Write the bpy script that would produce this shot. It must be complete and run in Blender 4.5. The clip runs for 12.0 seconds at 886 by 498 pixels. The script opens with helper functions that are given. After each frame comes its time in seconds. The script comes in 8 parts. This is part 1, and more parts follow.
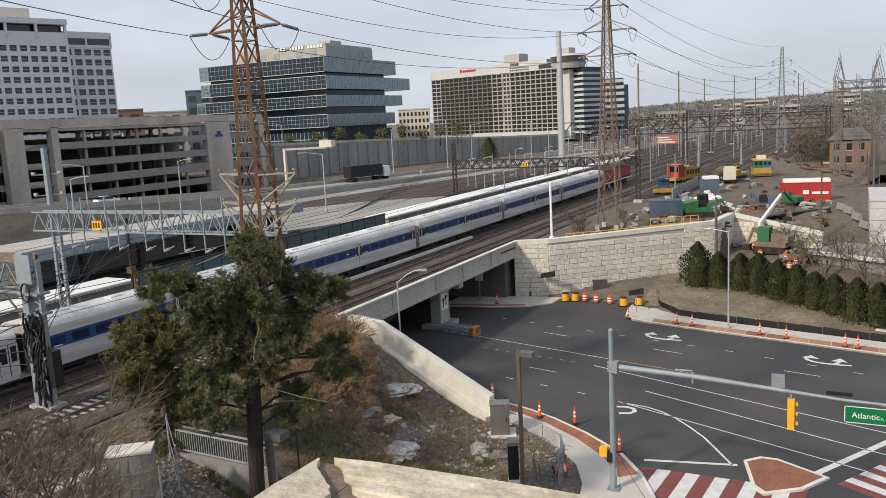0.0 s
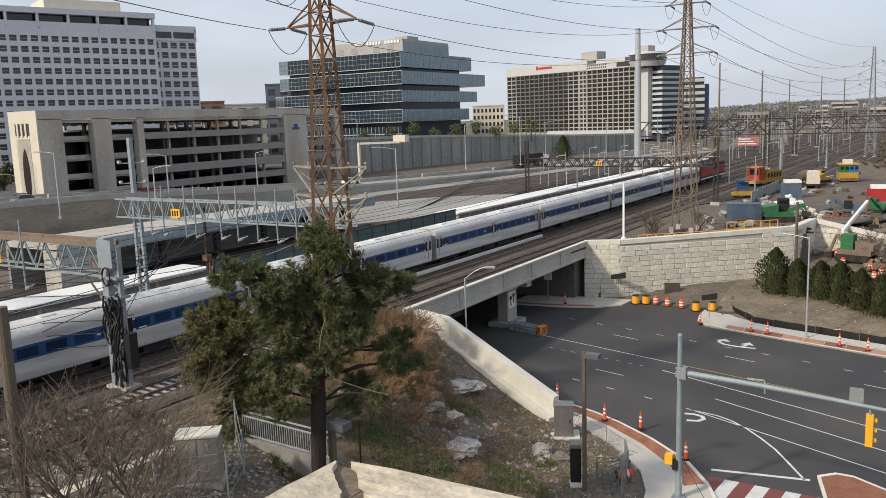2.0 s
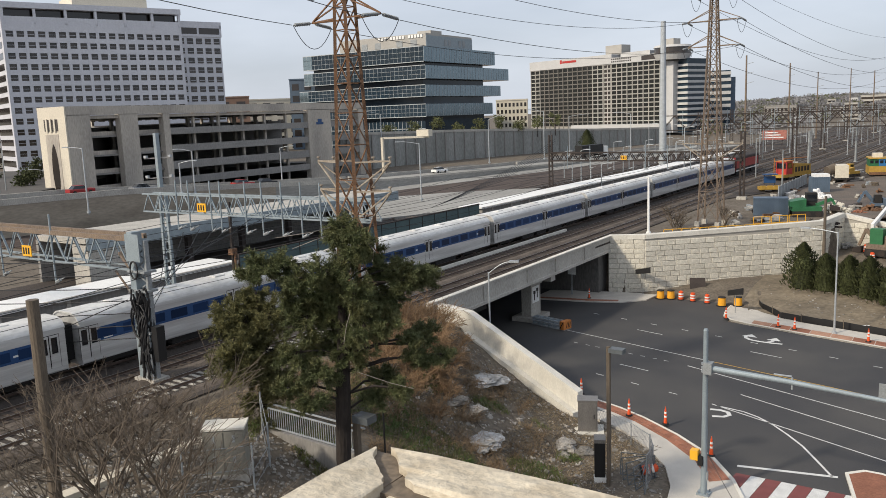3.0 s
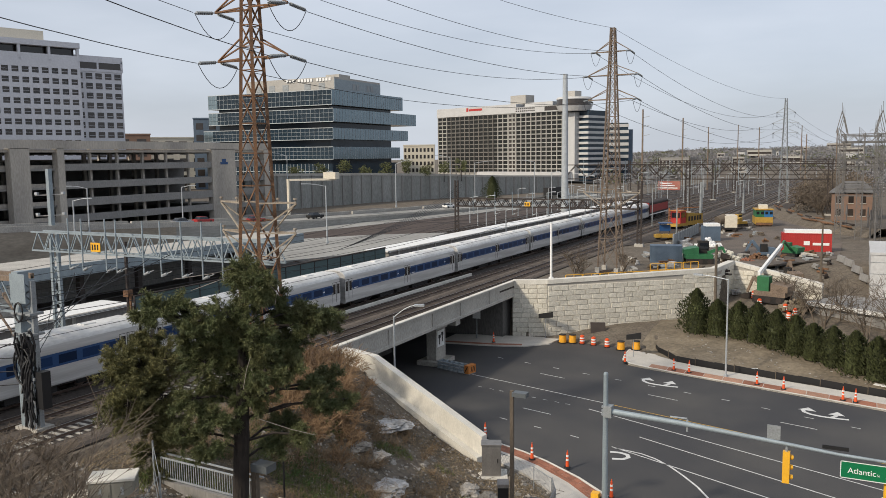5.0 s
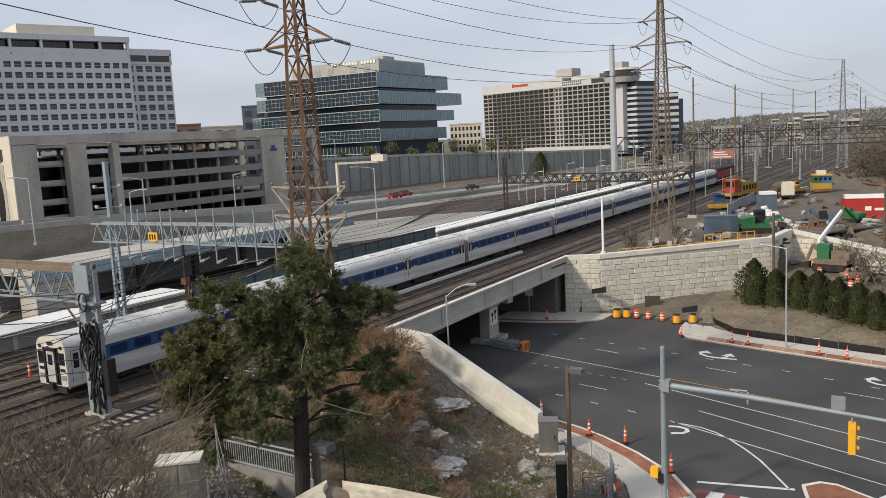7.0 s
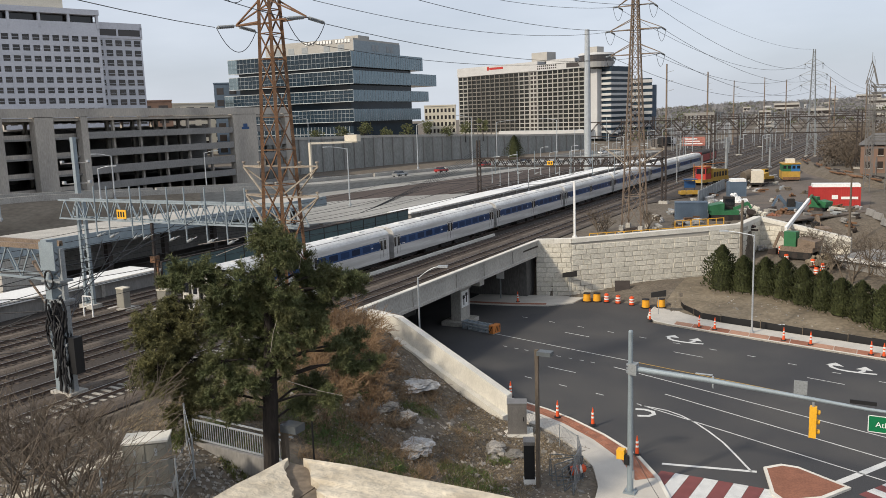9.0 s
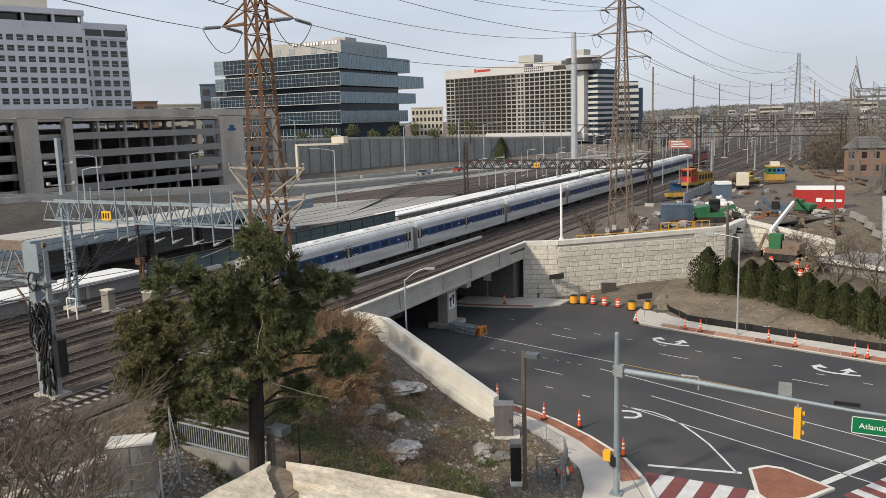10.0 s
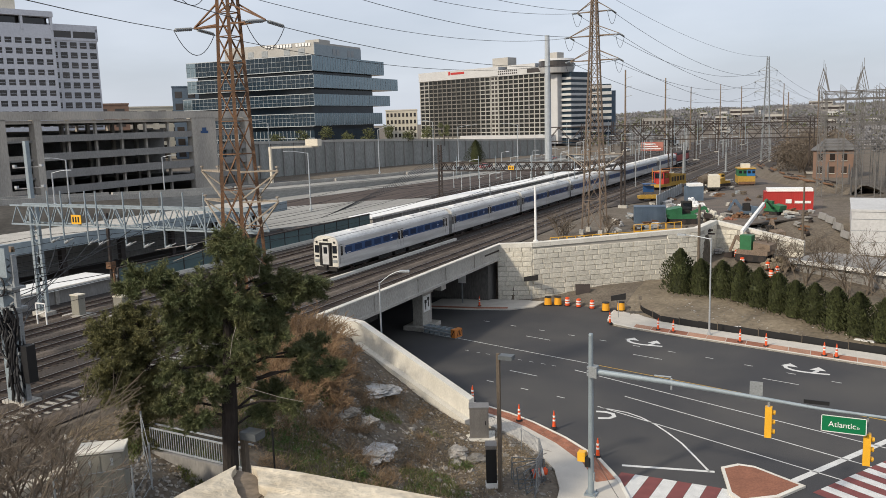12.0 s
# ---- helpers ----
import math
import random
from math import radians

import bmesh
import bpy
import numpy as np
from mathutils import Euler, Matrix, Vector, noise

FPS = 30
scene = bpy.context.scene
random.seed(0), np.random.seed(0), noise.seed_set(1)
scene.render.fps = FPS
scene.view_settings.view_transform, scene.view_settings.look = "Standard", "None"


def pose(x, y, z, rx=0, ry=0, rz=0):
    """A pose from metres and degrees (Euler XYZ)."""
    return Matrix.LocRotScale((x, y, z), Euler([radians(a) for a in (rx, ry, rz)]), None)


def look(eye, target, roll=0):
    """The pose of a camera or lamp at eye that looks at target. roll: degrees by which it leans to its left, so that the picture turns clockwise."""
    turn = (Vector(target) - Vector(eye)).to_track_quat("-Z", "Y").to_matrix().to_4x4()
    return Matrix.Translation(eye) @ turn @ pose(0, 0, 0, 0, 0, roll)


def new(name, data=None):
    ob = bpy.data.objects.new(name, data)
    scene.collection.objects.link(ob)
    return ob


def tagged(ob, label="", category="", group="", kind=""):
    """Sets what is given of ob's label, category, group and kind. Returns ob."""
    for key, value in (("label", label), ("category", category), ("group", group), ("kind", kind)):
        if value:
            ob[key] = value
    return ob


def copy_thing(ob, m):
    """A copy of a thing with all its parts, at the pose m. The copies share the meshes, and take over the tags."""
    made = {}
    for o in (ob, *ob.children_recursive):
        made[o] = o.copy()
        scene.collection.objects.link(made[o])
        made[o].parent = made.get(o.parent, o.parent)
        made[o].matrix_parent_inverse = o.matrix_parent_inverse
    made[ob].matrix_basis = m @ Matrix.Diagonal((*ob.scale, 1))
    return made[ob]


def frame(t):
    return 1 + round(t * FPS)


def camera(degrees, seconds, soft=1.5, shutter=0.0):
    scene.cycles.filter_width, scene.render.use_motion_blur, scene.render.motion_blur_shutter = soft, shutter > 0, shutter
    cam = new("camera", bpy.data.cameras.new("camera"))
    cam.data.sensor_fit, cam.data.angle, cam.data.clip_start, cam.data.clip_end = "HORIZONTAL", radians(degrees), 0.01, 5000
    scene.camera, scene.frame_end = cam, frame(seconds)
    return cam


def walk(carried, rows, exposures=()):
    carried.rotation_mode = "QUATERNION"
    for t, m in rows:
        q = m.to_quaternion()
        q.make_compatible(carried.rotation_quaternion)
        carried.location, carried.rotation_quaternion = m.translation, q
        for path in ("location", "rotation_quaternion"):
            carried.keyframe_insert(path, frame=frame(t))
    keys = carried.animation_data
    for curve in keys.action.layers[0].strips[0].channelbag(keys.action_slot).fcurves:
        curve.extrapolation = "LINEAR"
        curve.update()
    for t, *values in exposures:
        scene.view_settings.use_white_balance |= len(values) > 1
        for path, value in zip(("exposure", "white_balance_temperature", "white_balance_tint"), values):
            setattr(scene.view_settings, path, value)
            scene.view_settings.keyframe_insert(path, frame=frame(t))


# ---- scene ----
cam = camera(56.9, 12.0, 0.8)
PATH = [
    (0, (-0.037, -0.255, 22.069), (-0.932, 1.506, 21.758), -3.0),
    (0.5, (-0.094, -0.27, 22.076), (-1.016, 1.478, 21.767), -2.4),
    (1, (-0.072, -0.286, 22.108), (-1.017, 1.452, 21.813), -1.6),
    (1.5, (-0.025, -0.169, 22.093), (-1.017, 1.543, 21.797), -1.7),
    (2, (0.05, -0.062, 22.059), (-0.995, 1.614, 21.747), -2.0),
    (2.5, (0.096, -0.065, 22.034), (-1.013, 1.568, 21.714), -1.7),
    (3, (0.021, -0.131, 22.048), (-1.071, 1.513, 21.725), -2.2),
    (3.5, (0.054, -0.188, 22.101), (-0.922, 1.53, 21.793), -2.8),
    (3.7, (0.038, -0.162, 22.099), (-0.904, 1.576, 21.798), -2.6),
    (5.3, (-0.001, -0.042, 22.01), (-0.895, 1.734, 21.793), -0.5),
    (5.5, (-0.017, -0.076, 22.041), (-0.904, 1.702, 21.812), -0.6),
    (6, (-0.005, -0.067, 22.044), (-0.916, 1.695, 21.786), -1.3),
    (6.5, (-0.047, 0.002, 22.007), (-1.03, 1.724, 21.745), -2.5),
    (7, (-0.034, -0.003, 22.008), (-1.039, 1.705, 21.738), -3.0),
    (9, (0.014, -0.014, 22.011), (-0.931, 1.72, 21.695), -1.9),
    (9.5, (0.006, 0.01, 22.001), (-0.926, 1.75, 21.678), -1.7),
    (10, (0.016, 0.005, 22.006), (-0.901, 1.754, 21.694), -1.7),
    (10.5, (0.01, 0.029, 21.997), (-0.895, 1.786, 21.694), -1.7),
    (11, (0.037, 0.013, 22.007), (-0.858, 1.774, 21.698), -1.9),
    (11.5, (0.048, 0.007, 22.01), (-0.831, 1.776, 21.698), -1.9),
    (12, (0.054, 0.01, 22.008), (-0.809, 1.788, 21.7), -1.7),
]
walk(cam, [(t, look(*p)) for t, *p in PATH], exposures=[(0, 0.0), (3.7, 0.0), (5.5, -0.12), (6.8, -0.10), (8.8, 0.0), (12, 0.0)])

# ---- sky, sun, exposure ----
SUN_AZ, SUN_EL = (-0.44, -0.90), 35.0
world = bpy.data.worlds.new("sky")
scene.world = world
world.use_nodes = True
wn = world.node_tree
wn.nodes.clear()
sky = wn.nodes.new("ShaderNodeTexSky")
sky.sky_type = "NISHITA"
sky.sun_disc = False
sky.sun_elevation = radians(SUN_EL)
sky.sun_rotation = math.atan2(SUN_AZ[0], SUN_AZ[1])
sky.altitude, sky.air_density, sky.dust_density, sky.ozone_density = 20, 0.8, 3.5, 2.0
# thin high haze over the blue
wtc = wn.nodes.new("ShaderNodeTexCoord")
wmap = wn.nodes.new("ShaderNodeMapping")
wmap.inputs["Scale"].default_value = (1.2, 1.2, 5.0)
wnz = wn.nodes.new("ShaderNodeTexNoise")
wnz.inputs["Scale"].default_value, wnz.inputs["Detail"].default_value = 2.2, 5.0
wr = wn.nodes.new("ShaderNodeMapRange")
wr.inputs["From Min"].default_value, wr.inputs["From Max"].default_value = 0.35, 0.75
wr.inputs["To Min"].default_value, wr.inputs["To Max"].default_value = 0.56, 0.78
wmix = wn.nodes.new("ShaderNodeMix")
wmix.data_type = "RGBA"
wmix.inputs[7].default_value = (8.35, 8.95, 9.95, 1)
wbg = wn.nodes.new("ShaderNodeBackground")
wbg.inputs["Strength"].default_value = 0.105
wout = wn.nodes.new("ShaderNodeOutputWorld")
wn.links.new(wtc.outputs["Generated"], wmap.inputs["Vector"])
wn.links.new(wmap.outputs["Vector"], wnz.inputs["Vector"])
wn.links.new(wnz.outputs["Fac"], wr.inputs["Value"])
wn.links.new(wr.outputs["Result"], wmix.inputs["Factor"])
wn.links.new(sky.outputs["Color"], wmix.inputs[6])
wn.links.new(wmix.outputs[2], wbg.inputs["Color"])
wn.links.new(wbg.outputs["Background"], wout.inputs["Surface"])

sun = new("sun", bpy.data.lights.new("sun", "SUN"))
sun.data.energy, sun.data.angle, sun.data.color = 3.45, radians(4.0), (1.0, 0.885, 0.72)
sun.matrix_world = look((SUN_AZ[0] * 50, SUN_AZ[1] * 50, 50 * math.tan(radians(SUN_EL))), (0, 0, 0))
scene.view_settings.exposure = 0.0


# ---- materials ----
def mat(name, color, rough=0.7, metal=0.0, scale=2.0, vary=0.25, fine=30.0, bump=0.15, dirt=None, dirt_amount=0.35, stretch=(1, 1, 1), per=0.0, spec=0.4):
    """A surface with stains (scale), grain (fine) and relief; per: difference from piece to piece."""
    m = bpy.data.materials.new(name)
    m.use_nodes = True
    nt = m.node_tree
    b = nt.nodes["Principled BSDF"]
    b.inputs["Roughness"].default_value, b.inputs["Metallic"].default_value = rough, metal
    b.inputs["Specular IOR Level"].default_value = spec
    tc = nt.nodes.new("ShaderNodeTexCoord")
    mp = nt.nodes.new("ShaderNodeMapping")
    mp.inputs["Scale"].default_value = stretch
    nt.links.new(tc.outputs["Object"], mp.inputs["Vector"])
    n1 = nt.nodes.new("ShaderNodeTexNoise")
    n1.inputs["Scale"].default_value, n1.inputs["Detail"].default_value = 1.0 / scale, 6.0
    n2 = nt.nodes.new("ShaderNodeTexNoise")
    n2.inputs["Scale"].default_value, n2.inputs["Detail"].default_value = fine, 3.0
    for n in (n1, n2):
        nt.links.new(mp.outputs["Vector"], n.inputs["Vector"])
    ramp = nt.nodes.new("ShaderNodeMapRange")
    ramp.inputs["From Min"].default_value, ramp.inputs["From Max"].default_value = 0.38, 0.66
    nt.links.new(n1.outputs["Fac"], ramp.inputs["Value"])
    mul = nt.nodes.new("ShaderNodeMath")
    mul.operation = "MULTIPLY"
    mul.inputs[1].default_value = dirt_amount if dirt else vary
    nt.links.new(ramp.outputs["Result"], mul.inputs[0])
    mx = nt.nodes.new("ShaderNodeMix")
    mx.data_type = "RGBA"
    mx.inputs[6].default_value = (*color, 1)
    mx.inputs[7].default_value = (*(dirt or [c * 0.45 for c in color]), 1)
    nt.links.new(mul.outputs[0], mx.inputs["Factor"])
    hsv = nt.nodes.new("ShaderNodeHueSaturation")
    nt.links.new(mx.outputs[2], hsv.inputs["Color"])
    val = nt.nodes.new("ShaderNodeMapRange")
    val.inputs["From Min"].default_value, val.inputs["From Max"].default_value = 0.3, 0.7
    val.inputs["To Min"].default_value, val.inputs["To Max"].default_value = 1 - vary * 0.6, 1 + vary * 0.6
    nt.links.new(n2.outputs["Fac"], val.inputs["Value"])
    last = val.outputs["Result"]
    if per:
        oi = nt.nodes.new("ShaderNodeObjectInfo")
        geo = nt.nodes.new("ShaderNodeNewGeometry")
        ad = nt.nodes.new("ShaderNodeMath")
        ad.operation = "ADD"
        nt.links.new(oi.outputs["Random"], ad.inputs[0])
        nt.links.new(geo.outputs["Random Per Island"], ad.inputs[1])
        fr = nt.nodes.new("ShaderNodeMath")
        fr.operation = "FRACT"
        nt.links.new(ad.outputs[0], fr.inputs[0])
        pr = nt.nodes.new("ShaderNodeMapRange")
        pr.inputs["To Min"].default_value, pr.inputs["To Max"].default_value = 1 - per, 1 + per
        nt.links.new(fr.outputs[0], pr.inputs["Value"])
        pm = nt.nodes.new("ShaderNodeMath")
        pm.operation = "MULTIPLY"
        nt.links.new(last, pm.inputs[0])
        nt.links.new(pr.outputs["Result"], pm.inputs[1])
        last = pm.outputs[0]
    nt.links.new(last, hsv.inputs["Value"])
    nt.links.new(hsv.outputs["Color"], b.inputs["Base Color"])
    if bump:
        bp = nt.nodes.new("ShaderNodeBump")
        bp.inputs["Strength"].default_value, bp.inputs["Distance"].default_value = bump, 0.05
        nt.links.new(n2.outputs["Fac"], bp.inputs["Height"])
        nt.links.new(bp.outputs["Normal"], b.inputs["Normal"])
    return m


ASPHALT = mat("asphalt", (0.043, 0.043, 0.046), 0.85, scale=9, vary=0.35, fine=14, bump=0.1, dirt=(0.088, 0.083, 0.076), dirt_amount=0.6)
HWAY = mat("old_asphalt", (0.10, 0.095, 0.09), 0.9, scale=8, vary=0.3, fine=6)
PAINT = mat("road_paint", (0.62, 0.62, 0.6), 0.6, scale=0.6, vary=0.3, fine=20)
YPAINT = mat("yellow_road_paint", (0.5, 0.3, 0.04), 0.6, scale=0.6, vary=0.3, fine=20)
REDPAINT = mat("red_crossing_paint", (0.19, 0.055, 0.05), 0.7, scale=0.6, vary=0.3, fine=20)
CONC = mat("concrete", (0.42, 0.40, 0.36), 0.85, scale=2.5, vary=0.35, fine=9, dirt=(0.2, 0.19, 0.17), stretch=(1, 1, 0.4))
CONCN = mat("new_concrete", (0.66, 0.635, 0.57), 0.85, scale=1.6, vary=0.15, fine=12, dirt=(0.40, 0.38, 0.33), dirt_amount=0.4, stretch=(1, 1, 0.5))
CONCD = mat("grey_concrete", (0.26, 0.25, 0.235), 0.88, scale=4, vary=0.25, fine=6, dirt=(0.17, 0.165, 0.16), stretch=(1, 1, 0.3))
WALK = mat("pavement_concrete", (0.50, 0.47, 0.42), 0.85, scale=1.2, vary=0.2, fine=16)
BRICKP = mat("red_brick_paving", (0.30, 0.125, 0.075), 0.85, scale=1.0, vary=0.3, fine=9, per=0.18)
BRICKL = mat("tan_brick_paving", (0.40, 0.225, 0.15), 0.85, scale=1.0, vary=0.3, fine=9, per=0.15)
BLOCK = mat("split_face_block", (0.60, 0.57, 0.49), 0.9, scale=0.8, vary=0.3, fine=7, bump=0.6, dirt=(0.42, 0.39, 0.33), per=0.09)
MORTAR = mat("recessed_joint", (0.40, 0.375, 0.33), 0.95)
SOIL = mat("bare_soil", (0.110, 0.090, 0.069), 0.95, scale=1.8, vary=0.5, fine=3.5, bump=0.5, dirt=(0.15, 0.128, 0.10), dirt_amount=0.8)
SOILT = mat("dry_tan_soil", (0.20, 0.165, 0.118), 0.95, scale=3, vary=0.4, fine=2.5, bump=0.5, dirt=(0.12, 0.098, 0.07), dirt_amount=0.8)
BALLAST = mat("ballast", (0.050, 0.041, 0.035), 0.95, scale=3, vary=0.6, fine=9, bump=0.8, dirt=(0.05, 0.04, 0.034), dirt_amount=0.8)
YARD = mat("rusty_yard_ballast", (0.052, 0.038, 0.032), 0.95, scale=2, vary=0.5, fine=6, bump=0.5, dirt=(0.088, 0.067, 0.056), dirt_amount=0.7, stretch=(1, 0.12, 1))
RAIL = mat("rail_steel", (0.16, 0.12, 0.1), 0.45, 0.7, scale=1, vary=0.4)
RAILTOP = mat("worn_rail_steel", (0.42, 0.4, 0.38), 0.3, 0.9, scale=1, vary=0.3)
TIE = mat("concrete_tie", (0.36, 0.34, 0.3), 0.9, scale=0.6, vary=0.5, per=0.3)
TIEW = mat("wood_tie", (0.075, 0.058, 0.046), 0.95, scale=0.6, vary=0.4, per=0.35)
RUST = mat("rusty_steel", (0.21, 0.112, 0.06), 0.85, 0.2, scale=1.2, vary=0.5, fine=8, dirt=(0.12, 0.075, 0.05), dirt_amount=0.8)
TANST = mat("weathered_tan_steel", (0.22, 0.165, 0.12), 0.8, 0.2, scale=1.2, vary=0.45, fine=8, dirt=(0.15, 0.12, 0.1), dirt_amount=0.7)
DARKST = mat("dark_brown_steel", (0.05, 0.04, 0.036), 0.8, 0.2, scale=1, vary=0.4)
GALV = mat("galvanized_steel", (0.43, 0.46, 0.48), 0.5, 0.35, scale=0.8, vary=0.25, fine=12)
GALVD = mat("dull_galvanized_steel", (0.3, 0.32, 0.33), 0.6, 0.3, scale=0.8, vary=0.3, fine=10)
GALVB = mat("blue_grey_steel", (0.28, 0.33, 0.36), 0.55, 0.3, scale=0.8, vary=0.25)
WIRE = mat("cable_black", (0.016, 0.016, 0.018), 0.6)
STAIN = mat("stainless_side", (0.60, 0.60, 0.59), 0.45, 0.3, scale=1.5, vary=0.14, fine=4, dirt=(0.32, 0.31, 0.3), dirt_amount=0.5, stretch=(1, 0.15, 3))
TROOF = mat("train_roof", (0.70, 0.70, 0.68), 0.55, 0.2, scale=2.5, vary=0.2, fine=5, dirt=(0.36, 0.34, 0.32), dirt_amount=0.5, stretch=(1, 0.4, 1))
BLUE = mat("blue_stripe", (0.020, 0.070, 0.19), 0.4, scale=2, vary=0.15)
REDL = mat("locomotive_red", (0.33, 0.03, 0.03), 0.4, scale=1, vary=0.2)
DGLASS = mat("dark_window_glass", (0.012, 0.015, 0.02), 0.08, scale=1, vary=0.1, bump=0.0, spec=0.6)
TWIN = mat("tinted_coach_glass", (0.010, 0.030, 0.085), 0.3, scale=1, vary=0.1, bump=0.0, spec=0.2, per=0.4)
UNDER = mat("underfloor_black", (0.025, 0.023, 0.022), 0.85, scale=0.6, vary=0.5)
WHITE = mat("white_paint", (0.78, 0.78, 0.76), 0.5, scale=2, vary=0.12, fine=6)
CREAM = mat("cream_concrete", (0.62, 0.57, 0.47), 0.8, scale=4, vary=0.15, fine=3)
PALE = mat("pale_grey_cladding", (0.54, 0.55, 0.59), 0.7, scale=6, vary=0.12, fine=2)
OFFG = mat("office_glass", (0.018, 0.032, 0.046), 0.08, scale=3, vary=0.3, bump=0.0, spec=0.22, per=0.3)
# paler than the office glass: part of the sky's reflection is in the colour
SKYPALEG = mat("sky_pale_reflective_glass", (0.17, 0.225, 0.255), 0.12, 0.55, scale=5, vary=0.15, bump=0.0, per=0.06)
BROWNG = mat("bronze_glass", (0.035, 0.028, 0.024), 0.12, scale=3, vary=0.3, bump=0.0, spec=0.6, per=0.5)
TEAL = mat("dull_teal_panel", (0.085, 0.135, 0.14), 0.5, scale=2, vary=0.25)
BLACK = mat("black_plastic", (0.012, 0.012, 0.013), 0.6, scale=1, vary=0.3)
ORANGE = mat("safety_orange", (0.75, 0.1, 0.025), 0.5, scale=0.5, vary=0.2)
YELLOW = mat("safety_yellow", (0.78, 0.36, 0.025), 0.5, scale=0.5, vary=0.15)
SIGY = mat("signal_yellow", (0.8, 0.42, 0.03), 0.45, scale=0.5, vary=0.12)
GREENS = mat("sign_green", (0.005, 0.16, 0.06), 0.4, scale=1, vary=0.08)
GREENM = mat("machine_green", (0.03, 0.145, 0.06), 0.5, scale=0.7, vary=0.3)
REDC = mat("container_red", (0.42, 0.035, 0.03), 0.55, scale=1.2, vary=0.2, stretch=(1, 1, 0.3))
BLUEC = mat("container_blue_grey", (0.10, 0.14, 0.19), 0.6, scale=1.2, vary=0.25)
BARK = mat("bark", (0.036, 0.029, 0.025), 0.95, scale=0.5, vary=0.5, fine=9, bump=0.8, stretch=(1, 1, 0.25))
HOTELW = mat("weathered_white_concrete", (0.49, 0.49, 0.485), 0.75, scale=6, vary=0.15, fine=3)
HGLASS = mat("dull_bronze_panes", (0.022, 0.023, 0.021), 0.25, scale=2.2, vary=0.6, fine=0.5, bump=0.0, spec=0.25)
FARW = mat("grey_green_wall", (0.29, 0.295, 0.28), 0.9, scale=6, vary=0.35, fine=3, dirt=(0.19, 0.195, 0.18), dirt_amount=0.8, stretch=(1, 1, 0.3))
DRYG = mat("dry_straw", (0.25, 0.195, 0.125), 0.9, scale=1.2, vary=0.4, per=0.45, bump=0)
GARC = mat("weathered_tan_concrete", (0.47, 0.425, 0.365), 0.88, scale=5, vary=0.25, fine=4, dirt=(0.27, 0.25, 0.225), dirt_amount=0.7, stretch=(1, 1, 0.3))
CREAMW = mat("aged_white_paint", (0.62, 0.60, 0.54), 0.5, scale=1.2, vary=0.25, fine=6, dirt=(0.35, 0.32, 0.27), dirt_amount=0.6)
# concrete darkened to carry the shade under the bridge
SHADEC = mat("shade_dark_concrete", (0.12, 0.115, 0.108), 0.92, scale=3, vary=0.4, fine=6, dirt=(0.07, 0.066, 0.06), stretch=(1, 1, 0.3))
SUBST = mat("aged_grey_steel", (0.155, 0.15, 0.145), 0.7, 0.3, scale=0.8, vary=0.35)
YGRAV = mat("trodden_gravel", (0.145, 0.117, 0.095), 0.95, scale=6, vary=0.45, fine=5, bump=0.5, dirt=(0.085, 0.075, 0.066), dirt_amount=0.9)
DEADW = mat("bleached_dead_wood", (0.34, 0.30, 0.26), 0.85, scale=0.4, vary=0.3)
LITTER = mat("dusty_stones", (0.30, 0.28, 0.25), 0.95, scale=0.4, vary=0.5, fine=8, per=0.4)
HOTELC = mat("grey_cream_concrete", (0.39, 0.375, 0.345), 0.8, scale=4, vary=0.15, fine=3)
MACHY = mat("machine_yellow", (0.44, 0.27, 0.05), 0.55, scale=0.6, vary=0.35)
FINE = mat("dark_mullion", (0.13, 0.145, 0.155), 0.5, 0.3)
CABG = mat("tan_grey_cabinet", (0.25, 0.24, 0.205), 0.7, scale=0.8, vary=0.25)
TWIG = mat("bare_twigs", (0.135, 0.108, 0.082), 0.9, scale=0.8, vary=0.4, per=0.3)
TWIGR = mat("rusty_brown_twigs", (0.27, 0.175, 0.098), 0.9, scale=0.8, vary=0.4, per=0.35)
NEEDLE = mat("conifer_needles", (0.090, 0.108, 0.043), 0.7, scale=0.9, vary=0.4, fine=6, per=0.35, bump=0, dirt=(0.125, 0.115, 0.045), dirt_amount=0.6)
OLIVE = mat("olive_needles", (0.155, 0.145, 0.055), 0.75, scale=0.9, vary=0.4, fine=6, per=0.35, bump=0, dirt=(0.055, 0.062, 0.026), dirt_amount=0.8)
WEED = mat("spring_weeds", (0.07, 0.125, 0.03), 0.75, scale=0.6, vary=0.4, per=0.4, bump=0)
BRAMBLE = mat("dead_bramble", (0.23, 0.16, 0.095), 0.9, scale=0.8, vary=0.4, per=0.4, bump=0)
DULLFIN = mat("shaded_bronze_frame", (0.20, 0.185, 0.165), 0.7, scale=3, vary=0.2)
HEDGE = mat("arborvitae_leaves", (0.056, 0.066, 0.023), 0.8, scale=0.7, vary=0.4, fine=8, per=0.45, bump=0)
GRASSM = mat("grass_blades", (0.12, 0.14, 0.046), 0.85, scale=1.5, vary=0.4, per=0.4, bump=0)
# pale bluish grey: distance haze is mixed into the tree colour
HAZETREE = mat("hazed_trees", (0.225, 0.222, 0.228), 0.95, scale=20, vary=0.35, per=0.25, bump=0)
FARGREEN = mat("spring_trees", (0.12, 0.13, 0.055), 0.95, scale=2, vary=0.4, per=0.3, bump=0)
ROCK = mat("white_rock", (0.42, 0.41, 0.4), 0.9, scale=0.5, vary=0.35, fine=6, bump=0.6)
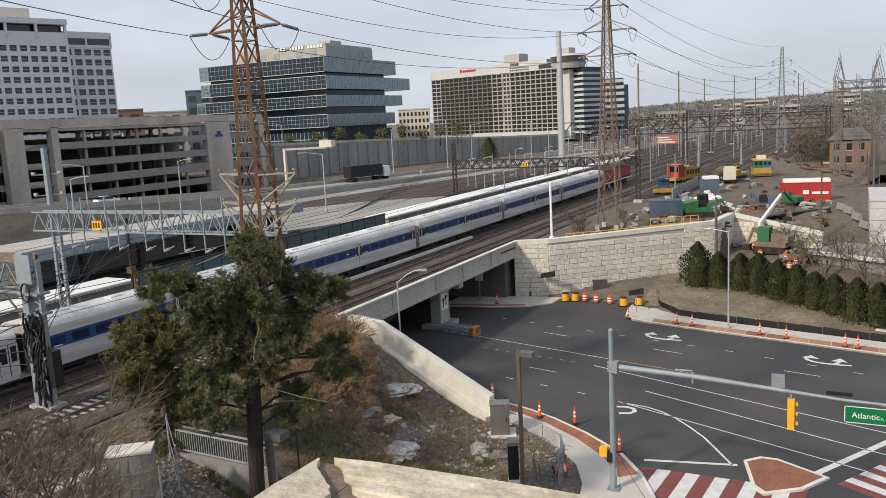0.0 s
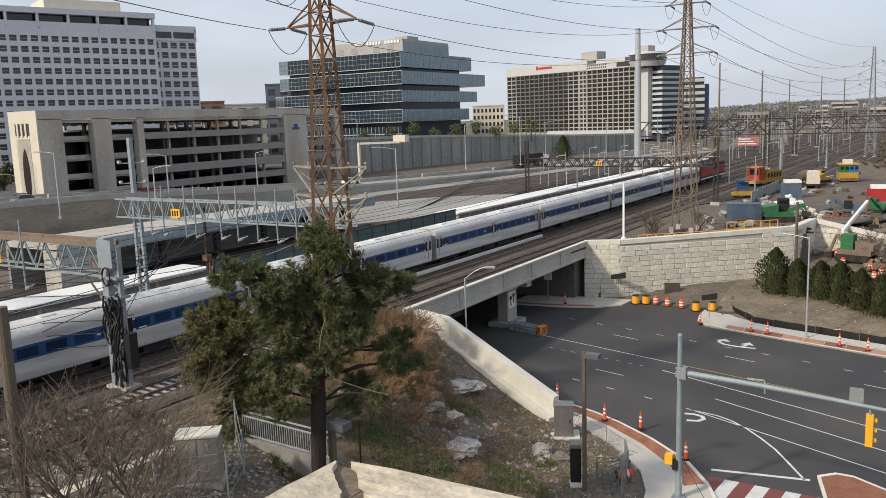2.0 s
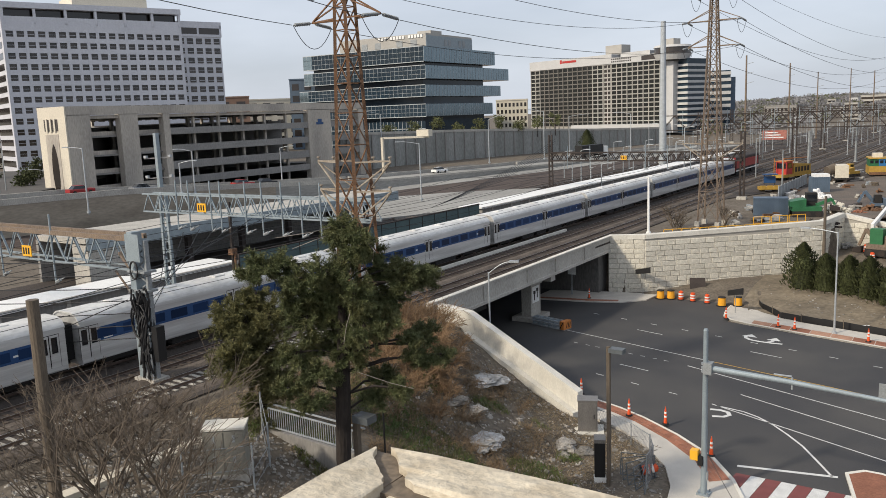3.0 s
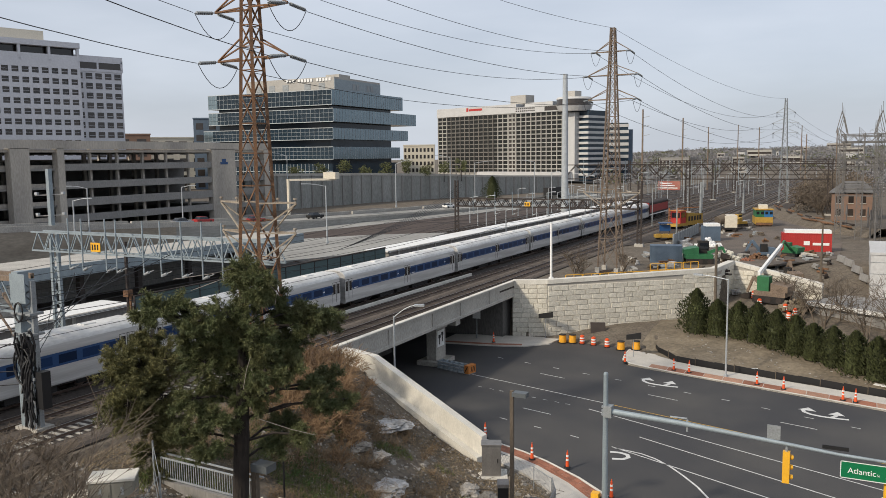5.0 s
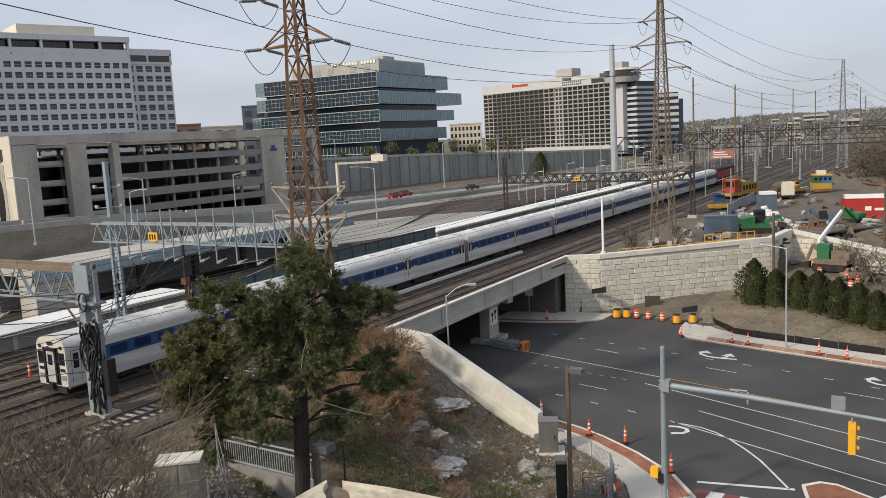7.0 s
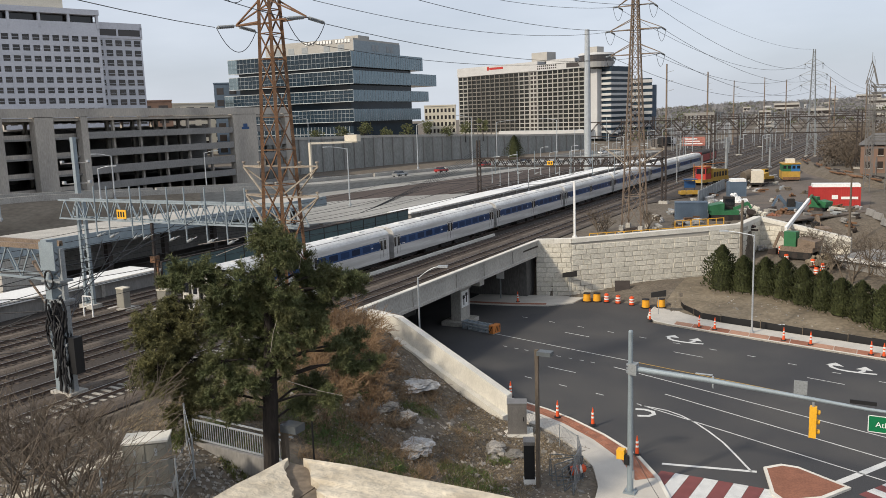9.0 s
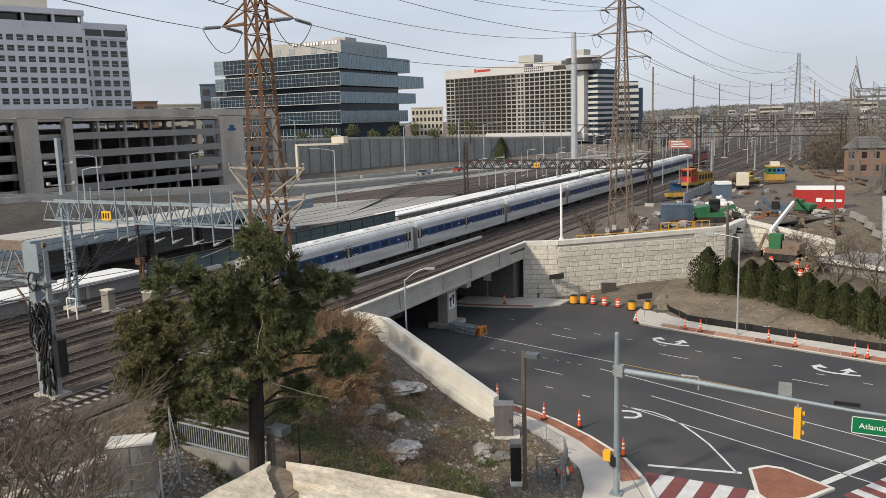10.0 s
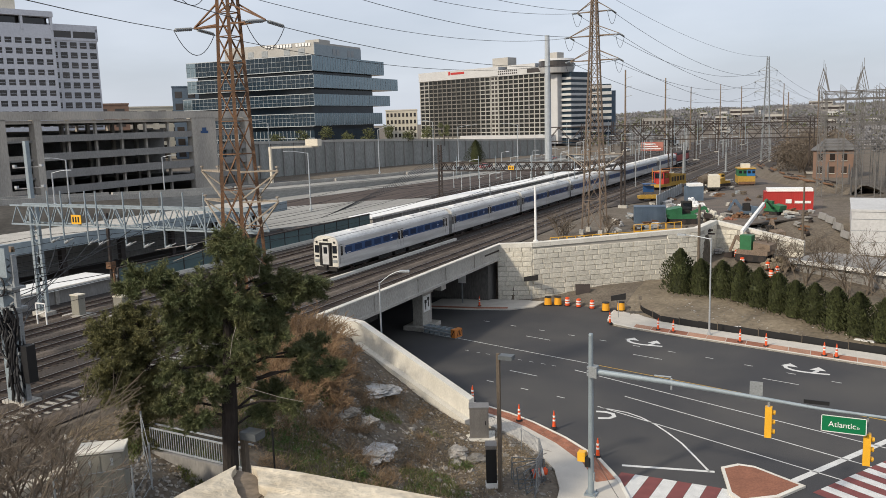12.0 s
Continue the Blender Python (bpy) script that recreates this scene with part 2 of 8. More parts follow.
TARP = mat("white_plastic_sheet", (0.42, 0.42, 0.42), 0.55, scale=0.5, vary=0.5, fine=5, bump=0.8, dirt=(0.2, 0.19, 0.17), dirt_amount=0.8)
STONE = mat("coping_stone", (0.56, 0.50, 0.395), 0.92, scale=0.16, vary=0.2, fine=30, bump=0.3, dirt=(0.36, 0.305, 0.225), dirt_amount=0.75)
JOINT = mat("dark_joint", (0.17, 0.135, 0.10), 0.95, scale=0.1, vary=0.4)
BRICKH = mat("house_brick", (0.21, 0.135, 0.1), 0.9, scale=2, vary=0.25)
WOODP = mat("utility_pole_wood", (0.13, 0.105, 0.08), 0.9, scale=0.5, vary=0.4, stretch=(1, 1, 0.15))
TANW = mat("brown_stained_wall", (0.31, 0.27, 0.215), 0.9, scale=4, vary=0.3, fine=2, dirt=(0.19, 0.16, 0.125), dirt_amount=0.7, stretch=(1, 0.5, 2))
ORP = mat("orange_machine_paint", (0.55, 0.2, 0.05), 0.5, scale=0.8, vary=0.3)
APRON = mat("worn_pale_concrete", (0.30, 0.295, 0.275), 0.88, scale=5, vary=0.25, fine=3, dirt=(0.19, 0.185, 0.17), dirt_amount=0.6, stretch=(1, 0.2, 1))
DUSTB = mat("dusty_ballast", (0.125, 0.102, 0.083), 0.95, scale=1.5, vary=0.5, fine=8, bump=0.6, dirt=(0.07, 0.057, 0.047), dirt_amount=0.8)
BRACK = mat("pale_weathered_steel", (0.34, 0.30, 0.245), 0.75, 0.2, scale=0.8, vary=0.4, fine=8, dirt=(0.2, 0.15, 0.11), dirt_amount=0.6)
STEELC = mat("brushed_cabinet_steel", (0.23, 0.22, 0.21), 0.5, 0.5, scale=0.5, vary=0.3, stretch=(1, 1, 0.3))
FENCEM = mat("chain_link_mesh", (0.3, 0.31, 0.32), 0.6, 0.4)


# ---- mesh helpers ----
class Mesh:
    """Collects boxes, bars and surfaces of one part."""

    def __init__(self):
        self.v, self.f = [], []

    def add(self, verts, faces):
        n = len(self.v)
        self.v += [tuple(p) for p in verts]
        self.f += [tuple(i + n for i in q) for q in faces]
        return self

    def box(self, x0, x1, y0, y1, z0, z1):
        return self.add([(x, y, z) for z in (z0, z1) for x, y in ((x0, y0), (x1, y0), (x1, y1), (x0, y1))],
                        [(3, 2, 1, 0), (4, 5, 6, 7), (0, 1, 5, 4), (1, 2, 6, 5), (2, 3, 7, 6), (3, 0, 4, 7)])

    def at(self, m, x0, x1, y0, y1, z0, z1):
        k = len(self.v)
        self.box(x0, x1, y0, y1, z0, z1)
        self.v[k:] = [tuple(m @ Vector(p)) for p in self.v[k:]]
        return self

    def bar(self, a, b, w, h=None):
        """A square bar from a to b."""
        a, b = Vector(a), Vector(b)
        h = h or w
        d = (b - a).normalized()
        s = d.cross(Vector((0, 0, 1)))
        s = s.normalized() if s.length > 1e-3 else Vector((1, 0, 0))
        u = s.cross(d)
        ring = [s * i * w / 2 + u * j * h / 2 for i, j in ((-1, -1), (1, -1), (1, 1), (-1, 1))]
        return self.add([a + r for r in ring] + [b + r for r in ring], [(0, 1, 2, 3), (7, 6, 5, 4), (0, 4, 5, 1), (1, 5, 6, 2), (2, 6, 7, 3), (3, 7, 4, 0)])

    def tube(self, a, b, r0, r1=None, n=10, cap=True):
        a, b = Vector(a), Vector(b)
        r1 = r0 if r1 is None else r1
        d = (b - a).normalized()
        s = d.cross(Vector((0, 0, 1)))
        s = s.normalized() if s.length > 1e-3 else Vector((1, 0, 0))
        u = s.cross(d)
        vs = [c + (s * math.cos(2 * math.pi * i / n) + u * math.sin(2 * math.pi * i / n)) * r for c, r in ((a, r0), (b, r1)) for i in range(n)]
        fs = [(i, i + n, (i + 1) % n + n, (i + 1) % n) for i in range(n)]
        if cap:
            fs += [tuple(range(n)), tuple(range(2 * n - 1, n - 1, -1))]
        return self.add(vs, fs)

    def path(self, pts, r, n=6):
        """One bent tube through the points."""
        pts = [Vector(p) for p in pts]
        vs, fs = [], []
        for i, p in enumerate(pts):
            d = (pts[min(i + 1, len(pts) - 1)] - pts[max(i - 1, 0)]).normalized()
            s = d.cross(Vector((0, 0, 1)))
            s = s.normalized() if s.length > 1e-3 else Vector((1, 0, 0))
            u = s.cross(d)
            vs += [p + (s * math.cos(2 * math.pi * k / n) + u * math.sin(2 * math.pi * k / n)) * r for k in range(n)]
            if i:
                fs += [((i - 1) * n + k, i * n + k, i * n + (k + 1) % n, (i - 1) * n + (k + 1) % n) for k in range(n)]
        fs += [tuple(range(n)), tuple(range(len(vs) - 1, len(vs) - n - 1, -1))]
        return self.add(vs, fs)

    def prism(self, poly, z0, z1):
        """An upright prism over a plan outline; z1 may be a list of heights."""
        n = len(poly)
        tops = z1 if isinstance(z1, (list, tuple)) else [z1] * n
        lows = z0 if isinstance(z0, (list, tuple)) else [z0] * n
        return self.add([(x, y, z) for (x, y), z in zip(poly, lows)] + [(x, y, z) for (x, y), z in zip(poly, tops)],
                        [tuple(range(n - 1, -1, -1)), tuple(range(n, 2 * n))] + [(i, (i + 1) % n, (i + 1) % n + n, i + n) for i in range(n)])

    def extrude(self, prof, y0, y1):
        """A profile in x, z, drawn along y."""
        n = len(prof)
        return self.add([(x, y, z) for y in (y0, y1) for x, z in prof],
                        [tuple(range(n)), tuple(range(2 * n - 1, n - 1, -1))] + [(i, i + n, (i + 1) % n + n, (i + 1) % n) for i in range(n)])

    def data(self, name, material, smooth=False):
        me = bpy.data.meshes.new(name)
        me.from_pydata(self.v, [], self.f)
        me.validate()
        bm = bmesh.new()
        bm.from_mesh(me)
        bmesh.ops.recalc_face_normals(bm, faces=bm.faces)
        bm.to_mesh(me)
        bm.free()
        me.materials.append(material)
        if smooth:
            for p in me.polygons:
                p.use_smooth = True
        return me


def part(name, mesh, material, parent=None, label="", smooth=False):
    ob = new(name, mesh.data(name, material, smooth))
    if parent:
        ob.parent = parent
    return tagged(ob, label)


def thing(name, label, category, group="", m=None, kind=""):
    ob = tagged(new(name), label, category, group, kind)
    if m is not None:
        ob.matrix_basis = m
    return ob


def solid(name, mesh, material, label, category="", group="", kind="", m=None, smooth=False):
    ob = tagged(part(name, mesh, material, smooth=smooth), label, category, group, kind)
    if m is not None:
        ob.matrix_basis = m
    return ob


def railx(x, y):
    """Across the line: the tracks lean slightly against the y axis."""
    return x + 0.016 * (y - 75)


RZ = 6.5      # head of the rails
LEAN = pose(0, 0, 0, 0, 0, -math.degrees(math.atan(0.016)))


def curb_far(x):
    return 78.2 - 0.265 * x


def wing_line(x):
    return 52.0 - 0.15 * (x + 23.3)


def wall_line(x):
    return 93.3 + (x + 33.1) * 0.88


CORNER_Y = (30, 38, 42, 44.4, 46.8, 49.1, 51.2, 52.2)
CORNER_X = (-13.4, -13.6, -13.9, -14.4, -15.5, -17.4, -20.0, -22.0)


def smooth01(v):
    v = min(1, max(0, v))
    return v * v * (3 - 2 * v)


def height(x, y):
    """The lie of the land."""
    base = RZ - 0.32
    if y > 260:
        base += 21 * smooth01((y - 500) / 900) * smooth01((x + 700) / 700)
    if x < -105:
        base += (3.0 if y > 112 else 4.5) * smooth01((-140 - x) / 40)
    if 54.2 < y < 93.4 and -100 < x < -36:
        return -0.06
    if x <= -37.2 or y > 150:
        return base
    if y < wing_line(x):
        if x > np.interp(y, CORNER_Y, CORNER_X):
            return -0.06
        s = smooth01((-21.5 - x + (50 - y) * 0.26) / 15.5)
        lumps = 0.12 * noise.noise((x * 0.7, y * 0.7, 0)) + 0.09 * noise.noise((x * 1.9, y * 1.9, 4)) + 0.05 * noise.noise((x * 4.3, y * 4.3, 8))
        return s * (base - 0.3) + 0.03 + lumps * (0.35 + 0.65 * min(1, s * 8))
    if x < -33 and y > 94.0:
        return base
    if x < -15 and y > wall_line(x) + 1.6:
        return base
    if y < curb_far(x) + 4.2 or (y < 92 and x < -21.5):
        return -0.06
    d = y - curb_far(x) - 4.2
    low = 0.05 + 1.1 * smooth01(d / 12) + 2.0 * smooth01((d - 16) / 14)
    low += 0.12 * noise.noise((x * 0.5, y * 0.5, 3))
    return low + (base - low) * smooth01((y - 117) / 16)


def ground():
    def steps(*spans):
        out = []
        for a, b, d in spans:
            n = max(1, round((b - a) / d))
            out += [a + (b - a) * i / n for i in range(n)]
        return out + [spans[-1][1]]
    xs = steps((-3000, -600, 240), (-600, -110, 25), (-110, -60, 3), (-60, -40, 0.75), (-40, -13, 0.36), (-13, 20, 0.75), (20, 120, 10), (120, 3000, 180))
    ys = steps((-400, 0, 40), (0, 20, 4), (20, 54, 0.36), (54, 130, 0.75), (130, 260, 6), (260, 900, 25), (900, 4200, 150))
    vs = [(x, y, height(x, y)) for y in ys for x in xs]
    w = len(xs)
    fs = [(j * w + i, j * w + i + 1, (j + 1) * w + i + 1, (j + 1) * w + i) for j in range(len(ys) - 1) for i in range(w - 1)]
    me = Mesh()
    me.v, me.f = vs, fs
    solid("ground", me, SOIL, "bare brown soil with stones and dry litter", "ground", kind="structure")


def sheet(name, poly, z, material, label, thick=0.05, parent=None, category="", kind="structure"):
    me = Mesh().prism(poly, z - thick, z)
    if parent:
        return part(name, me, material, parent, label)
    return solid(name, me, material, label, category, kind=kind)


# ---- ground, road, pavements ----
ground()


def roads():
    road = sheet("road", [(-100, 56), (-24, 56), (-20, 53.5), (-15, 48.5), (-13.4, 44), (-13, 30), (-12, 10), (40, 10), (40, 67.6), (1.4, 77.8), (-21, 83.8), (-22.5, 92), (-31, 93), (-38, 91.5), (-100, 91)], 0.0, ASPHALT,
                 "fresh dark asphalt road with white lane lines", category="road")
    ux, uy = 0.967, -0.256

    def stripe(a, b, w=0.1, material=PAINT, name="lane_marking"):
        a, b = Vector((*a, 0)), Vector((*b, 0))
        d = (b - a).normalized()
        s = Vector((-d.y, d.x, 0)) * w / 2
        me = Mesh().add([(p.x, p.y, 0.006) for p in (a - s, b - s, b + s, a + s)], [(0, 1, 2, 3)])
        part(name, me, material, road)

    stripe((-34.5, 73.9), (-19.0, 69.75), 0.1, PAINT, "centre_line")
    stripe((-19.0, 69.75), (-1.2, 65.0), 0.11, YPAINT, "centre_line")
    stripe((-1.2, 65.0), (30, 57.0), 0.14, YPAINT, "centre_line")
    # broken lines along the lanes
    for x0, y0, slope, n, gap, long in ((-34.7, 81.5, -0.25, 11, 3.5, 0.75), (-28.1, 77.0, -0.25, 4, 11.6, 2.9), (-26.3, 62.15, -0.26, 3, 3.4, 0.75)):
        for i in range(n):
            x = x0 + i * gap
            y = y0 + (x - x0) * slope - max(0, x + 10) * 0.09
            stripe((x, y), (x + long * ux, y + long * uy))
    for x in (-31.9, -30.6, -29.5, -26.0, -24.8, -23.6, -22.5):
        y = 70.1 + (x + 31.9) * -0.2
        stripe((x, y), (x + 0.45, y - 0.1), 0.07)
    stripe((-25.5, 65.5), (-22.7, 64.8))
    for (xa, ya), (xb, yb) in (((-20.2, 67.6), (12, 55.0)), ((-14.5, 62.3), (8, 52.4)), ((-15.9, 59.3), (2, 51.6))):
        stripe((xa, ya), (xb, yb), 0.11)
    # swept turning line and stop line
    pts = [(-15.6, 59.1), (-14.6, 58.95), (-13.5, 58.75), (-12.35, 58.15), (-11.1, 57.1), (-9.9, 55.75), (-8.7, 54.2), (-7.5, 52.2), (-6.4, 50.3)]
    for a, b in zip(pts, pts[1:]):
        stripe(a, b, 0.15)
    stripe((-11.6, 49.25), (-6.1, 50.4), 0.28, PAINT, "stop_line")
    stripe((-1.9, 50.3), (4.6, 61.0), 0.45, PAINT, "stop_line")

    def ribbon(me, pts, w, z):
        """A painted band of even width through the points."""
        vs = []
        for i, p in enumerate(pts):
            d = (Vector(pts[min(i + 1, len(pts) - 1)]) - Vector(pts[max(i - 1, 0)])).normalized()
            vs += [(p[0] - d.y * w / 2, p[1] + d.x * w / 2, z), (p[0] + d.y * w / 2, p[1] - d.x * w / 2, z)]
        me.add(vs, [(2 * i, 2 * i + 1, 2 * i + 3, 2 * i + 2) for i in range(len(pts) - 1)])

    def arrow(x, y):
        me = Mesh()
        ribbon(me, [(-1.7, 0.55), (-1.55, -0.1), (-1.0, -0.6), (-0.2, -0.85), (0.9, -0.95), (1.9, -0.9)], 0.34, 0.006)
        ribbon(me, [(0.55, -0.9), (0.85, -0.4), (0.95, 0.1)], 0.34, 0.0075)
        me.add([(-2.05, 0.5, 0.007), (-1.3, 1.35, 0.007), (-0.6, 0.35, 0.007)], [(0, 2, 1)])
        me.add([(0.3, 0.0, 0.007), (1.6, -0.05, 0.007), (1.0, 1.0, 0.007)], [(0, 1, 2)])
        ob = part("arrow_marking", me, PAINT, road)
        ob.matrix_basis = pose(x, y, 0.001)
    arrow(-16.4, 78.6)
    arrow(-1.75, 74.6)
    me = Mesh()
    ribbon(me, [(-0.9, 0.55), (-0.2, 0.7), (0.4, 0.5), (0.62, 0.0), (0.35, -0.5), (-0.4, -0.75)], 0.34, 0.006)
    part("arrow_marking", me, PAINT, road).matrix_basis = pose(-14.8, 57.6, 0.001)
    # zebra crossing: red field with white bars
    for i in range(11):
        x = -11.4 + i * 0.86
        lean = -0.35
        part("crossing_bar", Mesh().add([(x + lean, 44.4, 0.007), (x + 0.84 + lean, 44.4, 0.007), (x + 0.84, 48.2, 0.007), (x, 48.2, 0.007)], [(0, 1, 2, 3)]), PAINT if i % 2 else REDPAINT, road)
    d = Vector((0.53, 0.85))
    n = Vector((0.85, -0.53))
    for i in range(12):
        p = Vector((-0.5, 49.6)) + d * (i * 0.72)
        q = p + d * 0.7
        part("crossing_bar", Mesh().add([(*p, 0.007), (*(p + n * 3.2), 0.007), (*(q + n * 3.2), 0.007), (*q, 0.007)], [(0, 1, 2, 3)]), PAINT if i % 2 else REDPAINT, road)
    return road


def pavements():
    # near corner: kerb, red brick strip, concrete walk
    outer = [(-30, 57.6), (-24, 56.2), (-21.5, 55.3), (-19.3, 54.2), (-16.2, 52.2), (-13.1, 49.6), (-11.2, 47.0), (-9.8, 44.2), (-9.0, 40.0), (-8.6, 30)]
    inner = [(-30, 54.6), (-24.5, 53.2), (-21.8, 52.2), (-19.8, 51.2), (-17.2, 49.1), (-15.3, 46.8), (-14.2, 44.4), (-13.7, 42.0), (-13.4, 38.0), (-13.2, 30)]

    def mix(k):
        return [(a[0] + (b[0] - a[0]) * k, a[1] + (b[1] - a[1]) * k) for a, b in zip(outer, inner)]
    walk_ = solid("pavement", Mesh().prism(outer + inner[::-1], -0.05, 0.13), WALK, "pale concrete pavement on the street corner", "pavement", kind="structure")
    for i in range(len(outer) - 1):
        part("kerb", Mesh().prism([outer[i], outer[i + 1], mix(0.05)[i + 1], mix(0.05)[i]], -0.05, 0.15), CONCN, walk_, "concrete kerb")
    lo, hi = mix(0.07), mix(0.40)
    for i in range(1, 6):
        # brick strips, laid as rows of bricks
        for r in range(5):
            for c in range(6):
                def pt(u, w):
                    a = Vector(lo[i]).lerp(Vector(lo[i + 1]), u)
                    b = Vector(hi[i]).lerp(Vector(hi[i + 1]), u)
                    return a.lerp(b, w)
                q = [pt((c + 0.02) / 6, (r + 0.04) / 5), pt((c + 0.98) / 6, (r + 0.04) / 5), pt((c + 0.98) / 6, (r + 0.96) / 5), pt((c + 0.02) / 6, (r + 0.96) / 5)]
                part("brick", Mesh().prism([tuple(p) for p in q], 0.12, 0.142), BRICKP, walk_)
    # far side of the road
    far = [(-22.4, 90.5), (-22.3, 88.0), (-21.9, 85.6), (-20.8, 84.2), (-19.0, 83.4)]
    far += [(x, curb_far(x)) for x in (-15, -10, -5, 0, 5, 15, 30)]
    back = [(-20.2, 92.6), (-20.0, 90.9), (-19.5, 89.6), (-18.6, 88.6), (-17.2, 87.7)]
    back += [(x, curb_far(x) + 4.0) for x in (-14.5, -9.5, -4.5, 0.5, 5.5, 15.5, 30.5)]
    w2 = solid("pavement", Mesh().prism(far + back[::-1], -0.05, 0.14), WALK, "pale concrete pavement with red brick squares", "pavement", kind="structure")
    for i in range(len(far) - 1):
        a, b = Vector(far[i]), Vector(far[i + 1])
        c, d = a.lerp(Vector(back[i]), 0.05), b.lerp(Vector(back[i + 1]), 0.05)
        part("kerb", Mesh().prism([tuple(a), tuple(b), tuple(d), tuple(c)], -0.05, 0.16), CONCN, w2, "concrete kerb")
    for k in range(24):
        x = -18.6 + k * 1.9
        dark = k % 4 in (1, 2)
        lo_, hi_ = 0.35, 1.75
        part("brick_square", Mesh().prism([(x, curb_far(x) + lo_), (x + 1.84, curb_far(x + 1.84) + lo_), (x + 1.84, curb_far(x + 1.84) + hi_), (x, curb_far(x) + hi_)], 0.12, 0.15), BRICKP if dark else BRICKL, w2)
    # corner under the far abutment
    c = [(-44, 85.0), (-37.6, 86.0), (-33.9, 87.2), (-31.6, 89.5), (-31.2, 93.0), (-38, 91.6), (-44, 90.0)]
    w3 = solid("pavement", Mesh().prism(c, -0.05, 0.13), WALK, "pale concrete pavement beside the abutment", "pavement", kind="structure")
    part("brick_strip", Mesh().prism([(-43.5, 85.3), (-37.6, 86.3), (-34.2, 87.4), (-34.4, 88.1), (-37.8, 87.0), (-43.5, 86.0)], 0.12, 0.145), BRICKP, w3)
    # triangular island
    t = [(-5.8, 51.0), (-4.9, 51.9), (-3.9, 51.9), (-0.9, 50.1), (-2.2, 48.0), (-4.2, 46.6), (-4.9, 47.4)]
    isl = solid("traffic_island", Mesh().prism(t, -0.05, 0.14), CONCN, "red brick traffic island with pale kerb", "traffic island", kind="structure")
    cx, cy = sum(p[0] for p in t) / 7, sum(p[1] for p in t) / 7
    part("brick_top", Mesh().prism([(cx + (x - cx) * 0.88, cy + (y - cy) * 0.88) for x, y in t], 0.1, 0.15), BRICKP, isl)


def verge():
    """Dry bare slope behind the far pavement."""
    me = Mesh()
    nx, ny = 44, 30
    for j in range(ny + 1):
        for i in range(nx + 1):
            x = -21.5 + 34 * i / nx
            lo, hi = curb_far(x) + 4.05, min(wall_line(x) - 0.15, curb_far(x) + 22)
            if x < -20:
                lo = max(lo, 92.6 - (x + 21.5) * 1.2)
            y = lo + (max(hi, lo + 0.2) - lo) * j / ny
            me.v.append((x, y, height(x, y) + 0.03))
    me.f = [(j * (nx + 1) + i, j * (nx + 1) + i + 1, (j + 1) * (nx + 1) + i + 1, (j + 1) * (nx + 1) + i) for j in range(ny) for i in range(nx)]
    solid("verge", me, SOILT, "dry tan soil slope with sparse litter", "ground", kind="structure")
    sheet("side_lane", [(-31.2, 93.2), (-22.2, 91.8), (-20.3, 93.2), (-21, 103.6), (-32.0, 94.0)], 0.02, SOILT, "dusty dirt lane before the block wall", 0.1, category="ground")


roads()
pavements()
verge()


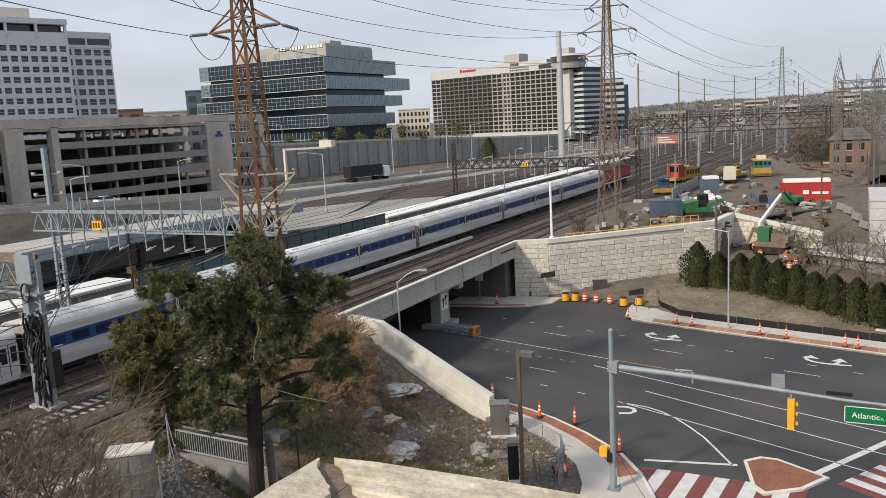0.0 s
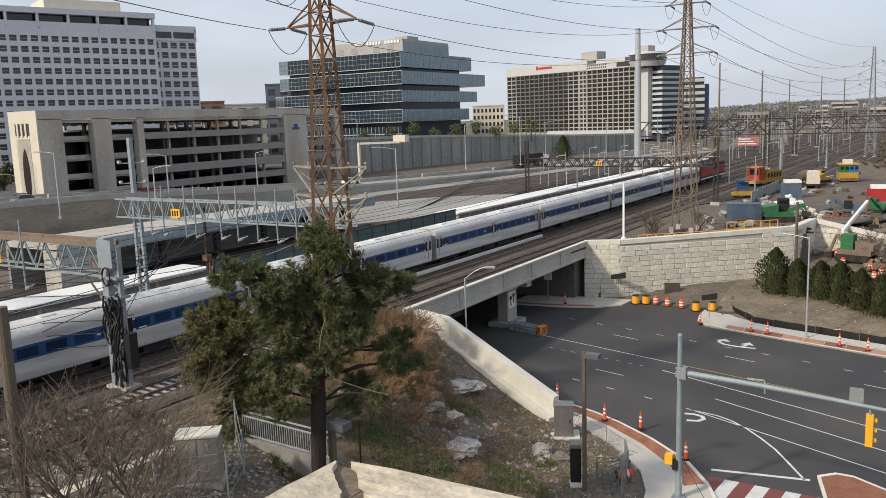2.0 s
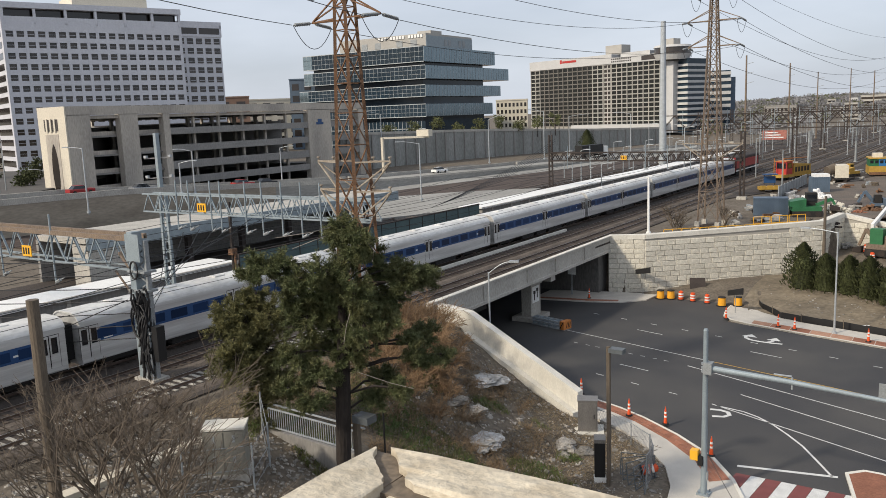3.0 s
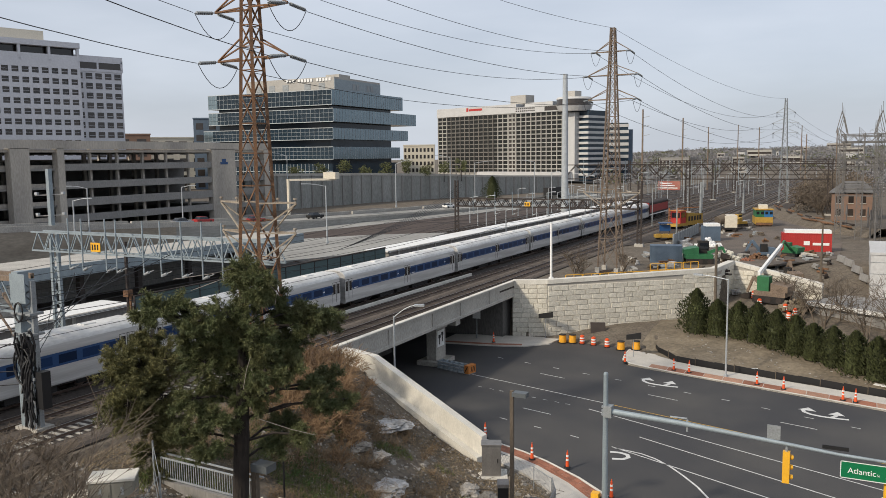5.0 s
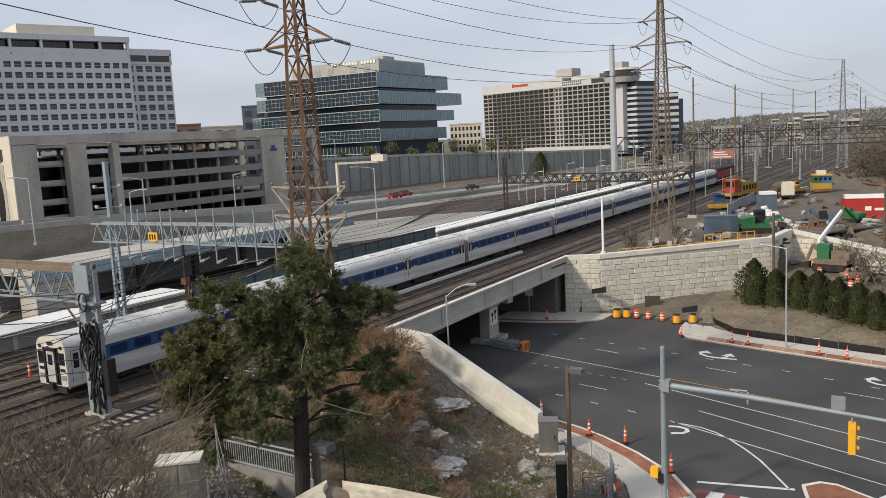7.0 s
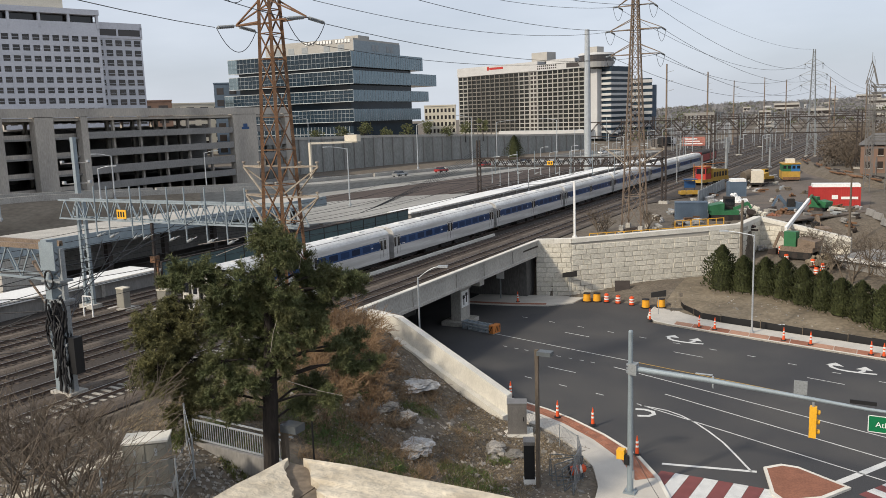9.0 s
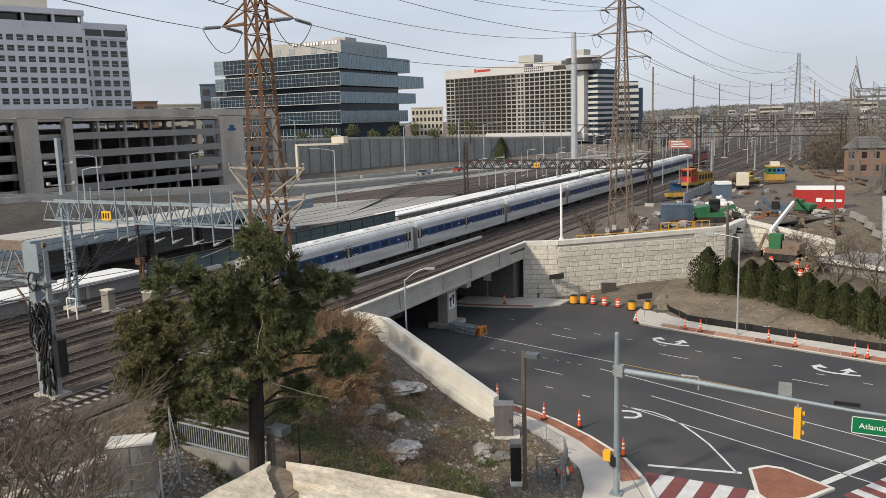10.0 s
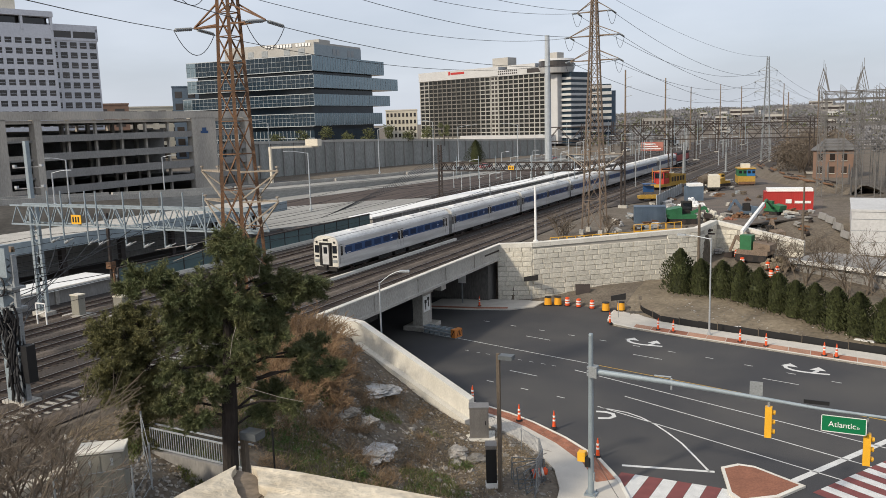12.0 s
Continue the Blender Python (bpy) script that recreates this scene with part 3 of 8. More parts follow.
# ---- bridge and retaining walls ----
def bridge():
    b = thing("rail_bridge", "grey concrete and steel rail bridge over the road", "bridge")
    gx = -36.9
    part("girder", Mesh().extrude([(gx - 0.35, 5.0), (gx, 5.0), (gx, 5.25), (gx - 0.12, 5.32), (gx - 0.12, 6.72), (gx + 0.04, 6.75), (gx + 0.04, 6.92), (gx - 0.4, 6.92), (gx - 0.35, 6.6)], 53.5, 92.2), CONC, b, "pale grey edge girder with a cap")
    for y in (62, 70.5, 76.9, 84.5):
        part("stiffener", Mesh().box(gx - 0.12, gx - 0.03, y - 0.08, y + 0.08, 5.3, 6.73), CONC, b)
    # deck, abutments and inner piers have the under-bridge shade in their colour
    part("deck", Mesh().box(-82, gx - 0.3, 54.5, 92.5, 5.0, RZ - 0.32), SHADEC, b, "deck underside darkened for the shade below")
    # paler strip added to brighten the sunlit top edge of the girder
    part("coping", Mesh().box(gx - 0.42, gx + 0.06, 53.5, 92.2, 6.92, 6.99), CONCN, b, "added pale strip for the sunlit girder top")
    part("far_girder", Mesh().box(-82.6, -82, 54.5, 92.5, 5.0, 7.2), CONC, b)
    part("abutment", Mesh().box(-82, -37.3, 52.5, 56.0, -0.1, 5.0), SHADEC, b, "near concrete abutment")
    part("abutment", Mesh().box(-82, -38.0, 90.8, 94.5, -0.1, 5.0), SHADEC, b, "far concrete abutment")
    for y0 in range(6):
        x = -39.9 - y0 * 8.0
        part("pier_column", Mesh().box(x - 0.6, x + 0.55, 75.7, 77.9, 0.0, 4.3), CONC if y0 == 0 else SHADEC, b)
        part("pier_head", Mesh().box(x - 0.75, x + 0.7, 75.5, 78.1, 3.75, 4.3), CONC if y0 == 0 else SHADEC, b)
        part("pier_foot", Mesh().box(x - 1.4, x + 1.3, 74.9, 78.6, 0.0, 0.45), CONC if y0 == 0 else SHADEC, b)
    part("pier_cap", Mesh().box(-82, -40.2, 75.9, 77.9, 4.3, 5.0), SHADEC, b)
    part("bearing", Mesh().box(-40.1, -37.3, 76.3, 77.4, 4.3, 5.0), CONC, b)
    # arrow board on the pier
    part("sign_board", Mesh().box(-39.34, -39.3, 75.95, 77.5, 1.85, 3.6), WHITE, b, "white board with black curved arrows")
    me = Mesh()
    for y, z in ((76.4, 2.1), (77.05, 2.3)):
        me.box(-39.3, -39.28, y - 0.09, y + 0.09, z, z + 0.7).box(-39.3, -39.28, y - 0.24, y + 0.24, z + 0.7, z + 1.05)
    part("arrow", me, BLACK, b)
    part("sign_board", Mesh().box(-41.0, -40.0, 88.55, 88.6, 2.6, 3.8), WHITE, b, "white clearance board")
    part("sign_post", Mesh().box(-40.6, -40.45, 88.62, 88.7, 0.1, 2.7), GALVD, b)


def wing_wall():
    w = thing("wing_wall", "pale concrete wing wall stepping down beside the road", "wall", kind="structure")
    top = [(-38.0, 54.3, 6.7), (-35.6, 53.9, 6.7), (-33.4, 53.5, 6.55), (-23.4, 52.0, 2.0)]
    n = (0.14, 0.99)
    for (x0, y0, z0), (x1, y1, z1) in zip(top, top[1:]):
        quad = [(x0 - 0.0, y0), (x1, y1), (x1 + n[0] * 0.55, y1 + n[1] * 0.55), (x0 + n[0] * 0.55, y0 + n[1] * 0.55)]
        part("wall_panel", Mesh().prism(quad, -0.2, [z0 - 0.35, z1 - 0.35, z1 - 0.35, z0 - 0.35]), CONCN, w)
        quad = [(x0, y0 - 0.07), (x1, y1 - 0.07), (x1 + n[0] * 0.62, y1 + n[1] * 0.62), (x0 + n[0] * 0.62, y0 + n[1] * 0.62)]
        part("coping", Mesh().prism(quad, [z0 - 0.36, z1 - 0.36, z1 - 0.36, z0 - 0.36], [z0, z1, z1, z0]), CONCN, w, "smooth pale coping")
    # footing ledge along its foot
    part("ledge", Mesh().prism([(-33.6, 53.0), (-23.6, 51.5), (-23.4, 52.0), (-33.4, 53.5)], [4.2, -0.1, -0.1, 4.2], [5.0, 0.55, 0.55, 5.0]), CONCN, w)


def block_wall():
    w = thing("retaining_wall", "pale split-face block retaining wall with smooth coping", "wall", kind="structure")
    runs = [((-37.2, 92.0), (-33.1, 93.3), 7.0, 7.1), ((-33.1, 93.3), (-15.8, 108.5), 7.1, 7.5), ((-15.8, 108.5), (-14.6, 116.2), 7.5, 7.6), ((-14.6, 116.2), (-3.5, 114.6), 7.5, 5.3)]
    shared = {}
    rng = random.Random(4)
    for k, (a, b, za, zb) in enumerate(runs):
        a, b = Vector(a), Vector(b)
        d = b - a
        long = d.length
        d.normalize()
        nrm = Vector((d.y, -d.x))
        if nrm.y > 0 and k != 2:
            nrm = -nrm
        if k == 2:
            nrm = Vector((abs(nrm.x), nrm.y if nrm.x > 0 else -nrm.y))
        back = -nrm * 0.8
        quad = [tuple(a), tuple(b), tuple(b + back), tuple(a + back)]
        part("core", Mesh().prism(quad, -0.1, [za - 0.5, zb - 0.5, zb - 0.5, za - 0.5]), MORTAR, w)
        lip = nrm * 0.12
        nc = max(1, round(long / 2.2))
        for i in range(nc):
            p, q = a + d * (long * i / nc + 0.01), a + d * (long * (i + 1) / nc - 0.01)
            z0, z1 = za + (zb - za) * i / nc, za + (zb - za) * (i + 1) / nc
            part("coping", Mesh().prism([tuple(p + lip), tuple(q + lip), tuple(q + back), tuple(p + back)], [z0 - 0.52, z1 - 0.52, z1 - 0.52, z0 - 0.52], [z0, z1, z1, z0]), CONCN, w)
        rows = 11
        hgt = (max(za, zb) - 0.52) / rows
        ang = math.degrees(math.atan2(d.y, d.x))
        for r in range(rows):
            x = -0.6 * (r % 2)
            while x < long - 0.05:
                ln = rng.choice((1.1, 1.5, 1.9))
                x0, x1 = max(0, x), min(long, x + ln)
                x += ln
                if x1 - x0 < 0.12:
                    continue
                z = 0.0 + r * hgt
                c = a + d * ((x0 + x1) / 2)
                if z + hgt > za + (zb - za) * x1 / long - 0.45:
                    continue
                key = (round(x1 - x0, 1), round(hgt, 2), k > 1, rng.randrange(3))
                if key not in shared:
                    L, o = (x1 - x0) / 2 - 0.012, [rng.uniform(0.05, 0.12) for _ in range(4)]
                    side = -1 if (Vector((-d.y, d.x)).dot(nrm) < 0) else 1
                    hh = hgt - 0.02
                    me = Mesh().add([(-L, 0, 0), (L, 0, 0), (L, 0, hh), (-L, 0, hh),
                                     (-L + 0.05, side * o[0], 0.04), (L - 0.05, side * o[1], 0.04), (L - 0.05, side * o[2], hh - 0.04), (-L + 0.05, side * o[3], hh - 0.04)],
                                    [(4, 5, 6, 7), (0, 1, 5, 4), (1, 2, 6, 5), (2, 3, 7, 6), (3, 0, 4, 7)])
                    shared[key] = me.data("block", BLOCK)
                ob = new("block", shared[key])
                ob.parent = w
                ob.matrix_basis = pose(c.x, c.y, z, 0, 0, ang)


bridge()
wing_wall()
block_wall()


# ---- tracks ----
def track(x, y0, y1, wood=False, bed=True):
    t = thing("railway_track", "railway track on dark ballast with %s ties" % ("weathered wooden" if wood else "pale concrete"), "railway track", "parallel tracks", kind="structure")
    t.matrix_basis = pose(railx(x, 0), 0, 0) @ LEAN
    for s in (-0.735, 0.735):
        prof = [(s - 0.07, RZ - 0.17), (s + 0.07, RZ - 0.17), (s + 0.015, RZ - 0.13), (s + 0.015, RZ - 0.04), (s + 0.036, RZ - 0.03), (s + 0.036, RZ), (s - 0.036, RZ), (s - 0.036, RZ - 0.03), (s - 0.015, RZ - 0.04), (s - 0.015, RZ - 0.13)]
        part("rail", Mesh().extrude(prof, y0, y1), RAIL, t, "rust-brown steel rail")
        part("railhead", Mesh().box(s - 0.03, s + 0.03, y0, y1, RZ, RZ + 0.004), RAILTOP, t, "worn shiny railhead")
    if abs(x + 48.1) > 0.1:
        part("ballast_ridge", Mesh().extrude([(1.45, RZ - 0.21), (2.55, RZ - 0.21), (2.25, RZ - 0.06), (1.75, RZ - 0.06)], y0, y1), DUSTB, t, "dusty lighter ballast between the tracks")
    rng = random.Random(int(x * 10))
    lot = Mesh()
    y = y0
    shared = []
    for _ in range(3):
        shared.append(Mesh().box(-1.25, 1.25, -0.12, 0.12, RZ - 0.3, RZ - 0.168).data("tie", TIEW if wood else TIE))
    dark = Mesh().box(-1.25, 1.25, -0.12, 0.12, RZ - 0.3, RZ - 0.168).data("tie", TIEW)
    while y < y1:
        if 20 < y < 120 and x > -46:
            ob = new("tie", dark if y > 50 else rng.choice(shared))
            ob.parent = t
            ob.matrix_basis = pose(rng.uniform(-0.05, 0.05), y, 0, 0, 0, rng.uniform(-1, 1))
        else:
            lot.box(-1.25, 1.25, y - 0.12, y + 0.12, RZ - 0.3, RZ - 0.168)
        y += 0.62 if y < 300 else 1.2
    tagged(part("ties", lot, TIEW, t), kind="stuff")


def bed():
    # ballast bed of the main line and the yard beyond it
    sheet("ballast_bed", [(railx(-81.5, -60), -60), (railx(-37.0, -60), -60), (railx(-37.3, 140), 140), (railx(-20, 190), 190), (railx(-20, 900), 900), (railx(-81.5, 900), 900)], RZ - 0.2, BALLAST, "dark brown crushed stone ballast", 0.2, category="ballast")
    sheet("yard_bed", [(-122, 60), (-81.4, 60), (railx(-81.4, 300), 300), (-98, 300), (-118, 150)], RZ - 0.12, YARD, "dark rust-brown yard ballast", 0.3, category="ballast")


bed()
for tx, wood in ((-40.2, False), (-44.2, True), (-48.1, True), (-52.4, True), (-56.6, True), (-60.8, True)):
    track(tx, -20, 620, wood)
for tx, ty in ((-33.5, 175), (-29.6, 200), (-25.6, 240), (-73, 100), (-77.5, 100)):
    track(tx, ty, 600, True)
solid("concrete_barrier", Mesh().extrude([(-0.18, RZ - 0.2), (0.18, RZ - 0.2), (0.16, RZ + 0.1), (-0.16, RZ + 0.1)], 56, 98), CONCN, "low pale concrete duct between two tracks", "barrier", m=pose(railx(-45.95, 0), 0, 0) @ LEAN, kind="structure")


# ---- trains ----
def body_profile(w, z0, z1, r):
    """Half-round-roofed section of a coach."""
    h = w / 2
    pts = [(-h + 0.06, z0), (h - 0.06, z0), (h, z0 + 0.15), (h, z1 - r)]
    for i in range(1, 8):
        a = math.pi / 2 * i / 8
        pts.append((h - 1.05 + 1.05 * math.cos(a), z1 - r + r * math.sin(a)))
    mirror = [(-x, z) for x, z in pts[3:]]
    return pts + mirror[::-1] + [(-h, z0 + 0.15)]


def coach(cab):
    """A stainless coach, its rear end at y = 0."""
    c = thing("passenger_coach", "stainless passenger coach with a blue window stripe", "train car", "coaches of the moving train")
    L = 25.3
    e = -1.1 if cab else 0.0  # the cab end reaches further back
    shell = body_profile(3.0, RZ + 0.62, RZ + 4.02, 0.75)
    part("body", Mesh().extrude(shell, 0.25 + e if cab else 0.5, L), STAIN, c, "ribbed stainless side")
    roof = [(x * 1.004, z + 0.012) for x, z in shell if z > RZ + 3.3]
    roof += [(x * 0.97, z - 0.1) for x, z in roof[::-1]]
    part("roof", Mesh().extrude(roof, 0.2 + e if cab else 0.45, L + 0.05), TROOF, c, "pale grey roof")
    for y in (4, 8.5, 13, 17.5, 22):
        part("roof_vent", Mesh().box(-0.35, 0.35, y - 0.5, y + 0.5, RZ + 4.0, RZ + 4.1), TROOF, c)
    doors = (-0.25, 12.3, 24.2) if cab else (1.1, 13.2, 24.7)
    for sx in (-1, 1):
        x0, x1 = sorted((sx * 1.5, sx * 1.512))
        ys = sorted([d + k for d in doors for k in (-0.75, 0.75)])
        spans = list(zip(ys[1::2], ys[2::2]))
        for a, b in spans:
            part("stripe", Mesh().box(x0, x1, a, b, RZ + 1.95, RZ + 2.85), BLUE, c, "dark blue window stripe")
            n = int((b - a - 0.6) / 1.55)
            for i in range(n):
                y = a + 0.5 + i * (b - a - 1.0) / max(1, n - 1) if n > 1 else (a + b) / 2
                g0, g1 = sorted((sx * 1.513, sx * 1.52))
                part("window", Mesh().box(g0, g1, y - 0.7, y + 0.7, RZ + 2.1, RZ + 2.7), TWIN, c)
            part("emblem", Mesh().box(*sorted((sx * 1.513, sx * 1.518)), a + 0.25, a + 0.9, RZ + 2.02, RZ + 2.12), WHITE, c)
            part("emblem", Mesh().box(*sorted((sx * 1.513, sx * 1.518)), b - 1.5, b - 0.5, RZ + 2.3, RZ + 2.42), WHITE, c)
        for d in doors:
            part("door_frame", Mesh().box(*sorted((sx * 1.49, sx * 1.504)), d - (0.35 if d < 0 else 0.69), d + (0.35 if d < 0 else 0.69), RZ + 1.0, RZ + 3.09), BLACK, c, "dark door surround")
            for k in ((0.0,) if d < 0 else (-0.34, 0.34)):
                dr = part("door", Mesh().box(*sorted((sx * 1.49, sx * 1.508)), d + k - 0.32, d + k + 0.32, RZ + 1.0, RZ + 3.05), STAIN, c, "sliding door")
                part("door_window", Mesh().box(*sorted((sx * 1.508, sx * 1.514)), d + k - 0.2, d + k + 0.2, RZ + 1.9, RZ + 2.9), DGLASS, dr)
            if d > 0:
                part("door_seal", Mesh().box(*sorted((sx * 1.508, sx * 1.516)), d - 0.03, d + 0.03, RZ + 1.1, RZ + 3.05), BLACK, c)
        part("side_sill", Mesh().box(*sorted((sx * 1.44, sx * 1.47)), 0.3 + e if cab else 0.55, L - 0.05, RZ + 0.62, RZ + 0.85), UNDER, c)
    for y in (4.0, 21.8):
        bg = part("bogie", Mesh().box(-1.15, -0.95, y - 1.7, y + 1.7, RZ + 0.3, RZ + 0.7).box(0.95, 1.15, y - 1.7, y + 1.7, RZ + 0.3, RZ + 0.7).box(-1.1, 1.1, y - 0.35, y + 0.35, RZ + 0.35, RZ + 0.7), UNDER, c)
        for dy in (-1.25, 1.25):
            part("wheelset", Mesh().tube((-0.8, y + dy, RZ + 0.44), (-0.68, y + dy, RZ + 0.44), 0.44, n=18).tube((0.68, y + dy, RZ + 0.44), (0.8, y + dy, RZ + 0.44), 0.44, n=18).tube((-0.7, y + dy, RZ + 0.44), (0.7, y + dy, RZ + 0.44), 0.09), RAIL, bg)
    for y0, y1 in ((7.5, 10.5), (11.2, 13.8), (14.6, 18.4)):
        part("equipment_box", Mesh().box(-1.3, 1.3, y0, y1, RZ + 0.2, RZ + 0.66), UNDER, c)
    part("coupler", Mesh().box(-0.2, 0.2, -0.15 + e, 0.4 + e, RZ + 0.6, RZ + 0.95).box(-0.2, 0.2, L + 0.1, L + 0.7, RZ + 0.6, RZ + 0.95), UNDER, c)
    for y0, y1 in ((-0.02 + e, 0.26 + e if cab else 0.52), (L - 0.02, L + 0.5)):
        part("gangway", Mesh().box(-0.65, -0.48, y0, y1, RZ + 0.95, RZ + 3.2).box(0.48, 0.65, y0, y1, RZ + 0.95, RZ + 3.2).box(-0.65, 0.65, y0, y1, RZ + 3.1, RZ + 3.3), BLACK, c, "black rubber gangway hood")
    # end wall fittings
    part("end_door", Mesh().box(-0.45, 0.45, 0.2 + e if cab else 0.44, 0.245 + e if cab else 0.49, RZ + 1.0, RZ + 3.1), STAIN, c)
    part("end_wall", Mesh().box(-1.35, 1.35, L, L + 0.03, RZ + 0.75, RZ + 3.5), UNDER, c, "dark coach end wall")
    if cab:
        part("end_mask", Mesh().extrude([(x * 1.01, z + 0.02) for x, z in body_profile(3.0, RZ + 0.75, RZ + 4.02, 0.75)], 0.12 + e, 0.24 + e), CREAMW, c, "off-white rear end")
        part("end_recess", Mesh().box(-0.78, 0.78, 0.06 + e, 0.13 + e, RZ + 0.85, RZ + 3.3), BLACK, c)
        part("end_door", Mesh().box(-0.4, 0.4, 0.03 + e, 0.07 + e, RZ + 1.0, RZ + 3.05), STAIN, c)
        part("door_window", Mesh().box(-0.22, 0.22, 0.01 + e, 0.032 + e, RZ + 2.15, RZ + 2.85), DGLASS, c)
        for s in (-1, 1):
            part("cab_window", Mesh().box(*sorted((s * 0.85, s * 1.38)), 0.09 + e, 0.125 + e, RZ + 2.2, RZ + 3.0), DGLASS, c)
            part("number_board", Mesh().box(*sorted((s * 0.88, s * 1.36)), 0.09 + e, 0.122 + e, RZ + 1.75, RZ + 1.95), BLACK, c)
            part("marker_lamp", Mesh().tube((s * 1.1, 0.12 + e, RZ + 3.35), (s * 1.1, 0.06 + e, RZ + 3.35), 0.12, n=12), BLACK, c)
            part("headlamp", Mesh().box(*sorted((s * 0.85, s * 1.4)), 0.08 + e, 0.125 + e, RZ + 1.2, RZ + 1.5), GALVD, c)
        part("destination_board", Mesh().box(-0.3, 0.3, 0.09 + e, 0.125 + e, RZ + 3.45, RZ + 3.68), BLACK, c)
        part("pilot", Mesh().box(-1.3, 1.3, 0.1 + e, 0.3 + e, RZ + 0.3, RZ + 0.7), UNDER, c)
    return c


def locomotive():
    c = thing("locomotive", "dark red and black diesel locomotive", "locomotive")
    part("body", Mesh().extrude(body_profile(3.0, RZ + 0.9, RZ + 4.2, 0.45), 0.4, 20.4), DARKST, c)
    for s in (-1, 1):
        part("side_band", Mesh().box(*sorted((s * 1.5, s * 1.515)), 0.8, 19.8, RZ + 1.6, RZ + 3.4), REDL, c, "red side band")
        part("frame_stripe", Mesh().box(*sorted((s * 1.5, s * 1.52)), 0.4, 20.4, RZ + 0.95, RZ + 1.2), WHITE, c)
    part("end_face", Mesh().box(-1.4, 1.4, 0.3, 0.41, RZ + 1.0, RZ + 4.0), REDL, c)
    for y in (4, 16.5):
        part("bogie", Mesh().box(-1.2, 1.2, y - 2, y + 2, RZ, RZ + 0.95), UNDER, c)
    part("fuel_tank", Mesh().box(-1.3, 1.3, 7.5, 13, RZ + 0.2, RZ + 0.95), UNDER, c)
    return c


REAR = [(0, -18.7), (1.0, -11.6), (2.0, -4.4), (3.0, 2.85), (4.0, 10.2), (5.0, 17.6), (6.0, 25.15), (7.0, 32.75), (8.0, 40.45), (9.0, 48.2), (10.0, 56.1), (11.0, 64.05), (12.0, 72.1)]
PITCH = 25.8
first = coach(True)
middle = coach(False)
train = [first, middle] + [copy_thing(middle, pose(0, 0, 0)) for _ in range(5)]
train.append(locomotive())


def on_track(x, y):
    return pose(railx(x, y), y, 0) @ LEAN




def platform():
    for k, (y0, y1) in enumerate(((-30, 58), (107, 262))):
        p = thing("station_platform", "high station platform with a white deck and grey side", "platform", "station platforms", kind="structure")
        p.matrix_basis = pose(railx(-65.9, 0), 0, 0) @ LEAN
        part("deck", Mesh().box(-2.6, 2.0, y0, y1, RZ + 1.15, RZ + 1.38), WHITE, p, "white deck surface")
        part("edge_strip", Mesh().box(1.7, 2.06, y0, y1, RZ + 1.38, RZ + 1.4), CONC, p)
        part("side_wall", Mesh().box(-2.3, 1.6, y0 + 0.3, y1 - 0.3, RZ - 0.3, RZ + 1.16), CONCD, p)
        n = int((y1 - y0) / 6)
        for i in range(n):
            part("pier", Mesh().box(1.6, 1.75, y0 + 3 + i * 6, y0 + 3.4 + i * 6, RZ - 0.3, RZ + 1.16), CONC, p)
    s = thing("trackside_screen", "teal metal screen with white foot beside the track", "fence")
    s.matrix_basis = pose(railx(-64.4, 0), 0, 0) @ LEAN
    for i in range(16):
        y = 58.5 + i * 3.0
        part("panel", Mesh().box(-0.05, 0.05, y + 0.03, y + 2.97, RZ + 0.25, RZ + 1.9), TEAL, s)
        part("post", Mesh().box(-0.1, 0.1, y - 0.05, y + 0.05, RZ - 0.3, RZ + 2.0), DARKST, s)
        part("cap", Mesh().box(-0.12, 0.12, y, y + 3.0, RZ + 1.9, RZ + 2.02), DARKST, s)
        part("foot", Mesh().box(-0.15, 0.5, y, y + 2.98, RZ - 0.3, RZ + 0.25), CONCN, s, "white foot block")


platform()


# ---- buildings ----
def frame_at(left, right, z=0):
    """Local frame: x along the front from left to right, y away from the viewer."""
    ang = math.degrees(math.atan2(right[1] - left[1], right[0] - left[0]))
    return pose(left[0], left[1], z, 0, 0, ang), math.hypot(right[0] - left[0], right[1] - left[1])


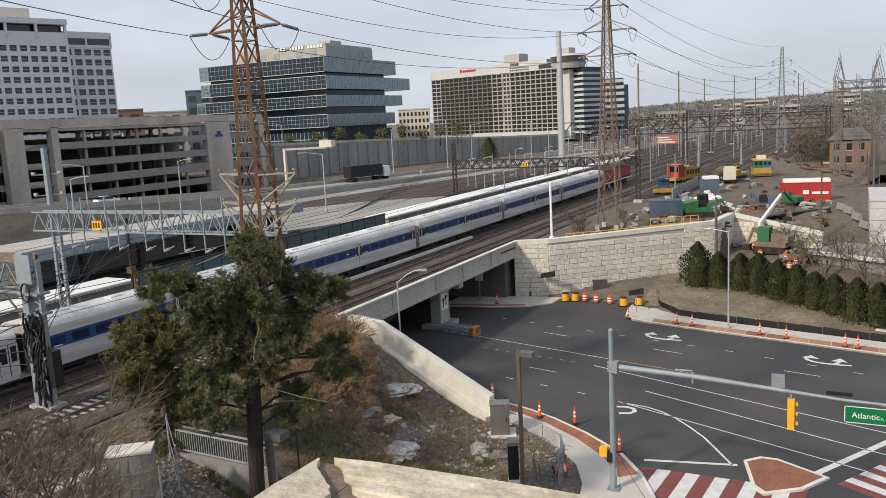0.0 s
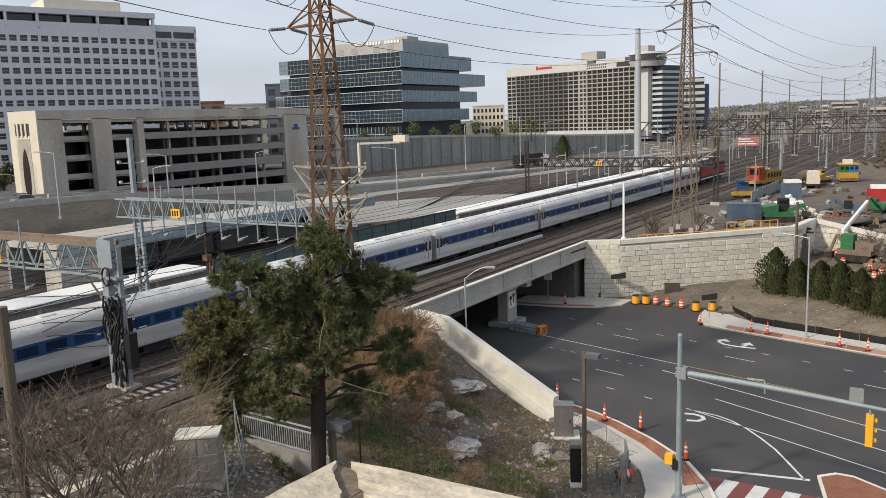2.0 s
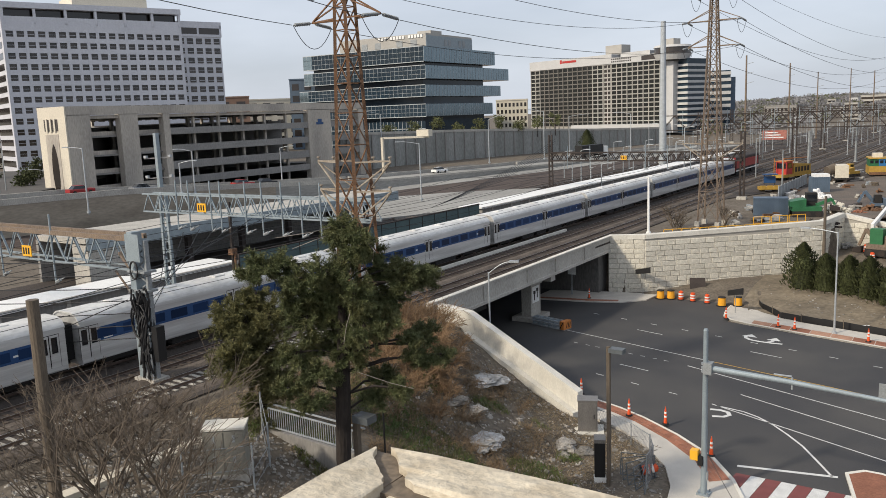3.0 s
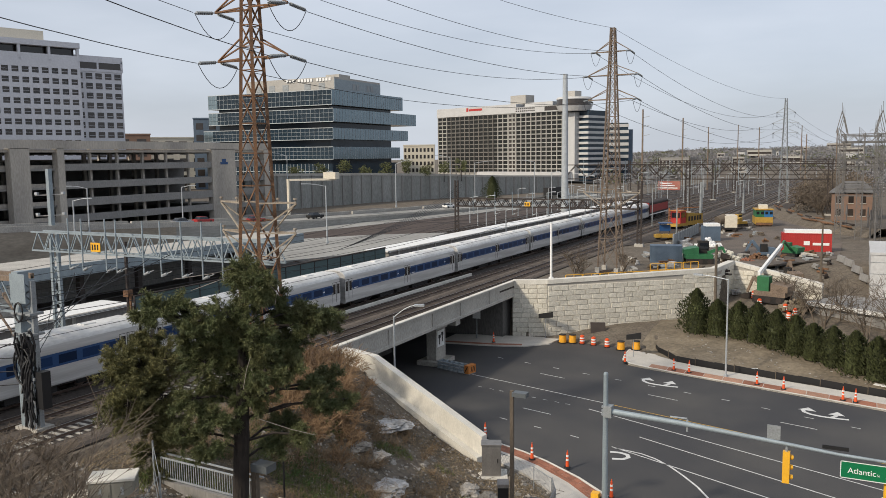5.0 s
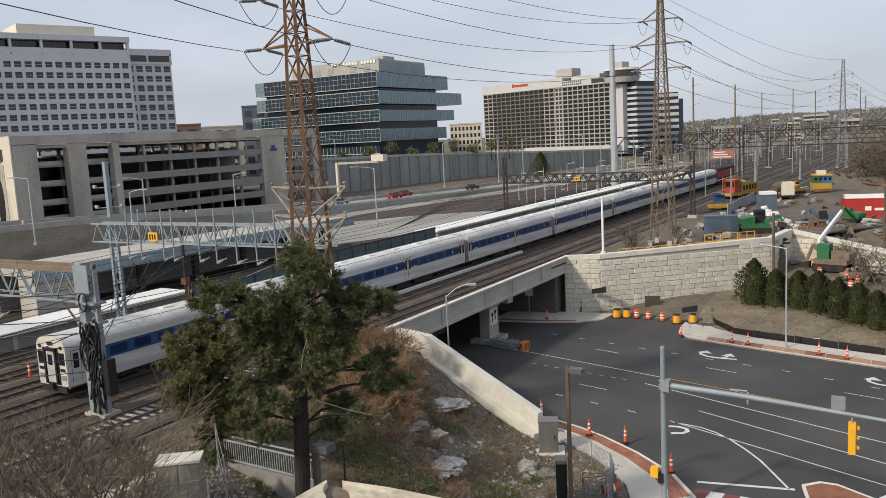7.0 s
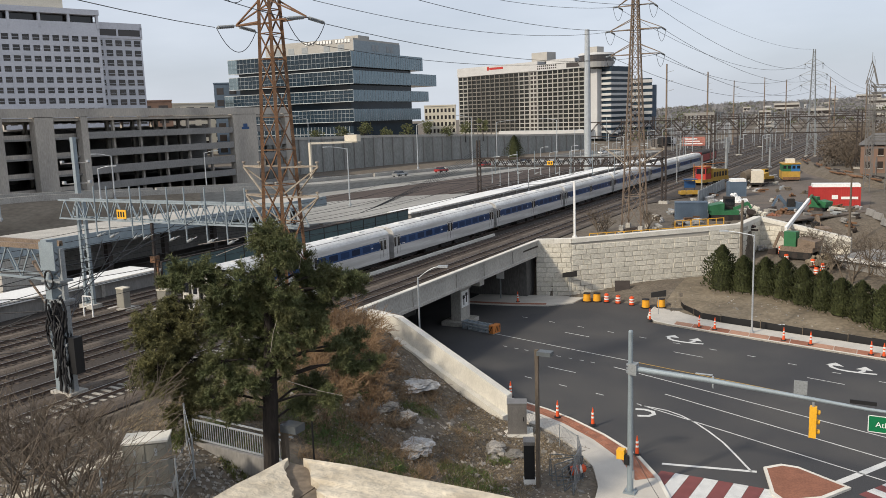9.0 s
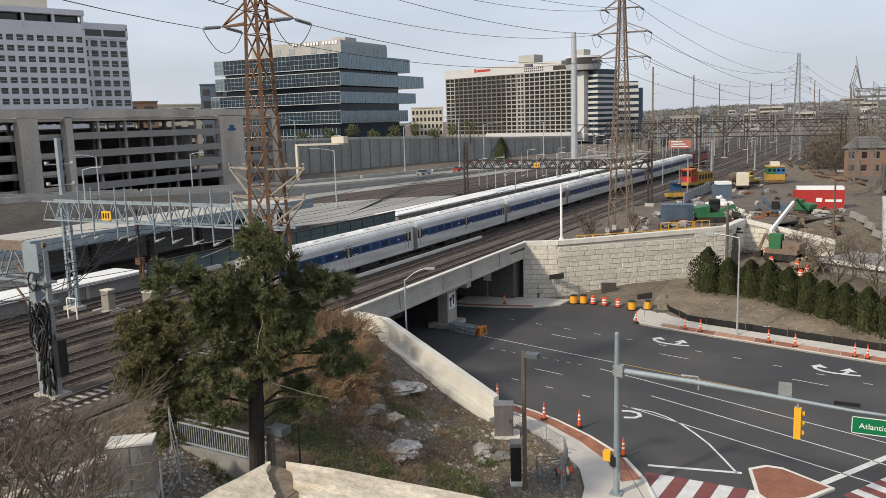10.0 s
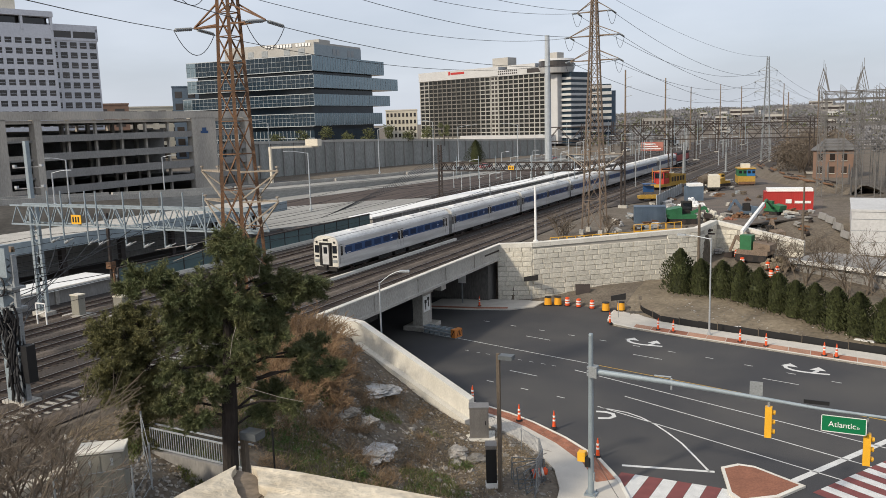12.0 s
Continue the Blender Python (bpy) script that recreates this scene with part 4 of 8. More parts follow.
def garage():
    g = thing("parking_garage", "weathered tan-grey concrete parking garage with open decks", "building")
    X, D = -143.0, 52.0
    z0, top = 6.0, 26.3
    solid_ = [(90.3, 95.2), (101.7, 105.8), (112, 113.6), (156, 164.5), (176, 178)]
    for a, b in solid_:
        part("pylon", Mesh().box(X - 1.6, X, a, b, z0, 24.7), GARC, g)
    part("parapet", Mesh().box(X - 0.5, X, 90.3, 178, 24.6, top), GARC, g, "stained concrete top beam")
    part("roof_deck", Mesh().prism([(X - 0.5, 90.5), (X - 0.5, 178), (X - D, 178), (X - D, 130), (-151.6, 90.5)], 23.9, 24.5), GARC, g)
    # deck edges take darker concrete than the pylons, for the shade of their recess
    for zb, zt in ((20.2, 21.6), (16.5, 18.0), (12.9, 14.6), (9.7, 11.2), (6.0, 7.6)):
        for a, b in ((113.4, 156.2), (164.3, 176.2)):
            part("spandrel", Mesh().box(X - 0.9, X - 0.35 if b - a < 10 else X - 0.2, a, b, zb, zt), CONCD, g, "concrete deck edge darkened for its recess shade")
        part("deck", Mesh().prism([(X - 2.2, 91), (X - 0.9, 113), (X - 0.9, 177), (X - D, 177), (X - D, 131), (-151, 91)], zb + 0.05, zb + 0.4), CONCD, g)
    y = 121.0
    while y < 156:
        part("column", Mesh().box(X - 1.9, X - 1.3, y - 0.25, y + 0.25, z0, 24.7), GARC, g)
        part("column", Mesh().box(X - 12.3, X - 11.6, y - 0.35, y + 0.35, z0, 24.0), GARC, g)
        y += 7.1
    for zb, zt in ((20.2, 21.6), (16.5, 18.0), (12.9, 14.6), (9.7, 11.2), (6.0, 7.6)):
        part("rear_spandrel", Mesh().prism([(-151.6, 90.5), (-151.9, 90.5), (X - D - 0.3, 130), (X - D - 0.3, 178), (X - D, 178), (X - D, 130)], zb, zt), GARC, g, "rear deck edge")
        part("inner_rail", Mesh().box(X - 2.5, X - 2.2, 95.2, 113, zb + 0.3, zb + 1.2), GARC, g)
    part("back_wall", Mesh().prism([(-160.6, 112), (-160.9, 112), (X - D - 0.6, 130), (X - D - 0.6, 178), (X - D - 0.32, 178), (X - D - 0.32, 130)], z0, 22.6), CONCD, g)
    # inner wall added behind the decks so the open bays stay dark
    part("ramp_wall", Mesh().prism([(X - 30.3, 177), (X - 30.3, 125), (X - 8.3, 92), (X - 8.0, 92), (X - 30.0, 125), (X - 30.0, 177)], z0, 22.2), CONCD, g, "added inner wall that darkens the bays")
    for yy in (100, 112, 130, 142, 154, 166, 177):
        xx = X - D + 0.5 if yy >= 130 else -151.0 - (yy - 90.5) * 0.45
        part("rear_column", Mesh().box(xx - 0.3, xx + 0.3, yy - 0.3, yy + 0.3, z0, 24.0), GARC, g)
    # cream against the tan front: the sun on this end is in the colour
    part("end_wall", Mesh().box(-151.9, X, 90.0, 90.35, z0, top).box(-151.9, -151.5, 90.3, 91, z0, top), CREAM, g, "end wall with its sunlight put in as cream")
    # flat darker panels on the wall stand for shade in the slot and openings
    part("end_slot", Mesh().box(-149.8, -145.6, 89.93, 90.01, 8, 21.2), GARC, g, "flat tan panel for the slot's shade")
    part("end_slot", Mesh().box(-149.9, -145.5, 89.93, 90.01, 21.8, 24.0), BROWNG, g)
    for x in (-149.0, -147.7, -146.4):
        part("end_post", Mesh().box(x - 0.25, x + 0.25, 89.8, 89.94, 21.6, 24.1), CREAM, g)
    lens = [(1.1 * math.cos(a) * abs(math.cos(a)) ** 0.3, 5.2 * math.sin(a)) for a in [k * math.pi / 12 for k in range(24)]]
    part("end_opening", Mesh().add([(-147.5 + u, 89.9, 14.2 + w) for u, w in lens] + [(-147.5 + u, 90.0, 14.2 + w) for u, w in lens], [tuple(range(24)), tuple(range(47, 23, -1))] + [(k, (k + 1) % 24, (k + 1) % 24 + 24, k + 24) for k in range(24)]), BROWNG, g, "flat dark panel for the pointed opening's shade")
    part("logo", Mesh().prism([(X + 0.02, 158.9), (X + 0.06, 158.9), (X + 0.06, 161.6), (X + 0.02, 161.6)], 20.9, 21.5).prism([(X + 0.02, 159.5), (X + 0.06, 159.5), (X + 0.06, 161.0), (X + 0.02, 161.0)], 21.5, 22.3), BLUE, g, "small blue sign panel")


def slab_tower():
    b = thing("office_tower", "pale grey office tower with a grid of square windows", "building")
    m, L = frame_at((-231, 130), (-214.5, 177.5), 1.8)
    b.matrix_basis = m
    pitch, rows, zb = 3.06, 13, 9.15
    part("wall", Mesh().box(0, L, 0.6, 22, 4, 51.2), PALE, b, "window-set grey facade")
    nx = 18
    w = L / nx
    pane = Mesh().box(0.36, w - 0.36, 0.45, 0.58, 0.72, pitch - 0.55).data("window", BROWNG)
    blind = Mesh().box(0.5, w - 0.5, 0.41, 0.45, 1.5, 1.58).data("blind_bar", PALE)
    for r in range(rows):
        z = zb + r * pitch
        part("spandrel", Mesh().box(-0.3, L + 0.3, 0.0, 0.62, z - 0.66, z + 0.74), PALE, b)
        for i in range(nx):
            for piece in (("window", pane), ("blind_bar", blind)):
                ob = new(*piece)
                ob.parent = b
                ob.matrix_basis = pose(i * w, 0, z)
    part("spandrel", Mesh().box(-0.3, L + 0.3, 0.0, 0.62, zb + rows * pitch - 0.66, 50.7), PALE, b)
    for i in range(nx + 1):
        part("mullion", Mesh().box(i * w - 0.44, i * w + 0.44, 0.02, 0.6, 4, 50.7), PALE, b)
    part("loggia_back", Mesh().box(0.5, L - 0.5, 2.2, 3, 50.4, 55), BROWNG, b)
    part("loggia_rail", Mesh().box(0, L, 0.1, 0.3, 50.4, 52.3), PALE, b)
    for i in range(7):
        x = i * L / 6
        part("loggia_post", Mesh().box(x - 0.35, x + 0.35, 0, 1.0, 50.4, 54.8), PALE, b)
    part("cornice", Mesh().box(-0.6, L + 0.6, -0.2, 22, 54.6, 56.2), PALE, b)
    part("penthouse", Mesh().box(L * 0.4, L * 0.84, 5, 20, 56, 59.6), CREAM, b, "cream rooftop plant room")
    part("side_wall", Mesh().box(-0.5, 0.4, -0.1, 22, 4, 55), PALE, b)
    for r in range(rows):
        part("side_window", Mesh().box(-0.56, -0.5, 2, 21, zb + r * pitch + 0.8, zb + r * pitch + 2.6), BROWNG, b)
    # lower wing, set back
    part("wing_wall", Mesh().box(L, L + 15, 4, 22, 4, 48.5), PALE, b)
    ww = 15 / 5
    for r in range(rows):
        for i in range(5):
            part("window", Mesh().box(L + i * ww + 0.5, L + (i + 1) * ww - 0.5, 3.9, 4.02, zb + r * pitch + 0.2, zb + r * pitch + 2.0), BROWNG, b)
            part("blind_bar", Mesh().box(L + i * ww + 0.62, L + (i + 1) * ww - 0.62, 3.86, 3.9, zb + r * pitch + 0.8, zb + r * pitch + 0.9), PALE, b)
    # dark panel in place of the shade inside the wing's open slots
    part("wing_loggia", Mesh().box(L + 0.6, L + 14.4, 3.9, 4.05, 49.2, 51.2), BROWNG, b)
    part("wing_top", Mesh().box(L, L + 15.3, 3.8, 22, 48.4, 49.2).box(L + 7, L + 7.6, 3.8, 4.4, 49.2, 51.2).box(L, L + 15.3, 3.8, 22, 51.2, 53.2).box(L + 14.6, L + 15.3, 3.8, 22, 49, 52), PALE, b)


def glass_office():
    b = thing("glass_office", "blue-grey glass office building with stepped floor bands", "building")
    cx, cy = -186.5, 272.0
    bands = [(43.3, 49.2, -63.5, 56.5, 0.0), (36.6, 41.7, -62, 66, 1.6), (29.7, 34.2, -66, 60, 0.6), (21.8, 26.7, -58, 53, 0.2)]
    part("core", Mesh().box(cx - 60, cx - 2.5, cy + 2.5, cy + 50, 8, 49), OFFG, b, "dark recessed glass storeys")
    part("base", Mesh().box(cx - 58, cx - 1, cy + 1, cy + 52, 8, 20), OFFG, b)
    lines = Mesh()
    for k, (z0, z1, xl, yr, out) in enumerate(bands):
        part("floor_band", Mesh().box(cx + xl, cx + out, cy - out, cy + yr, z0, z1), OFFG, b, "glazed floor band")
        # reflected sky helped along by a paler glass on this face
        part("bright_face", Mesh().box(cx + out, cx + out + 0.12, cy - out, cy + yr, z0, z1), SKYPALEG, b, "glass face paled to carry the sky's reflection")
        part("end_face", Mesh().box(cx + xl - 0.1, cx + xl + 5, cy - out - 0.1, cy - out + 0.1, z0, z1), SKYPALEG, b)
        for z in (z0, z1):
            part("band_edge", Mesh().box(cx + xl - 0.1, cx + out + 0.15, cy - out - 0.16, cy - out + 0.1, z - 0.13, z + 0.13), GALV, b)
        n = 30
        for i in range(n):
            x = cx + xl + (out - xl) * i / n
            lines.box(x - 0.035, x + 0.035, cy - out - 0.12, cy - out, z0, z1)
        for j in (1, 2):
            z = z0 + (z1 - z0) * j / 3
            lines.box(cx + xl, cx + out, cy - out - 0.1, cy - out, z - 0.045, z + 0.045)
        for i in range(30):
            y = cy - out + (yr + out) * i / 30
            lines.box(cx + out + 0.12, cx + out + 0.2, y - 0.05, y + 0.05, z0, z1)
    for i in range(30):
        x = cx - 58 + 57 * i / 30
        lines.box(x - 0.08, x + 0.08, cy + 0.9, cy + 1.0, 8, 20)
    for z in (11, 14, 17):
        lines.box(cx - 58, cx - 1, cy + 0.9, cy + 1.0, z - 0.15, z + 0.15)
    tagged(part("mullion", lines, GALV, b), kind="stuff")
    part("penthouse", Mesh().box(cx - 45, cx - 0.6, cy + 3, cy + 38, 49.1, 54.4), HOTELC, b, "pale rooftop screen")
    part("penthouse_side", Mesh().box(cx - 0.6, cx - 0.4, cy + 3, cy + 38, 49.1, 53.6), GALVB, b)
    for i, x in enumerate((-40, -33, -26, -15, -8)):
        part("louvre", Mesh().box(cx + x, cx + x + 3, cy + 2.9, cy + 3.0, 49.8, 52.2), GALVD, b)
    for y in (16, 19, 27, 30):
        part("louvre", Mesh().box(cx - 0.4, cx - 0.3, cy + y, cy + y + 2, 50, 52.5), GALVD, b)
    # rooftop name, as plain bars
    for i in range(15):
        if i in (3, 9):
            continue
        part("sign_bar", Mesh().box(cx - 24 + i * 1.5, cx - 24 + i * 1.5 + 1.0, cy + 2.7, cy + 2.95, 52.9, 54.1), WHITE, b)
    part("roof_block", Mesh().box(cx - 8, cx - 1.5, cy + 8, cy + 16, 54.3, 55.8), HOTELC, b)


def hotel():
    b = thing("hotel", "tall pale hotel with brown windows and round rooftop lounge", "building")
    m, L = frame_at((-247, 481), (-146, 446))
    b.matrix_basis = m
    split = L * 0.60
    part("wall", Mesh().box(0, L, 0.4, 20, 8, 51), HOTELC, b, "cream concrete grid facade")
    part("roof_band", Mesh().box(0, split + 4, -0.4, 20, 47.6, 53.0), HOTELW, b, "white roof parapet")
    part("roof_band", Mesh().box(split + 4, L, -0.6, 20, 47.3, 51.0), HOTELW, b)
    part("roof_notch", Mesh().box(split + 10, L - 12, 0.5, 14, 51, 53.2), HOTELW, b)
    wins, pale, dull = Mesh(), Mesh(), Mesh()
    rows, pitch = 14, 2.52
    z0 = 12.2
    for a, c, n in ((0.6, split - 3, 15), (split + 3.5, L - 1, 10)):
        w = (c - a) / n
        left_wing = a < 1
        for r in range(rows):
            for i in range(n):
                wins.box(a + i * w + 0.16, a + (i + 1) * w - 0.16, 0.3, 0.41, z0 + r * pitch + 0.3, z0 + (r + 1) * pitch - 0.3)
        for i in range(n + 1):
            edge = not left_wing or i < 3 or i > n - 3
            (pale if edge else dull).box(a + i * w - 0.24, a + i * w + 0.24, -0.1, 0.42, 10, 47.7)
        for r in range(rows + 1):
            z = z0 + r * pitch
            if left_wing:
                pale.box(a, a + 2 * w, 0.0, 0.42, z - 0.27, z + 0.27)
                dull.box(a + 2 * w, c - 2 * w, 0.0, 0.42, z - 0.2, z + 0.2)
                pale.box(c - 2 * w, c, 0.0, 0.42, z - 0.27, z + 0.27)
            else:
                pale.box(a, c, 0.0, 0.42, z - 0.25, z + 0.25)
    part("notch_window", Mesh().box(split - 2.2, split - 0.2, 0.3, 0.42, 13, 47).box(split + 0.6, split + 2.4, 0.3, 0.42, 13, 47), BROWNG, b)
    for r in range(rows + 1):
        pale.box(split - 2.6, split + 2.8, 0.1, 0.45, z0 - 0.4 + r * pitch, z0 + 0.4 + r * pitch)
    tagged(part("window_grid", wins, HGLASS, b), kind="stuff")
    tagged(part("fin", pale, HOTELC, b), kind="stuff")
    tagged(part("fin", dull, DULLFIN, b, "dull bronze window framing"), kind="stuff")
    for i in range(10):
        for zz in (48.2, 49.6):
            part("top_window", Mesh().box(split + 4 + i * 1.5, split + 4.9 + i * 1.5, -0.68, -0.58, zz, zz + 0.8), BROWNG, b)
    part("top_glazing", Mesh().box(L - 17, L - 1, -0.7, -0.58, 48.0, 50.4), BROWNG, b, "dark glazed top storey")
    part("name_sign", Mesh().box(27, 28.6, -0.5, -0.4, 50.3, 52.5).box(29, 40.5, -0.5, -0.4, 50.5, 51.8), REDC, b, "red sign shape without letters")
    part("podium", Mesh().box(split * 0.7, L + 4, -10, 0.2, 8, 13), HOTELW, b)
    # round lounge on the corner and the lift shaft
    part("lift_shaft", Mesh().box(L + 1, L + 5.5, -2, 8, 8, 46), HOTELW, b)
    part("lounge", Mesh().tube((L + 2, 2, 46.8), (L + 2, 2, 49.8), 8.6, 10, 28), HOTELW, b)
    part("lounge_glass", Mesh().tube((L + 2, 2, 49.8), (L + 2, 2, 53.2), 9.7, 9.7, 28), BROWNG, b, "dark band of lounge windows")
    part("lounge_roof", Mesh().tube((L + 2, 2, 53.2), (L + 2, 2, 54.4), 10.2, 9.5, 28), HOTELW, b)
    part("roof_plant", Mesh().box(L - 4, L + 4, 0, 6, 54.4, 58), HOTELC, b)
    part("roof_plant", Mesh().box(split - 6, split + 6, 6, 14, 53, 58.5), HOTELC, b)
    part("side_wing", Mesh().box(L + 5.7, L + 12, 2, 20, 8, 47), OFFG, b)
    for r in range(12):
        part("balcony_band", Mesh().box(L + 5.6, L + 12.4, 1.2, 20, 11 + r * 2.9, 12.3 + r * 2.9), HOTELW, b)
    # lower office beyond
    o = thing("office_block", "white banded office block with dark window strips", "building")
    o.matrix_basis = frame_at((-150, 501), (-110, 513))[0]
    part("wall", Mesh().box(0, 23, 0.3, 25, 6, 42), OFFG, o)
    for r in range(9):
        part("band", Mesh().box(-0.3, 23.3, 0, 25, 9 + r * 3.8, 10.9 + r * 3.8), HOTELW, o)
    part("side", Mesh().box(23, 26, 4, 25, 6, 38), BLUEC, o)


def simple_block(left, right, z0, z1, depth, wall, label, rows=4, cols=10, band=False):
    b = thing("distant_building", label, "building", "low buildings in the distance")
    m, L = frame_at(left, right)
    b.matrix_basis = m
    part("wall", Mesh().box(0, L, 0, depth, z0, z1), wall, b)
    part("parapet", Mesh().box(-0.2, L + 0.2, -0.2, depth, z1, z1 + 0.6), wall, b)
    ph = (z1 - z0) / (rows + 0.3)
    for r in range(rows):
        if band:
            part("window_band", Mesh().box(0.5, L - 0.5, -0.06, 0.02, z0 + r * ph + ph * 0.45, z0 + (r + 1) * ph), BROWNG, b)
        else:
            for i in range(cols):
                w = L / cols
                part("window", Mesh().box((i + 0.2) * w, (i + 0.75) * w, -0.06, 0.02, z0 + r * ph + ph * 0.4, z0 + r * ph + ph * 0.95), BROWNG, b)


garage()
slab_tower()
glass_office()
hotel()
simple_block((-207, 365), (-193, 372), 10, 28, 18, CREAM, "beige concrete office block", 5, 8)
simple_block((-312, 118), (-288, 160), 6, 46, 20, CREAM, "pale office tower with ribbon windows", 11, 1, True)
simple_block((-262, 275), (-236, 295), 8, 40, 18, BLUEC, "dark grey brick block", 6, 6)
simple_block((-290, 250), (-262, 290), 8, 31.8, 18, CREAM, "low cream building with small windows", 6, 8)
simple_block((-275, 235), (-262, 250), 8, 32.6, 10, BRICKH, "small red brick block", 5, 3)
for k, (bx, by, bw, bh) in enumerate(((-60, 760, 18, 9), (-150, 700, 26, 10), (-20, 980, 24, 9), (60, 1150, 26, 9), (-110, 960, 26, 9), (40, 800, 14, 8), (90, 900, 16, 8), (130, 1250, 24, 9), (-40, 1250, 30, 9))):
    simple_block((bx, by), (bx + bw, by - 6), height(bx, by) - 1, height(bx, by) + bh, 14, CONCD if k % 2 else HOTELC, "low pale building among trees", 2, 8, k % 2 == 0)
far_rng = random.Random(77)
for k in range(34):
    by = far_rng.uniform(620, 1300)
    bx = far_rng.uniform(-0.16 * by, 0.16 * by)
    simple_block((bx, by), (bx + far_rng.uniform(6, 12), by - 2), height(bx, by) - 1, height(bx, by) + far_rng.uniform(4, 7), 7, (HOTELC, HOTELW, CONCD)[k % 3], "small house among distant bare trees", 2, 4, k % 3 == 0)


# ---- highway ----
def highway():
    h = thing("highway", "raised highway with concrete retaining wall and barrier", "highway", kind="structure")
    line = [(-124, 40, 12.4), (-119, 83, 12.0), (-115, 115, 10.4), (-111.5, 147, 8.9), (-106, 180, 8.4), (-101, 210, 8.0), (-94, 260, 7.6), (-84, 330, 7.3)]
    for (x0, y0, z0), (x1, y1, z1) in zip(line, line[1:]):
        q = [(x0, y0), (x1, y1), (x1 - 0.5, y1), (x0 - 0.5, y0)]
        part("wall", Mesh().prism(q, 5.5, [z0 - 0.9, z1 - 0.9, z1 - 0.9, z0 - 0.9]), TANW if y1 < 120 else APRON, h, "stained retaining wall" if y1 < 120 else "pale retaining wall")
        q2 = [(x0 + 0.06, y0), (x1 + 0.06, y1), (x1 - 0.4, y1), (x0 - 0.4, y0)]
        part("barrier", Mesh().prism(q2, [z0 - 0.95, z1 - 0.95, z1 - 0.95, z0 - 0.95], [z0 - (0.5 if y0 > 120 else 0), z1 - (0.5 if y1 > 120 else 0), z1 - (0.5 if y1 > 120 else 0), z0 - (0.5 if y0 > 120 else 0)]), CONC, h, "concrete barrier")
        part("shoulder", Mesh().prism([(x0 - 0.4, y0), (x1 - 0.4, y1), (x1 - 11, y1), (x0 - 10.5, y0)], 5.0, [z0 - 0.88, z1 - 0.88, z1 - 0.88, z0 - 0.88]), APRON if y0 > 110 else HWAY, h, "pale concrete lanes" if y0 > 110 else "worn asphalt lanes")
        part("carriageway", Mesh().prism([(x0 - 10, y0), (x1 - 10.5, y1), (x1 - 29, y1), (x0 - 22, y0)], 5.0, [z0 - 0.9, z1 - 0.9, z1 - 0.9, z0 - 0.9]), HWAY, h, "grey asphalt carriageway")
        part("median", Mesh().prism([(x0 - 11.6, y0), (x1 - 12.6, y1), (x1 - 13.1, y1), (x0 - 12.1, y0)], [z0 - 1, z1 - 1, z1 - 1, z0 - 1], [z0 - 0.1, z1 - 0.1, z1 - 0.1, z0 - 0.1]), CONC, h)
        if y0 > 110:
            part("foot_slab", Mesh().prism([(x0, y0), (x1, y1), (x1 + 7, y1 - 2), (x0 + 7, y0 - 2)], 6.0, RZ - 0.06), APRON, h, "pale concrete slab at the wall foot")
    # panelled wall on the far side
    far = [(-150, 176, 17.6), (-151, 200, 17), (-148, 235, 16.4), (-143, 268, 15.4), (-132, 315, 13.6), (-118, 360, 12.5)]
    for (x0, y0, z0), (x1, y1, z1) in zip(far, far[1:]):
        n = max(3, int((y1 - y0) / 5))
        part("far_wall", Mesh().prism([(x0, y0), (x1, y1), (x1 - 0.6, y1), (x0 - 0.6, y0)], 6, [z0, z1, z1, z0]), FARW, h, "panelled grey-green concrete wall")
        part("wall_cap", Mesh().prism([(x0 + 0.2, y0), (x1 + 0.2, y1), (x1 - 0.8, y1), (x0 - 0.8, y0)], [z0 - 0.1, z1 - 0.1, z1 - 0.1, z0 - 0.1], [z0 + 0.7, z1 + 0.7, z1 + 0.7, z0 + 0.7]), CONC, h)
        for i in range(n):
            u = (i + 0.5) / n
            x, y, z = x0 + (x1 - x0) * u, y0 + (y1 - y0) * u, z0 + (z1 - z0) * u
            part("pilaster", Mesh().box(x - 0.2, x + 0.35, y - 0.3, y + 0.3, 6, z), CONCD, h)
    # low pale concrete apron between the yard and the main line
    sheet("apron", [(-78.5, 96), (-70.5, 116), (-75, 150), (-88, 140), (-99, 124), (-93, 112)], RZ + 0.12, APRON, "pale concrete apron", 0.3, category="pavement")
    # covered loading deck with a dark interior
    d = thing("covered_deck", "stained concrete deck over a dark open bay", "structure", kind="structure")
    part("roof_slab", Mesh().prism([(-73.5, 47), (-71.5, 96), (-79, 97), (-82, 47)], 10.7, 11.3), CONC, d, "stained grey concrete slab")
    part("end_wall", Mesh().box(-76, -73.4, 47, 53, RZ - 0.2, 10.8), CONC, d)
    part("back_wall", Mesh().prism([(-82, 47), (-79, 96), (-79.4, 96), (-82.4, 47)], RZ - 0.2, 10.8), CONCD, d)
    for y in (60, 68, 76, 84, 92):
        part("column", Mesh().box(-74.6, -74.0, y - 0.3, y + 0.3, RZ - 0.2, 10.8), DARKST, d)
    part("edge_beam", Mesh().prism([(-73.3, 47), (-71.3, 96), (-71.6, 96), (-73.6, 47)], 10.1, 11.35), GALVB, d)


